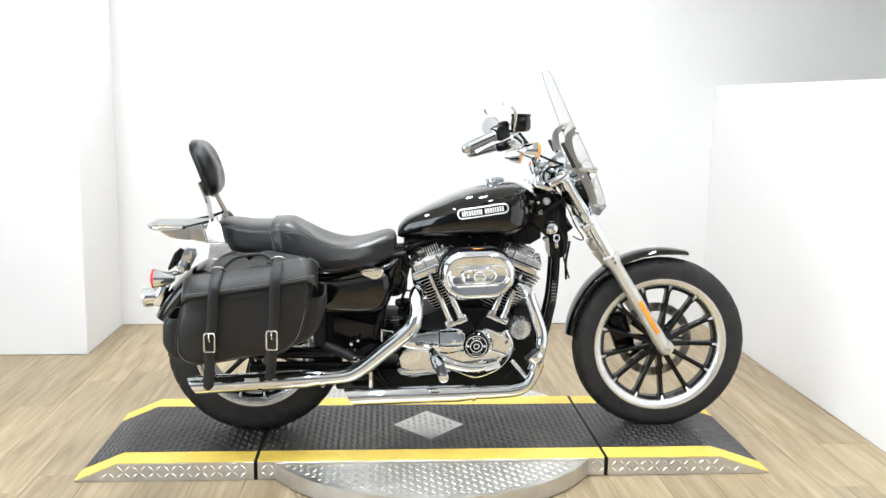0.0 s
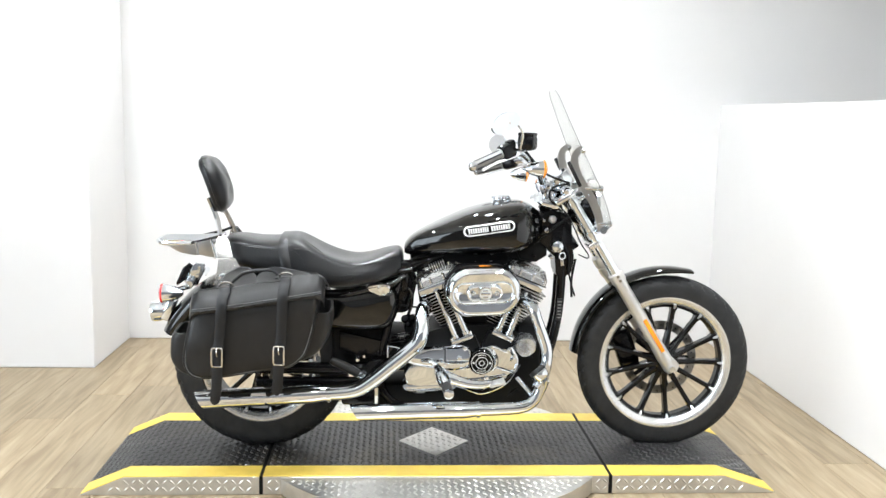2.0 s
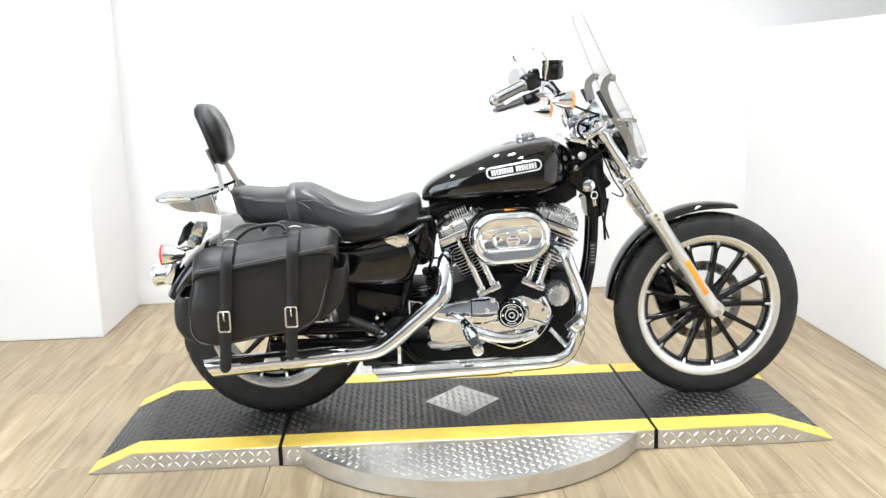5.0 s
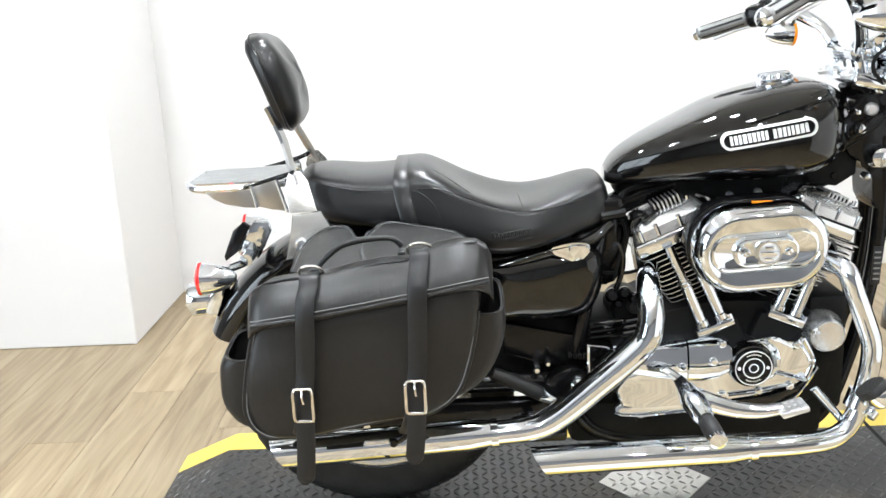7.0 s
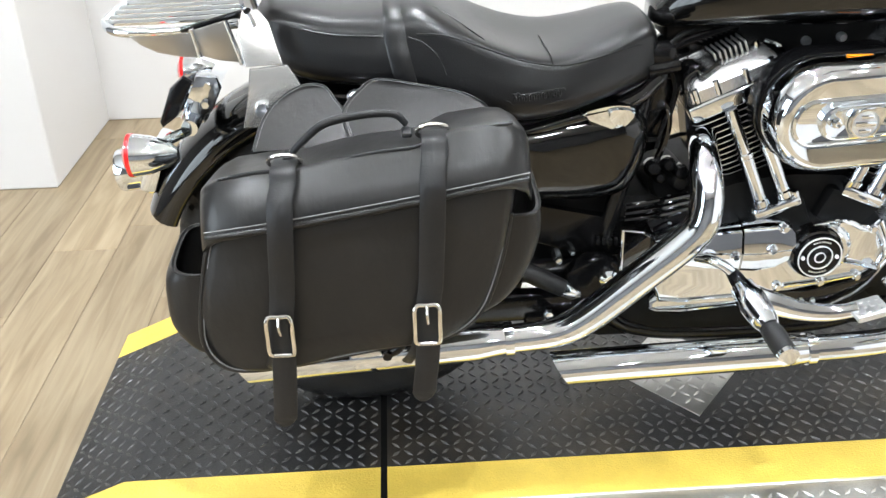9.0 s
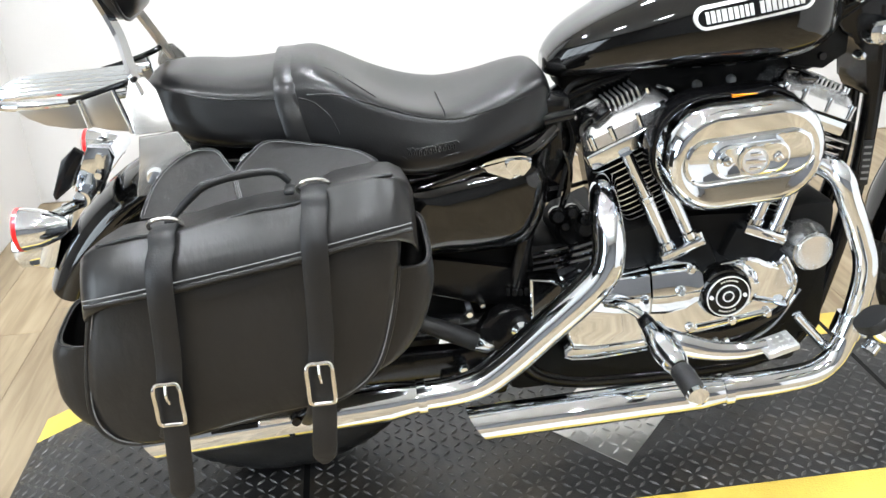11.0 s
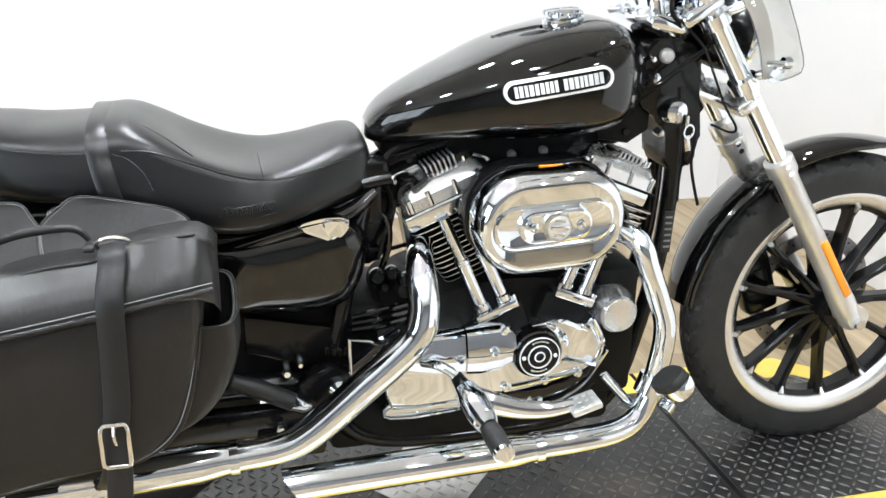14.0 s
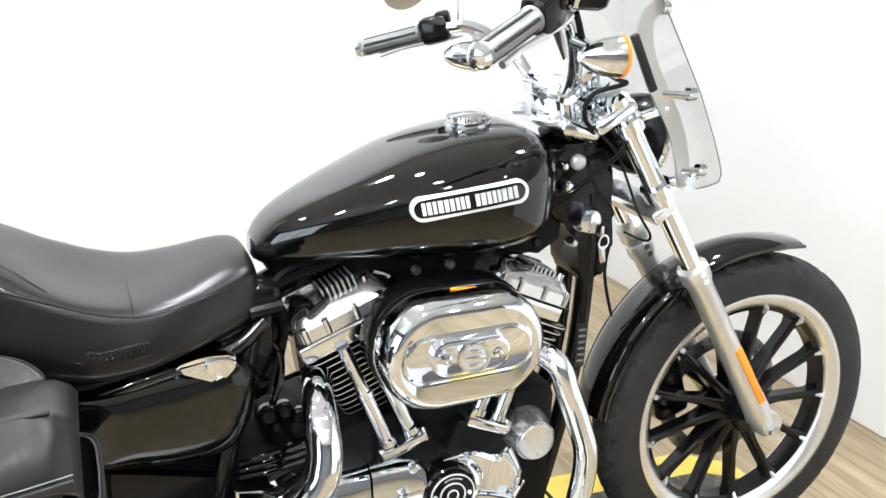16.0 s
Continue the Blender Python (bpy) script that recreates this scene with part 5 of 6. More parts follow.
# ridges of the cover's front end
for pts in ([(0.83, 0.484), (0.858, 0.481), (0.892, 0.465), (0.911, 0.482)], [(0.858, 0.407), (0.89, 0.398), (0.924, 0.385)], [(0.924, 0.386), (0.936, 0.43), (0.912, 0.482)], [(0.76, 0.36), (0.82, 0.366), (0.888, 0.376)]):
    bm = bmesh.new()
    tube(bm, [(x, -0.159, z) for x, z in pts], 0.0045, 10, 5)
    part("ridge", bm, M_CHROME, cc, "raised chrome ridge")
for x, z, y in ((0.742, 0.478, -0.163), (0.842, 0.48, -0.158), (0.748, 0.36, -0.158), (0.824, 0.366, -0.158), (0.889, 0.374, -0.158), (0.90, 0.468, -0.158), (0.722, 0.443, -0.174), (0.658, 0.434, -0.174)):
    bm = bmesh.new()
    lathe(bm, [(0, 0.009), (0.005, 0.009), (0.0055, 0.006), (0.0085, 0.005), (0.0095, -0.003)], (x, y, z), (0, -1, 0), 16)
    part("bolt", bm, M_CHROME, cc)
for x, z in ((0.795, 0.331), (0.815, 0.33)):
    bm = bmesh.new()
    lathe(bm, [(0, 0.006), (0.004, 0.006), (0.006, 0.003), (0.006, -0.003)], (x, -0.163, z), (0, -1, 0), 12)
    part("bolt", bm, M_CHROME, lowband)
bm = bmesh.new()
lathe(bm, [(0.0485, -0.02), (0.048, 0.0), (0.0455, 0.01), (0.0425, 0.0125), (0.041, 0.01)], (0.803, -0.165, 0.429), (0, -1, 0), 48)
part("timer_boss", bm, M_PAINT, cc, "gloss black ring boss")
bm = bmesh.new()
tube(bm, [(0.803 + 0.0525 * math.cos(radians(a)), -0.163, 0.429 + 0.0525 * math.sin(radians(a))) for a in range(-40, 71, 10)], [0.003, 0.006, 0.008, 0.0095, 0.01, 0.0105, 0.0105, 0.0105, 0.01, 0.0095, 0.008, 0.005], 10, 2)
part("timer_collar", bm, M_CHROME, cc, "chrome half collar")
bm = bmesh.new()
lathe(bm, [(0.0, 0.021), (0.012, 0.021), (0.038, 0.019), (0.0402, 0.016), (0.0412, 0.0)], (0.803, -0.165, 0.429), (0, -1, 0), 48)
tc = part("timer_cover", bm, M_BLACK, bike, "black round timer cover with silver rings")
for r0, r1 in ((0.0366, 0.0383), (0.0205, 0.0226), (0.008, 0.0102)):
    bm = bmesh.new()
    lathe(bm, [(r0, 0.0195), (r0, 0.0222), (r1, 0.0222), (r1, 0.0195)], (0.803, -0.165, 0.429), (0, -1, 0), 48)
    part("ring", bm, M_BADGE, tc, "thin silver ring")
for a in (0, 180):
    bm = bmesh.new()
    lathe(bm, [(0, 0.0225), (0.0035, 0.0225), (0.004, 0.019)], (0.803 + 0.0297 * math.cos(radians(a)), -0.165, 0.429 + 0.0297 * math.sin(radians(a))), (0, -1, 0), 12)
    part("rivet", bm, M_BADGE, tc)
# bars in place of the unreadable rim text
for a0 in (90, 270):
    for k in range(-3, 4):
        a = radians(a0 + k * 9)
        bm = bmesh.new()
        box(bm, (0.803 + 0.0297 * math.cos(a), -0.1852, 0.429 + 0.0297 * math.sin(a)), (0.0032, 0.0015, 0.0024), 0, Matrix.Rotation(-a + math.pi / 2, 3, "Y"))
        part("mark", bm, M_SATIN, tc)
# oil filter / regulator cap at the front of the case
OF = (0.967, -0.112, 0.481)
bm = bmesh.new()
lathe(bm, [(0.0, 0.0455), (0.0315, 0.0455), (0.0335, 0.0435), (0.0345, 0.04), (0.0425, 0.012), (0.044, 0.006), (0.044, -0.05)], OF, (0, -1, 0), 40)
of = part("oil_filter", bm, M_ALLOY, bike, "chrome oil filter canister")
bm = bmesh.new()
lathe(bm, [(0.0345, 0.039), (0.0362, 0.0385), (0.0368, 0.036), (0.0358, 0.034)], OF, (0, -1, 0), 40)
part("rim_ring", bm, M_CHROME, of, "raised chrome ring")
for q in (0.6, 2.7, 4.8):
    bm = bmesh.new()
    lathe(bm, [(0, 0.0475), (0.003, 0.0475), (0.004, 0.045)], (OF[0] + 0.026 * math.cos(q), OF[1], OF[2] + 0.026 * math.sin(q)), (0, -1, 0), 12)
    part("bolt", bm, M_CHROME, of)
# front of the engine, dark
bm = bmesh.new()
box(bm, (0.985, -0.02, 0.42), (0.09, 0.17, 0.27), 0.02)
part("front_engine_mount", bm, M_MATTE, bike, "black front engine mount")
bm = bmesh.new()
box(bm, (0.78, -0.02, 0.62), (0.1, 0.13, 0.2), 0.02)
part("carburettor", bm, M_MATTE, bike, "black carburettor between the cylinders")
# black gusset, head casting and wiring behind the rear cylinder
bm = bmesh.new()
plate(bm, smooth_outline([(0.455, 0.74), (0.5, 0.752), (0.555, 0.742), (0.568, 0.705), (0.56, 0.657), (0.553, 0.625), (0.538, 0.594), (0.51, 0.585), (0.465, 0.6)]), -0.062, -0.035, 0.006, 2)
gus = part("frame_gusset", bm, M_BLACK, bike, "black gusset behind the engine")
bm = bmesh.new()
plate(bm, smooth_outline([(0.568, 0.735), (0.59, 0.745), (0.635, 0.71), (0.64, 0.62), (0.615, 0.585), (0.59, 0.59), (0.577, 0.64), (0.57, 0.69)]), -0.085, -0.04, 0.008, 2)
part("head_casting", bm, M_BLACK, bike, "black rear side of the cylinder head")
pipe("cable", [(0.512, -0.078, 0.745), (0.522, -0.075, 0.7), (0.548, -0.07, 0.665), (0.551, -0.068, 0.62), (0.535, -0.07, 0.57)], 0.006, M_PAINT, "glossy black hose", gus, 10)
pipe("cable", [(0.545, -0.07, 0.74), (0.556, -0.072, 0.7), (0.548, -0.07, 0.66), (0.53, -0.08, 0.6)], 0.0035, M_MATTE, "black cable", gus, 8)
for x, z, r in ((0.527, 0.567, 0.013), (0.553, 0.572, 0.011), (0.576, 0.556, 0.012), (0.54, 0.548, 0.009)):
    bm = bmesh.new()
    lathe(bm, [(0, 0.02), (r * 0.75, 0.019), (r, 0.014), (r, 0.002), (r * 1.2, 0.0), (r * 1.2, -0.02)], (x, -0.085, z), (-0.15, -1, 0.25), 16)
    part("rubber_boot", bm, M_BLACK, gus, "black rubber boot")
# black top mount between the heads, under the tank
bm = bmesh.new()
plate(bm, smooth_outline([(0.672, 0.8), (0.69, 0.742), (0.74, 0.728), (0.8, 0.722), (0.86, 0.73), (0.895, 0.752), (0.905, 0.8), (0.8, 0.815)]), -0.03, 0.03, 0.008, 2)
mnt = part("top_engine_mount", bm, M_MATTE, bike, "black engine mount between the cylinder heads")
# added bright strip, in place of a gap that shows the white wall
bm = bmesh.new()
tube(bm, [(0.71, -0.04, 0.772), (0.735, -0.045, 0.762), (0.752, -0.045, 0.742)], 0.004, 8)
part("bracket", bm, M_CHROME, mnt, "thin bright strip in place of a pale gap")
for x, z in ((0.785, 0.765), (0.845, 0.77)):
    bm = bmesh.new()
    lathe(bm, [(0, 0.01), (0.006, 0.01), (0.008, 0.006), (0.008, -0.004)], (x, -0.032, z), (0, -1, 0), 12)
    part("bolt", bm, M_SATIN, mnt, "bright bolt head")
# starter behind the rear cylinder
bm = bmesh.new()
lathe(bm, [(0.0, 0.05), (0.03, 0.048), (0.037, 0.04), (0.039, -0.05)], (0.562, -0.03, 0.528), (0, -1, 0.1), 32)
stm = part("starter_motor", bm, M_MATTE, bike, "black starter motor")
bm = bmesh.new()
lathe(bm, [(0.0, 0.075), (0.011, 0.075), (0.014, 0.07), (0.014, 0.04)], (0.572, -0.03, 0.536), (0, -1, 0.1), 20)
part("terminal", bm, M_MATTE, stm, "dark terminal cap")
for a in (30, 150, 270):
    bm = bmesh.new()
    lathe(bm, [(0, 0.054), (0.004, 0.054), (0.005, 0.045)], (0.562 + 0.026 * math.cos(radians(a)), -0.03, 0.528 + 0.026 * math.sin(radians(a))), (0, -1, 0.1), 8)
    part("bolt", bm, M_SATIN, stm)
for k in range(3):
    pipe("hose", [(0.475, -0.12, 0.486 + 0.012 * k), (0.52, -0.125, 0.492 + 0.013 * k), (0.6, -0.105, 0.497 + 0.013 * k)], 0.0062, M_PAINT, "gloss black hose", seg=10)
pipe("cable", [(0.51, -0.09, 0.62), (0.54, -0.06, 0.61), (0.57, -0.03, 0.6), (0.62, 0.0, 0.6)], 0.004, M_MATTE, "black cable", seg=8)
bm = bmesh.new()
box(bm, (0.52, -0.07, 0.71), (0.036, 0.05, 0.085), 0.012)
box(bm, (0.525, -0.08, 0.765), (0.045, 0.045, 0.04), 0.012)
tube(bm, [(0.5, -0.1, 0.745), (0.55, -0.1, 0.752)], 0.011, 14, smooth=False)
part("coil_cover", bm, M_BLACK, bike, "black coil cover under the tank")
bm = bmesh.new()
box(bm, (0.775, 0.02, 0.79), (0.46, 0.09, 0.04), 0.012)
part("tank_tunnel", bm, M_MATTE, bike, "black underside bracket of the tank")
bm = bmesh.new()
plate(bm, [(0.93, 0.83), (1.05, 0.86), (1.05, 0.80), (1.01, 0.775), (0.95, 0.785)], -0.04, 0.04, 0.008)
part("tank_mount", bm, M_MATTE, bike, "black front tank mount")
bm = bmesh.new()
rod(bm, (1.0, -0.05, 0.80), (1.0, -0.036, 0.80), 0.007, 6)
part("bolt", bm, M_BLACK, bike)
pipe("oil_line", [(0.93, -0.185, 0.378), (0.96, -0.19, 0.343), (0.995, -0.195, 0.303)], 0.0088, M_CHROME, "chrome oil line")

# air cleaner
AC, ACT = (0.80, 0.693), 3.0     # middle and tilt of the air cleaner
bm = bmesh.new()
plate(bm, stadium(AC[0] - 0.003, AC[1] + 0.003, 0.136, 0.0925, 16, ACT), -0.172, -0.12, 0.006, 2)
ac = part("air_cleaner", bm, M_BLACK, bike, "black air cleaner backing plate")
bm = bmesh.new()
rings = []
for hw, hh, y in ((0.134, 0.090, -0.16), (0.134, 0.090, -0.2), (0.131, 0.087, -0.214), (0.124, 0.08, -0.226), (0.114, 0.07, -0.232), (0.110, 0.066, -0.2315), (0.106, 0.0405, -0.2285), (0.104, 0.0385, -0.2255)):
    rings.append([(x, y, z) for x, z in stadium(*AC, hw, hh, 16, ACT)])
loft(bm, rings)
part("cover", bm, M_CHROME, ac, "polished chrome oval cover", 40)
bm = bmesh.new()
rings = []
for hw, hh, y in ((0.104, 0.0385, -0.222), (0.104, 0.0385, -0.2295), (0.1, 0.0345, -0.2315), (0.096, 0.031, -0.229)):
    rings.append([(x, y, z) for x, z in stadium(AC[0], AC[1] + 0.002, hw, hh, 16, ACT)])
loft(bm, rings)
part("inset", bm, M_CHROME, ac, "polished oval inset")
bm = bmesh.new()
rings = []
for hw, hh, y in ((0.062, 0.027, -0.2285), (0.062, 0.027, -0.2345), (0.058, 0.0235, -0.2365), (0.054, 0.02, -0.234)):
    rings.append([(x, y, z) for x, z in stadium(AC[0] + 0.002, AC[1], hw, hh, 12, ACT)])
loft(bm, rings)
part("inner_oval", bm, M_CHROME, ac, "small raised chrome oval")
bm = bmesh.new()
lathe(bm, [(0.0, 0.007), (0.017, 0.006), (0.022, 0.003), (0.024, 0.0)], (AC[0] + 0.004, -0.235, AC[1]), (0, -1, 0), 32)
md = part("medallion", bm, M_SATIN, ac, "plain round chrome medallion")
bm = bmesh.new()
lathe(bm, [(0.0205, 0.002), (0.021, 0.0075), (0.0238, 0.0075), (0.0245, 0.0)], (AC[0] + 0.004, -0.235, AC[1]), (0, -1, 0), 32)
part("rim_ring", bm, M_CHROME, md, "raised chrome ring")
for cx, cz, w, h in ((0, 0, 0.034, 0.008), (0, 0.0115, 0.02, 0.006), (0, -0.0115, 0.02, 0.006)):
    bm = bmesh.new()
    box(bm, (AC[0] + 0.004 + cx, -0.242, AC[1] + cz), (w, 0.004, h), 0.0015)
    part("relief", bm, M_CHROME, md, "raised plain shape")
for x in (-0.038, 0.044):
    bm = bmesh.new()
    lathe(bm, [(0.0, 0.003), (0.004, 0.005), (0.007, 0.004), (0.008, 0.0)], (AC[0] + x, -0.235, AC[1]), (0, -1, 0), 16)
    part("screw", bm, M_CHROME, ac)
bm = bmesh.new()
box(bm, (AC[0] + 0.012, -0.1835, AC[1] + 0.0905), (0.056, 0.006, 0.0015), 0.0005, ry(-1))
part("sticker", bm, M_ORANGE, ac, "small orange sticker")

# ---- exhausts ----
def slash_muffler(pts, r, cut, label, name="muffler"):
    """A muffler with its open end cut on the slant, dark inside."""
    bm = bmesh.new()
    seg = 32
    a, b = Vector(pts[0]), Vector(pts[1])
    d = (b - a).normalized()
    up = Vector((0, 0, 1)) - d * d.z
    up.normalize()
    sd = d.cross(up)
    rings = []
    for c, rr, sl in ((a, r * 0.9, cut), (a, r, cut), (a + d * 0.08, r, 0), (b - d * 0.05, r, 0), (b, r * 0.8, 0)):
        rings.append([c + (up * math.cos(q) + sd * math.sin(q)) * rr - d * sl * math.cos(q) for q in (math.tau * k / seg for k in range(seg))])
    inner = [[c + (up * math.cos(q) + sd * math.sin(q)) * r * 0.88 - d * sl * math.cos(q) for q in (math.tau * k / seg for k in range(seg))] for c, sl in ((a + d * 0.12, 0), (a, cut))]
    loft(bm, inner + rings[:0] + [rings[0]] + rings[1:], caps=True)
    m = part(name, bm, M_CHROME, bike, label)
    bm = bmesh.new()
    tube(bm, [a + d * 0.1, a + d * 0.105], r * 0.86, 24, smooth=False)
    part("baffle", bm, M_CAVITY, m, "dark inside of the pipe")
    return m


slash_muffler([(-0.186, -0.25, 0.312), (0.255, -0.245, 0.334)], 0.0325, 0.016, "chrome slash-cut upper muffler")
um = bpy.data.objects["muffler"]
bm = bmesh.new()
box(bm, (-0.045, -0.2775, 0.3345), (0.075, 0.005, 0.009), 0.0015, ry(3))
part("label_strip", bm, M_MATTE, um, "dark label strip on the muffler")
bm = bmesh.new()
box(bm, (0.02, -0.2765, 0.339), (0.05, 0.005, 0.01), 0.002, ry(3))
part("trim_strip", bm, M_SATIN, um, "bright trim strip on the muffler")
bm = bmesh.new()
tube(bm, [(0.05, -0.27, 0.338), (0.068, -0.282, 0.348), (0.085, -0.28, 0.368), (0.09, -0.27, 0.395)], [0.008, 0.0085, 0.007, 0.007], 12)
rod(bm, (0.055, -0.275, 0.342), (0.055, -0.292, 0.342), 0.008, 8)
part("hanger", bm, M_BLACK, um, "black muffler hanger with bolt")
slash_muffler([(0.352, -0.232, 0.259), (0.79, -0.232, 0.272)], 0.0305, 0.018, "chrome slash-cut lower muffler")
bm = bmesh.new()
tube(bm, [(0.245, -0.245, 0.333), (0.33, -0.242, 0.339), (0.385, -0.238, 0.36), (0.47, -0.23, 0.425), (0.562, -0.222, 0.503), (0.582, -0.214, 0.548), (0.584, -0.192, 0.592), (0.59, -0.15, 0.618), (0.605, -0.1, 0.622)],
     [0.0245, 0.0255, 0.0275, 0.0285, 0.0285, 0.0275, 0.0265, 0.025, 0.023], 24)
rp = part("exhaust_pipe", bm, M_CHROME, bike, "chrome rear exhaust pipe with heat shield")
bm = bmesh.new()
tube(bm, [(0.78, -0.232, 0.272), (0.87, -0.23, 0.274), (0.945, -0.225, 0.279), (0.985, -0.218, 0.296), (1.008, -0.213, 0.33), (1.022, -0.21, 0.38), (1.033, -0.207, 0.44), (1.034, -0.202, 0.482), (1.022, -0.198, 0.522), (0.998, -0.192, 0.585), (0.978, -0.175, 0.635), (0.93, -0.1, 0.655)],
     [0.0235, 0.0235, 0.0225, 0.021, 0.0205, 0.0205, 0.0205, 0.0205, 0.0205, 0.0205, 0.0205, 0.02], 24)
fp = part("exhaust_pipe", bm, M_CHROME, bike, "chrome front exhaust pipe with heat shield")
for c, d, r in (((0.259, -0.2448, 0.334), (1, 0, 0.05), 0.0295), ((0.79, -0.232, 0.2725), (1, 0, 0.03), 0.0285)):
    bm = bmesh.new()
    d = Vector(d).normalized()
    rod(bm, Vector(c) - d * 0.007, Vector(c) + d * 0.007, r, 24)
    rod(bm, Vector(c) + Vector((0, 0.022, -r)), Vector(c) + Vector((0, 0.002, -r - 0.001)), 0.005, 10)
    part("clamp", bm, M_CHROME, fp if c[0] > 0.5 else rp, "chrome pipe clamp")
for c, d in (((0.96, -0.132, 0.652), (0.6, -1, 0)),):
    bm = bmesh.new()
    lathe(bm, [(0.026, -0.012), (0.034, -0.012), (0.034, 0.0), (0.026, 0.0)], c, d, 24)
    part("flange", bm, M_BLACK, fp, "black exhaust flange")

# ---- footpegs and brake pedal ----
bm = bmesh.new()
tube(bm, [(0.648, -0.245, 0.415), (0.656, -0.275, 0.403), (0.664, -0.31, 0.392), (0.667, -0.328, 0.388)], [0.02, 0.025, 0.022, 0.0165], 18)
fpeg = part("rider_footpeg", bm, M_CHROME, bike, "chrome rider footpeg with rubber sleeve")
bm = bmesh.new()
tube(bm, [(0.64, -0.215, 0.425), (0.644, -0.232, 0.42), (0.649, -0.247, 0.414)], [0.011, 0.0135, 0.0135], 16)
part("peg_joint", bm, M_BLACK, fpeg, "black peg joint")
bm = bmesh.new()
tube(bm, [(0.59, -0.175, 0.435), (0.61, -0.2, 0.442), (0.63, -0.215, 0.435), (0.642, -0.222, 0.422)], [0.008, 0.009, 0.009, 0.009], 12)
part("peg_link", bm, M_CHROME, fpeg, "bent chrome link")
bm = bmesh.new()
tube(bm, [(0.667, -0.332, 0.387), (0.669, -0.35, 0.384), (0.6715, -0.392, 0.379)], [0.016, 0.018, 0.0175], 18)
part("rubber_sleeve", bm, M_GRIP, fpeg, "black ribbed rubber")
bm = bmesh.new()
tube(bm, [(0.6715, -0.392, 0.379), (0.672, -0.4, 0.378), (0.672, -0.403, 0.378)], [0.0175, 0.017, 0.011], 18, smooth=False)
part("peg_end", bm, M_CHROME, fpeg, "chrome peg end")
bm = bmesh.new()
tube(bm, [(0.655, -0.255, 0.41), (0.685, -0.268, 0.398), (0.735, -0.276, 0.383), (0.785, -0.281, 0.378), (0.83, -0.285, 0.384)], [0.018, 0.02, 0.0175, 0.015, 0.012], 16, flat=0.85)
bp_ = part("brake_pedal", bm, M_CHROME, bike, "chrome brake pedal arm")
bm = bmesh.new()
box(bm, (0.848, -0.288, 0.386), (0.055, 0.05, 0.012), 0.004, ry(16))
part("pedal_pad", bm, M_SATIN, bp_, "studded metal pedal pad")
for i in range(4):
    for j in range(3):
        bm = bmesh.new()
        c = Vector((0.848, -0.288, 0.386)) + ry(16) @ Vector((-0.019 + 0.0125 * i, -0.015 + 0.015 * j, 0.0068))
        box(bm, c, (0.0065, 0.0075, 0.003), 0.0008, ry(16))
        part("stud", bm, M_SATIN, bp_)
# forward highway peg on the front pipe
bm = bmesh.new()
tube(bm, [(1.02, -0.205, 0.36), (1.015, -0.26, 0.38), (1.005, -0.33, 0.415)], 0.011, 14)
tube(bm, [(1.008, -0.213, 0.345), (1.02, -0.211, 0.38)], 0.0275, 20, smooth=False)
hp_ = part("highway_peg", bm, M_CHROME, bike, "chrome forward footpeg with black pad")
bm = bmesh.new()
nz = Vector((-0.62, 0.3, 0.72)).normalized()
nx = (Vector((0.25, -1, 0.1)) - nz * nz.dot(Vector((0.25, -1, 0.1)))).normalized()
rot = Matrix((nx, nz.cross(nx), nz)).transposed()
PC = Vector((0.99, -0.342, 0.43))
rings = []
for z, g in ((0.008, 0.85), (0.012, 0.98), (0.02, 1.0), (0.026, 0.94)):
    rings.append([PC + rot @ Vector((0.04 * g * math.copysign(abs(math.cos(q)) ** 0.75, math.cos(q)), 0.0275 * g * math.copysign(abs(math.sin(q)) ** 0.75, math.sin(q)), z)) for q in (math.tau * k / 28 for k in range(28))])
loft(bm, rings)
part("rubber_pad", bm, M_GRIP, hp_, "oval black rubber pad")
bm = bmesh.new()
rings = []
for z, g in ((-0.018, 0.65), (-0.012, 0.88), (-0.002, 1.0), (0.007, 1.04), (0.011, 1.02)):
    rings.append([PC + rot @ Vector((0.04 * g * math.copysign(abs(math.cos(q)) ** 0.75, math.cos(q)), 0.0275 * g * math.copysign(abs(math.sin(q)) ** 0.75, math.sin(q)), z)) for q in (math.tau * k / 28 for k in range(28))])
loft(bm, rings)
rod(bm, PC + rot @ Vector((-0.02, -0.02, -0.02)), PC + rot @ Vector((-0.02, -0.036, -0.022)), 0.012, 14)
part("peg_cradle", bm, M_CHROME, hp_, "chrome peg cradle")
# passenger peg, folded up
bm = bmesh.new()
tube(bm, [(0.262, -0.165, 0.432), (0.31, -0.165, 0.41), (0.362, -0.165, 0.381)], [0.013, 0.0165, 0.0155], 16)
pp = part("passenger_footpeg", bm, M_GRIP, bike, "folded black passenger footpeg")
bm = bmesh.new()
tube(bm, [(0.362, -0.165, 0.381), (0.38, -0.165, 0.37), (0.39, -0.16, 0.366)], [0.017, 0.014, 0.01], 14, smooth=False)
part("peg_hinge", bm, M_CHROME, pp, "chrome hinge")
for c, r in (((0.443, -0.16, 0.396), 0.017), ((0.356, -0.145, 0.431), 0.0095), ((0.38, -0.14, 0.443), 0.007), ((0.34, -0.16, 0.331), 0.011)):
    bm = bmesh.new()
    lathe(bm, [(0, 0.016), (r * 0.6, 0.016), (r, 0.01), (r, -0.02)], c, (0, -1, 0), 18 if r > 0.012 else 6)
    part("pivot_bolt", bm, M_CHROME, bike, "chrome pivot bolt")
bm = bmesh.new()
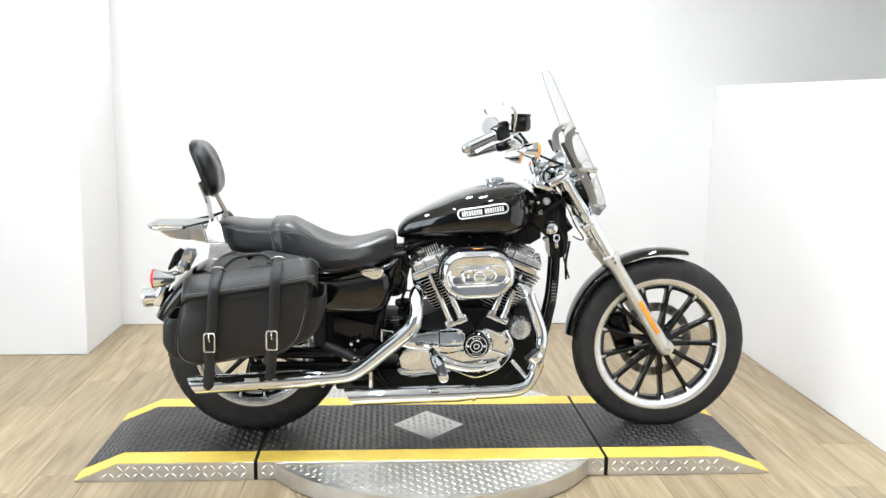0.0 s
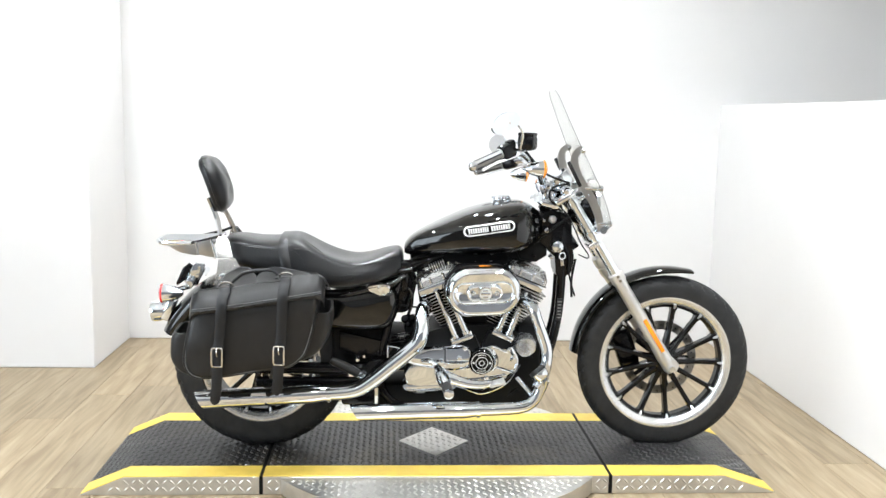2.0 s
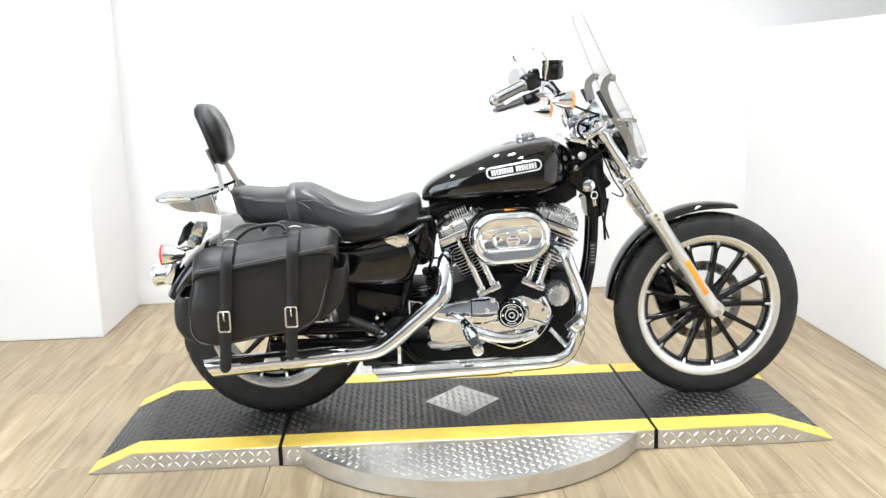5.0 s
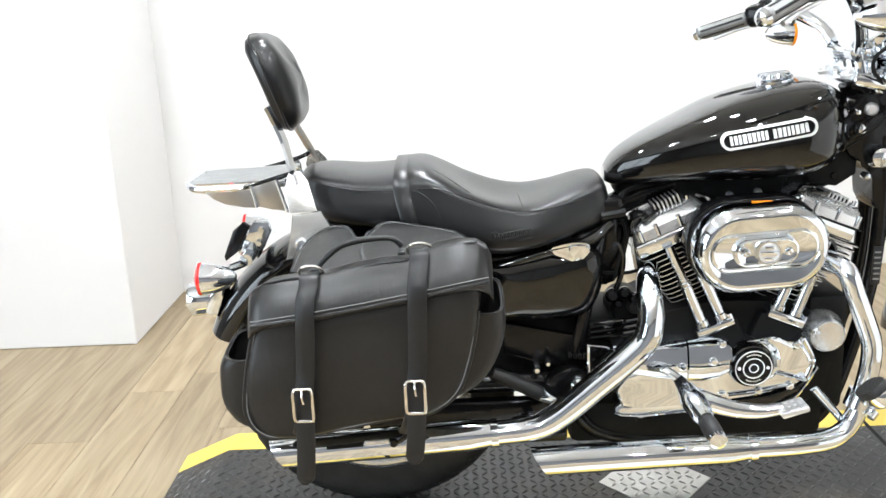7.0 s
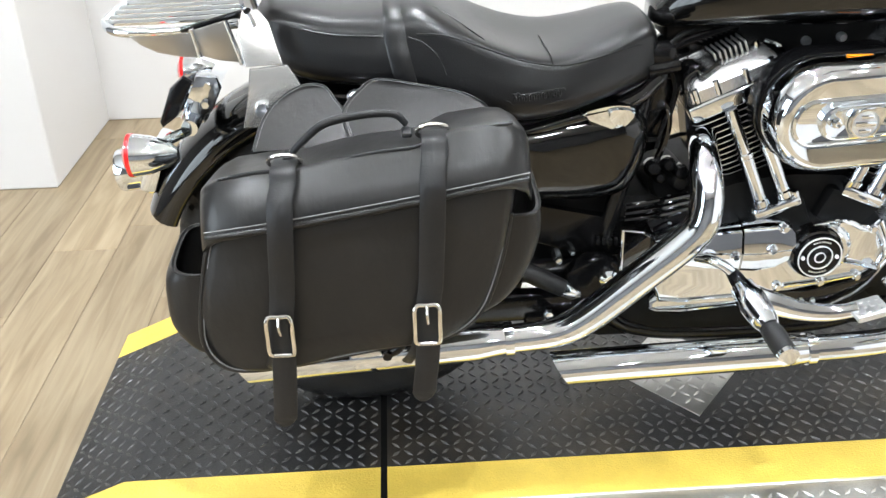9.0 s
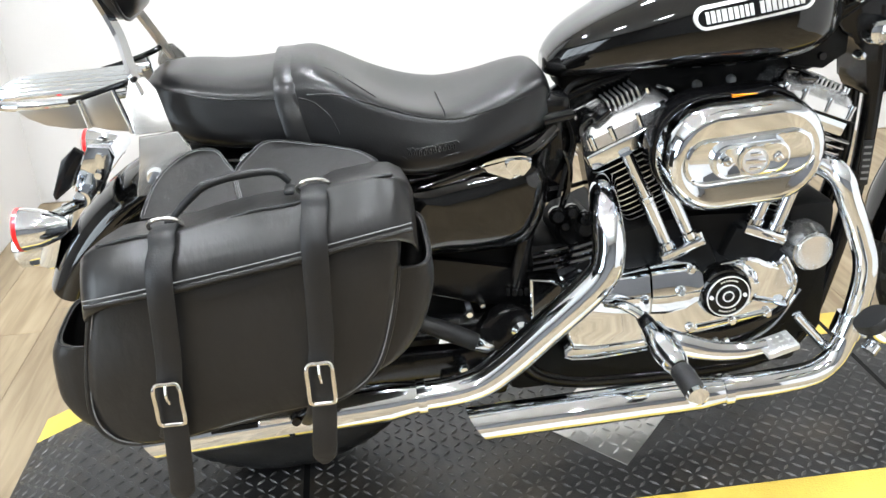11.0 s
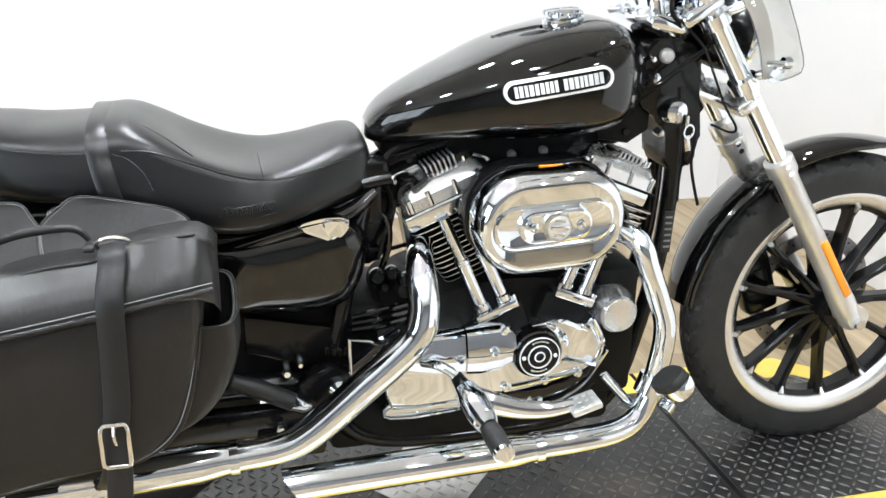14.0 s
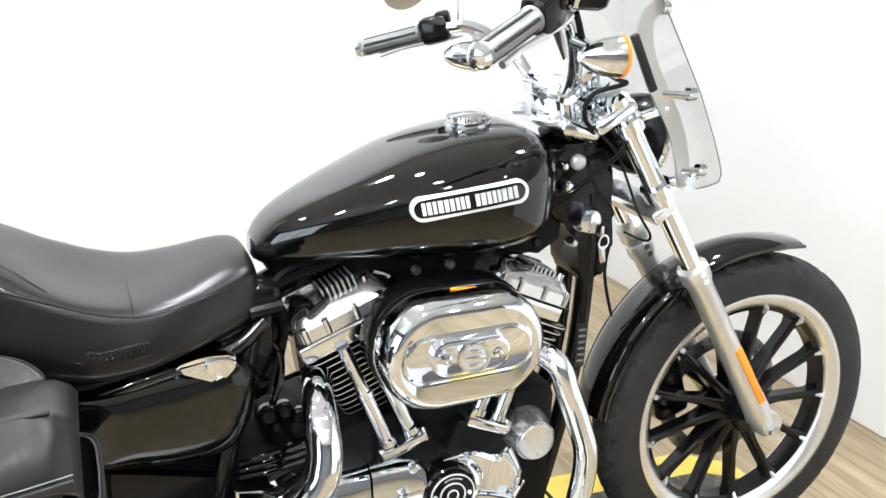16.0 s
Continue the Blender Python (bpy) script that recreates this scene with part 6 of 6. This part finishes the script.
plate(bm, smooth_outline([(0.375, 0.40), (0.43, 0.43), (0.475, 0.4), (0.455, 0.345), (0.41, 0.32), (0.385, 0.34)]), -0.15, -0.12, 0.006)
part("pivot_plate", bm, M_BLACK, bike, "black swing arm pivot plate")
bm = bmesh.new()
box(bm, (0.2, -0.13, 0.33), (0.42, 0.03, 0.06), 0.01)
box(bm, (0.36, -0.14, 0.29), (0.12, 0.03, 0.06), 0.01)
part("muffler_bracket", bm, M_BLACK, bike, "black muffler bracket")

# ---- rear fender, lamps, rack and backrest ----
bm = bmesh.new()
rings = []
for k in range(41):
    a = radians(38 + (161 - 38) * k / 40)
    R = 0.368 + 0.012 * max(0, (k - 26) / 14) ** 1.5
    wd = 0.098 * (1.0 - 0.12 * max(0, (k - 32) / 8) ** 2)
    ring = []
    for i in range(15):
        b = radians(-104 + 208 * i / 14)
        rr = R - 0.046 * (1 - math.cos(b))
        ring.append((RX + math.cos(a) * rr, wd * math.sin(b), RZ + math.sin(a) * rr))
    for i in range(14, -1, -1):
        b = radians(-104 + 208 * i / 14)
        rr = R - 0.004 - 0.046 * (1 - math.cos(b))
        ring.append((RX + math.cos(a) * rr, (wd - 0.004) * math.sin(b), RZ + math.sin(a) * rr))
    rings.append(ring)
loft(bm, rings)
rf = part("rear_fender", bm, M_PAINT, bike, "gloss black rear fender", 50)
bm = bmesh.new()
lathe(bm, [(0.0, -0.03), (0.03, -0.03), (0.036, -0.02), (0.038, 0.03), (0.036, 0.035), (0.0, 0.033)], (-0.37, 0.0, 0.572), (-1, 0, -0.1), 32)
part("tail_lamp", bm, M_CHROME, rf, "chrome tail lamp housing")
bm = bmesh.new()
box(bm, (-0.335, 0, 0.585), (0.03, 0.11, 0.085), 0.008, ry(-22))
part("plate_bracket", bm, M_CHROME, rf, "chrome bracket behind the lamp")
bm = bmesh.new()
tube(bm, [(-0.235, -0.16, 0.70), (-0.235, 0.16, 0.70)], 0.013, 16, smooth=False)
box(bm, (-0.238, -0.08, 0.712), (0.05, 0.04, 0.05), 0.01, ry(-20))
part("signal_bar", bm, M_CHROME, bike, "chrome bar carrying the rear indicators")
bm = bmesh.new()
plate(bm, [(-0.264, 0.754), (-0.242, 0.772), (-0.228, 0.762), (-0.258, 0.709), (-0.285, 0.69), (-0.288, 0.7)], -0.128, -0.108, 0.005)
part("lamp_bracket", bm, M_BLACK, bike, "black bracket above the indicator")
bm = bmesh.new()
plate(bm, [(-0.222, 0.772), (-0.19, 0.768), (-0.186, 0.748), (-0.205, 0.712), (-0.24, 0.69), (-0.256, 0.702), (-0.236, 0.742)], -0.122, -0.1, 0.004, 2)
part("fender_bracket", bm, M_CHROME, rf, "chrome bracket on the fender side")
for x, z in ((-0.205, 0.756), (-0.212, 0.726), (-0.236, 0.708)):
    bm = bmesh.new()
    rod(bm, (x, -0.13, z), (x, -0.118, z), 0.006, 6)
    part("bolt", bm, M_CHROME, rf)
for s in (-1, 1):
    y = s * 0.165
    bm = bmesh.new()
    plate(bm, [(-0.13, 0.793), (-0.072, 0.797), (-0.056, 0.766), (-0.09, 0.726), (-0.115, 0.7), (-0.15, 0.7), (-0.138, 0.745)], y - 0.004, y + 0.004, 0.002)
    sp = part("side_plate", bm, M_BRACKET, bike, "chrome backrest side plate")
    bm = bmesh.new()
    plate(bm, [(-0.135, 0.875), (-0.112, 0.875), (-0.097, 0.856), (-0.079, 0.798), (-0.135, 0.796), (-0.146, 0.84)], y - 0.0035, y + 0.0035, 0.002)
    for v in bm.verts:
        v.co.y -= s * 0.4 * max(0.0, v.co.z - 0.797)
    part("upright", bm, M_BRACKET, sp, "chrome backrest upright plate")
    bm = bmesh.new()
    lathe(bm, [(0, 0.012), (0.012, 0.011), (0.015, 0.004), (0.015, -0.004)], (-0.115, y + s * 0.004, 0.73), (0, s, 0), 16)
    part("mount_bolt", bm, M_CHROME, sp)
    # the far bar is chrome too; its dark reflection is put into a darker metal
    bm = bmesh.new()
    tube(bm, [(-0.118, s * 0.143, 0.85), (-0.13, s * 0.128, 0.88), (-0.145, s * 0.095, 0.925), (-0.16, s * 0.08, 0.96), (-0.178, s * 0.075, 1.0)], 0.0085, 4, 5)
    part("upright_bar", bm, M_CHROME if s < 0 else M_STAINLESS, sp, "square chrome bar behind the pad")
# pad: an upright oval cushion leaning back
bm = bmesh.new()
PCt = Vector((-0.158, 0, 1.05))
pd, pn = Vector((-0.33, 0, 0.944)), Vector((0.944, 0, 0.33))
rings = []
for o, g in ((-0.03, 0.55), (-0.027, 0.82), (-0.018, 0.97), (-0.004, 1.0), (0.012, 0.97), (0.026, 0.86), (0.034, 0.66), (0.037, 0.35)):
    ring = []
    for k in range(32):
        q = math.tau * k / 32
        cx, cy = math.cos(q), math.sin(q)
        ring.append(PCt + pn * (o - 0.01 * cy * cy) + Vector((0, 1, 0)) * (0.106 * g * math.copysign(abs(cx) ** 0.58, cx)) + pd * (0.104 * g * math.copysign(abs(cy) ** 0.62, cy)))
    rings.append(ring)
loft(bm, rings)
pdob = part("backrest_pad", bm, M_LEATHER, bike, "black vinyl backrest pad", 60)
bm = bmesh.new()
pts = [PCt + pn * (-0.006 - 0.01 * math.sin(q) ** 2) + Vector((0, 0.107 * math.copysign(abs(math.cos(q)) ** 0.58, math.cos(q)), 0)) + pd * (0.105 * math.copysign(abs(math.sin(q)) ** 0.62, math.sin(q))) for q in (math.tau * k / 40 for k in range(41))]
tube(bm, pts, 0.003, 8, 2)
part("piping", bm, M_LEATHER, pdob, "piped edge")
# luggage rack
bm = bmesh.new()
tube(bm, [(-0.15, -0.1, 0.846), (-0.25, -0.105, 0.839), (-0.33, -0.1, 0.839), (-0.362, -0.06, 0.842), (-0.366, 0.0, 0.843), (-0.362, 0.06, 0.842), (-0.33, 0.1, 0.839), (-0.25, 0.105, 0.839), (-0.15, 0.1, 0.846)], 0.0075, 14)
rk = part("luggage_rack", bm, M_CHROME, bike, "chrome luggage rack")
for y in (-0.065, -0.033, 0.0, 0.033, 0.065):
    bm = bmesh.new()
    tube(bm, [(-0.15, y, 0.849), (-0.25, y, 0.846), (-0.36, y, 0.845)], 0.005, 10)
    part("rack_rail", bm, M_CHROME, rk, "chrome rack rail")
for s in (-1, 1):
    bm = bmesh.new()
    plate(bm, [(-0.316, 0.834), (-0.222, 0.838), (-0.214, 0.798), (-0.24, 0.8), (-0.276, 0.807), (-0.3, 0.82)], s * 0.108 - 0.003, s * 0.108 + 0.003, 0.0015)
    part("rack_side", bm, M_STAINLESS, rk, "folded metal rack side")
    # duller metal puts the dark reflection of the chrome web into its colour
    bm = bmesh.new()
    plate(bm, [(-0.214, 0.845), (-0.164, 0.858), (-0.146, 0.793), (-0.178, 0.797), (-0.206, 0.806)], s * 0.128 - 0.003, s * 0.128 + 0.003, 0.0015)
    part("rack_web", bm, M_STAINLESS, rk, "chrome web under the rack, toned down for its dark reflection")
    for qa, qb in (((-0.215, 0.848), (-0.207, 0.804)), ((-0.163, 0.86), (-0.145, 0.791))):
        bm = bmesh.new()
        rod(bm, (qa[0], s * 0.133, qa[1]), (qb[0], s * 0.133, qb[1]), 0.0038, 10)
        part("web_edge", bm, M_CHROME, rk, "chrome edge rod")
    bm = bmesh.new()
    tube(bm, [(-0.235, s * 0.112, 0.842), (-0.2, s * 0.112, 0.85), (-0.15, s * 0.118, 0.864), (-0.125, s * 0.14, 0.874)], 0.005, 10)
    part("rack_stay", bm, M_BLACK, rk, "dark rack stay")

# ---- saddlebag ----
BAG_X = 0.009
bag = thing("saddlebag", (0.04, -0.33, 0.43), "black leather saddlebag with flap and two buckled straps hung beside the rear wheel", "saddlebag")
tagged(bag, "black leather saddlebag with two buckled straps, hung beside wheel")


def bag_ring(y, g, low=0.0):
    base = [(-0.176, 0.66), (-0.197, 0.575), (-0.206, 0.505), (-0.192, 0.465), (-0.155, 0.447), (-0.08, 0.452), (0.0, 0.466), (0.08, 0.479), (0.136, 0.486), (0.187, 0.526), (0.214, 0.6), (0.228, 0.68), (0.23, 0.735), (0.19, 0.752), (0.02, 0.725), (-0.12, 0.7), (-0.158, 0.69)]
    cx, cz = 0.03, 0.59
    return [(cx + (x - cx) * g, y, cz + (z - cz) * g - (low if z > 0.68 else 0)) for x, z in smooth_outline(base, 3)]


bm = bmesh.new()
loft(bm, [bag_ring(-0.215, 0.92, 0.05), bag_ring(-0.23, 0.96, 0.045), bag_ring(-0.3, 0.99, 0.02), bag_ring(-0.42, 0.995), bag_ring(-0.452, 0.985), bag_ring(-0.466, 0.955), bag_ring(-0.472, 0.9), bag_ring(-0.478, 0.6)])
for v in bm.verts:
    if v.co.y < -0.4:
        v.co.y += 0.0035 * math.sin(v.co.x * 31 + v.co.z * 17) + 0.0025 * math.sin(v.co.x * 13 - v.co.z * 43)
body = part("bag_body", bm, M_BAG, bag, "black leather bag body", 50)
bm = bmesh.new()
r = bag_ring(-0.463, 0.972)
tube(bm, [Vector(p) for p in r[:34]], 0.0035, 8, 2)
part("piping", bm, M_BAG, body, "piped leather edge")
bm = bmesh.new()
r = bag_ring(-0.4675, 0.95)
tube(bm, [Vector(p) for p in r[:34]], 0.0009, 6, 2)
part("stitching", bm, M_STITCH, body, "line of grey stitching")


# flap: over the top and down the front
def flap_row(x):
    """Profile of the flap across the bag at x: back of the top to the lower edge in front."""
    t = (x + 0.178) / (0.255 + 0.178)
    top = 0.739 + 0.066 * t - 0.013 * math.sin(math.pi * min(1, max(0, t)) ** 0.7)
    low = 0.669 + 0.066 * t - 0.005 * math.sin(math.pi * min(1, max(0, t)) ** 0.8)
    return [(-0.255, top - 0.05), (-0.29, top - 0.032), (-0.35, top - 0.016), (-0.42, top - 0.003), (-0.446, top + 0.001), (-0.455, top - 0.006), (-0.476, low + 0.036), (-0.488, low + 0.008), (-0.488, low)]


bm = bmesh.new()
rows = []
xs = [-0.178, -0.168, -0.15, -0.1, -0.05, 0.0, 0.05, 0.1, 0.15, 0.2, 0.225, 0.242, 0.25]
for i, x in enumerate(xs):
    prof = spline(flap_row(x), 3)
    e = {0: 0.022, 1: 0.007, len(xs) - 1: 0.04, len(xs) - 2: 0.018, len(xs) - 3: 0.005}.get(i, 0.0)
    sag = 0.004 * math.sin(x * 47) + 0.003 * math.sin(x * 91 + 1)
    rows.append([Vector((x, p[0] + e * 0.8, p[1] - e + sag * (0.3 if p[0] < -0.46 else 1))) for p in prof])
n = len(rows[0])
outer = [[bm.verts.new(v) for v in r] for r in rows]
innr = [[bm.verts.new(v + Vector((0, 0.007, -0.006))) for v in r] for r in rows]
for a, b in zip(outer, outer[1:]):
    for i in range(n - 1):
        bm.faces.new((a[i], a[i + 1], b[i + 1], b[i]))
for a, b in zip(innr, innr[1:]):
    for i in range(n - 1):
        bm.faces.new((a[i], b[i], b[i + 1], a[i + 1]))
for k in (0, -1):
    for i in range(n - 1):
        bm.faces.new((outer[k][i], innr[k][i], innr[k][i + 1], outer[k][i + 1]))
for i in range(len(rows) - 1):
    for k in (0, n - 1):
        bm.faces.new((outer[i][k], outer[i + 1][k], innr[i + 1][k], innr[i][k]))
fl = part("flap", bm, M_FLAP, bag, "black leather flap with stitched edge", 60)
bm = bmesh.new()
tube(bm, [(x, flap_row(x)[4][0] - 0.002, flap_row(x)[4][1] - 0.001 + 0.003 * math.sin(x * 47)) for x in xs[2:-2]], 0.0024, 8, 4)
part("crease_seam", bm, M_STRAP, fl, "folded seam along the top edge")
for off, m, rr in ((0.004, M_BAG, 0.0034), (0.013, M_STITCH, 0.0009)):
    bm = bmesh.new()
    tube(bm, [(x, flap_row(x)[-1][0] - 0.002 - (0.0015 if off > 0.01 else 0), flap_row(x)[-1][1] + off) for x in xs[1:-1]], rr, 8, 4)
    part("edge_piping" if m is M_BAG else "stitching", bm, m, fl)
# open pouches at both ends
def pouch(rows, sg, y0, y1, lab):
    """A leather pouch: rows of (z, x where it meets the bag, x of its outer face); its mouth is open and slants down outwards."""
    bm = bmesh.new()
    n = 16
    rings, inner = [], []
    for z, xa, xb in spline(rows, 4):
        out, inn = [], []
        for k in range(n + 1):
            q = math.pi * k / n
            yy = (y0 + y1) / 2 + (y1 - y0) / 2 * math.copysign(abs(math.cos(q)) ** 0.5, math.cos(q))
            f = abs(math.sin(q)) ** 0.42
            tilt = 0.08 * (yy - y0) * max(0.0, (z - rows[-3][0]) / (rows[-1][0] - rows[-3][0]))
            out.append((xa + (xb - xa) * f, yy, z + tilt))
            g = 1 - 0.005 / max(0.006, abs(y1 - y0) / 2)
            inn.append((xa + (xb - xa - sg * 0.005) * f, (y0 + y1) / 2 + (yy - (y0 + y1) / 2) * g, z + tilt))
        rings.append(out)
        inner.append(inn)
    loft(bm, rings + inner[::-1], closed=False)
    pk = part("end_pouch", bm, M_BAG, bag, lab, 50)
    bm = bmesh.new()
    tube(bm, [Vector(p) for p in rings[-1]], 0.002, 8, 2)
    part("pouch_rim", bm, M_BAG, pk, "rolled rim of the pouch")
    return pk


pouch([(0.495, 0.13, 0.16), (0.512, 0.16, 0.206), (0.535, 0.18, 0.236), (0.575, 0.2, 0.26), (0.625, 0.218, 0.273), (0.662, 0.224, 0.27)], 1, -0.44, -0.27, "open leather pouch at the front end")
pouch([(0.45, -0.15, -0.205), (0.465, -0.17, -0.235), (0.5, -0.18, -0.256), (0.545, -0.178, -0.257), (0.572, -0.176, -0.253), (0.588, -0.174, -0.242)], -1, -0.43, -0.29, "open leather pouch at the rear end")
# yoke leather sloping from under the seat to the bag
for pts in ([(-0.128, -0.30, 0.712), (-0.12, -0.235, 0.732), (-0.1, -0.195, 0.75), (-0.065, -0.168, 0.764), (-0.03, -0.166, 0.762), (-0.012, -0.19, 0.748), (0.004, -0.225, 0.737), (0.02, -0.31, 0.722)],
            [(0.012, -0.31, 0.722), (-0.002, -0.225, 0.738), (0.02, -0.185, 0.756), (0.05, -0.162, 0.768), (0.12, -0.175, 0.76), (0.185, -0.2, 0.752), (0.215, -0.25, 0.745), (0.2, -0.31, 0.745)]):
    bm = bmesh.new()
    edge = [Vector(p) for p in spline(pts, 4)]
    loft(bm, [edge, [p + Vector((0, 0.006, -0.007)) for p in edge]])
    yk = part("yoke", bm, M_FLAP, bag, "flat leather yoke panel under the seat")
    mid = sum(edge, Vector()) / len(edge)
    for g, rr, mt, nm in ((0.99, 0.0014, M_STRAP, "edge_piping"), (0.93, 0.0005, M_STITCH, "stitching")):
        bm = bmesh.new()
        tube(bm, [mid + (p - mid) * g + Vector((0, -0.0012, 0.0015)) for p in edge], rr, 6, 1)
        part(nm, bm, mt, yk)
bm = bmesh.new()
lathe(bm, [(0, 0.009), (0.008, 0.008), (0.013, 0.004), (0.015, 0.0), (0.015, -0.02)], (0.027, -0.165, 0.743), (0, -0.5, 0.87), 24)
part("dome_nut", bm, M_CHROME, bike, "chrome dome nut under the seat")
bm = bmesh.new()
tube(bm, [(-0.066, -0.4, 0.738), (-0.056, -0.4, 0.752), (-0.037, -0.398, 0.77), (-0.015, -0.395, 0.785), (0.02, -0.393, 0.793), (0.06, -0.39, 0.795), (0.08, -0.39, 0.791), (0.092, -0.39, 0.778)], [0.0045, 0.005, 0.0055, 0.006, 0.006, 0.0055, 0.005, 0.0045], 12)
part("carry_handle", bm, M_STRAP, bag, "braided leather carry handle")
for x in (-0.064, 0.092):
    bm = bmesh.new()
    box(bm, (x, -0.4, flap_row(x)[3][1] + 0.004), (0.014, 0.03, 0.007), 0.003)
    part("handle_tab", bm, M_STRAP, bag, "leather handle tab")
# straps with buckles
for x, zb, ztail, lean in ((-0.066, 0.53, 0.37, -0.021), (0.125, 0.537, 0.402, -0.017)):
    t = (x + 0.178) / 0.433
    fr = flap_row(x)
    path = [(x, -0.40, fr[3][1] - 0.002), (x, -0.43, fr[3][1] + 0.006), (x, -0.46, fr[4][1] + 0.004), (x, -0.471, fr[5][1] - 0.002), (x + lean * 0.2, -0.489, fr[6][1]), (x + lean * 0.3, -0.499, fr[8][1]), (x + lean * 0.6, -0.494, 0.60), (x + lean * 0.8, -0.494, zb + 0.035), (x + lean, -0.496, zb), (x + lean, -0.497, zb - 0.04), (x + lean * 1.3, -0.494, ztail + 0.04), (x + lean * 1.55, -0.488, ztail)]
    sm = spline(path, 5)
    bm = bmesh.new()
    rings = []
    for i, p in enumerate(sm):
        a, b = sm[max(0, i - 1)], sm[min(len(sm) - 1, i + 1)]
        d = Vector(b - a).normalized()
        nr = Vector((0, d.z, -d.y))
        hw = 0.0165 if i < len(sm) - 2 else (0.013 if i == len(sm) - 2 else 0.006)
        c = Vector(p)
        rings.append([c + Vector((-hw, 0, 0)), c + Vector((-hw + 0.002, 0, 0)) + nr * 0.0022, c + Vector((hw - 0.002, 0, 0)) + nr * 0.0022, c + Vector((hw, 0, 0)), c + Vector((hw - 0.002, 0, 0)) - nr * 0.0022, c + Vector((-hw + 0.002, 0, 0)) - nr * 0.0022])
    loft(bm, rings)
    st = part("strap", bm, M_STRAP, bag, "flat black leather strap", 50)
    bc = Vector((x + lean, -0.502, zb))
    bm = bmesh.new()
    hw, hh = 0.0165, 0.03
    corners = [(-hw, -hh), (hw, -hh), (hw, hh), (-hw, hh)]
    loop = []
    for k in range(4):
        a, b = corners[k], corners[(k + 1) % 4]
        for f in (0.12, 0.5, 0.88):
            loop.append(bc + Vector((a[0] + (b[0] - a[0]) * f, -0.003 if k in (1, 3) else 0, a[1] + (b[1] - a[1]) * f)))
    tube(bm, loop + [loop[0]], 0.003, 10, 3)
    part("buckle", bm, M_NICKEL, st, "nickel roller buckle")
    bm = bmesh.new()
    tube(bm, [bc + Vector((0, -0.003, hh)), bc + Vector((0, -0.009, hh * 0.6)), bc + Vector((0.001, -0.004, hh * 0.15))], 0.0022, 8)
    part("buckle_prong", bm, M_NICKEL, st, "buckle prong")
    bm = bmesh.new()
    rr = 0.021
    loop = [Vector((x + rr * math.cos(q), -0.43 - 0.012 * math.sin(q), fr[3][1] + 0.008 + 0.014 * math.sin(q))) for q in (math.tau * k / 20 for k in range(21))]
    tube(bm, loop, 0.0028, 8, 2)
    part("d_ring", bm, M_NICKEL, st, "nickel D-ring")
    bm = bmesh.new()
    tube(bm, [(x + lean - 0.03, -0.46, 0.45), (x + lean - 0.02, -0.48, zb - 0.06), (x + lean - 0.012, -0.488, zb - 0.03)], 0.0075, 8, flat=0.35)
    part("strap_keeper", bm, M_STRAP, st, "narrow under-strap")

for o in bag.children:
    o.location.x += BAG_X
# ---- floor planks ----
PW, PL = 0.18, 1.22
bm = bmesh.new()
box(bm, (0, 0, -0.004), (PW - 0.0012, PL - 0.0012, 0.008), 0.0007, seg=1)
plank_mesh = finish(bm, "plank", M_PLANK)
random.seed(11)
x = -3.15
while x < 4.45:
    y = 2.4 - random.random() * PL
    while y > -6.4:
        o = new("plank", plank_mesh)
        o.location = (x, y, 0)
        o.parent = floor
        y -= PL
    x += PW
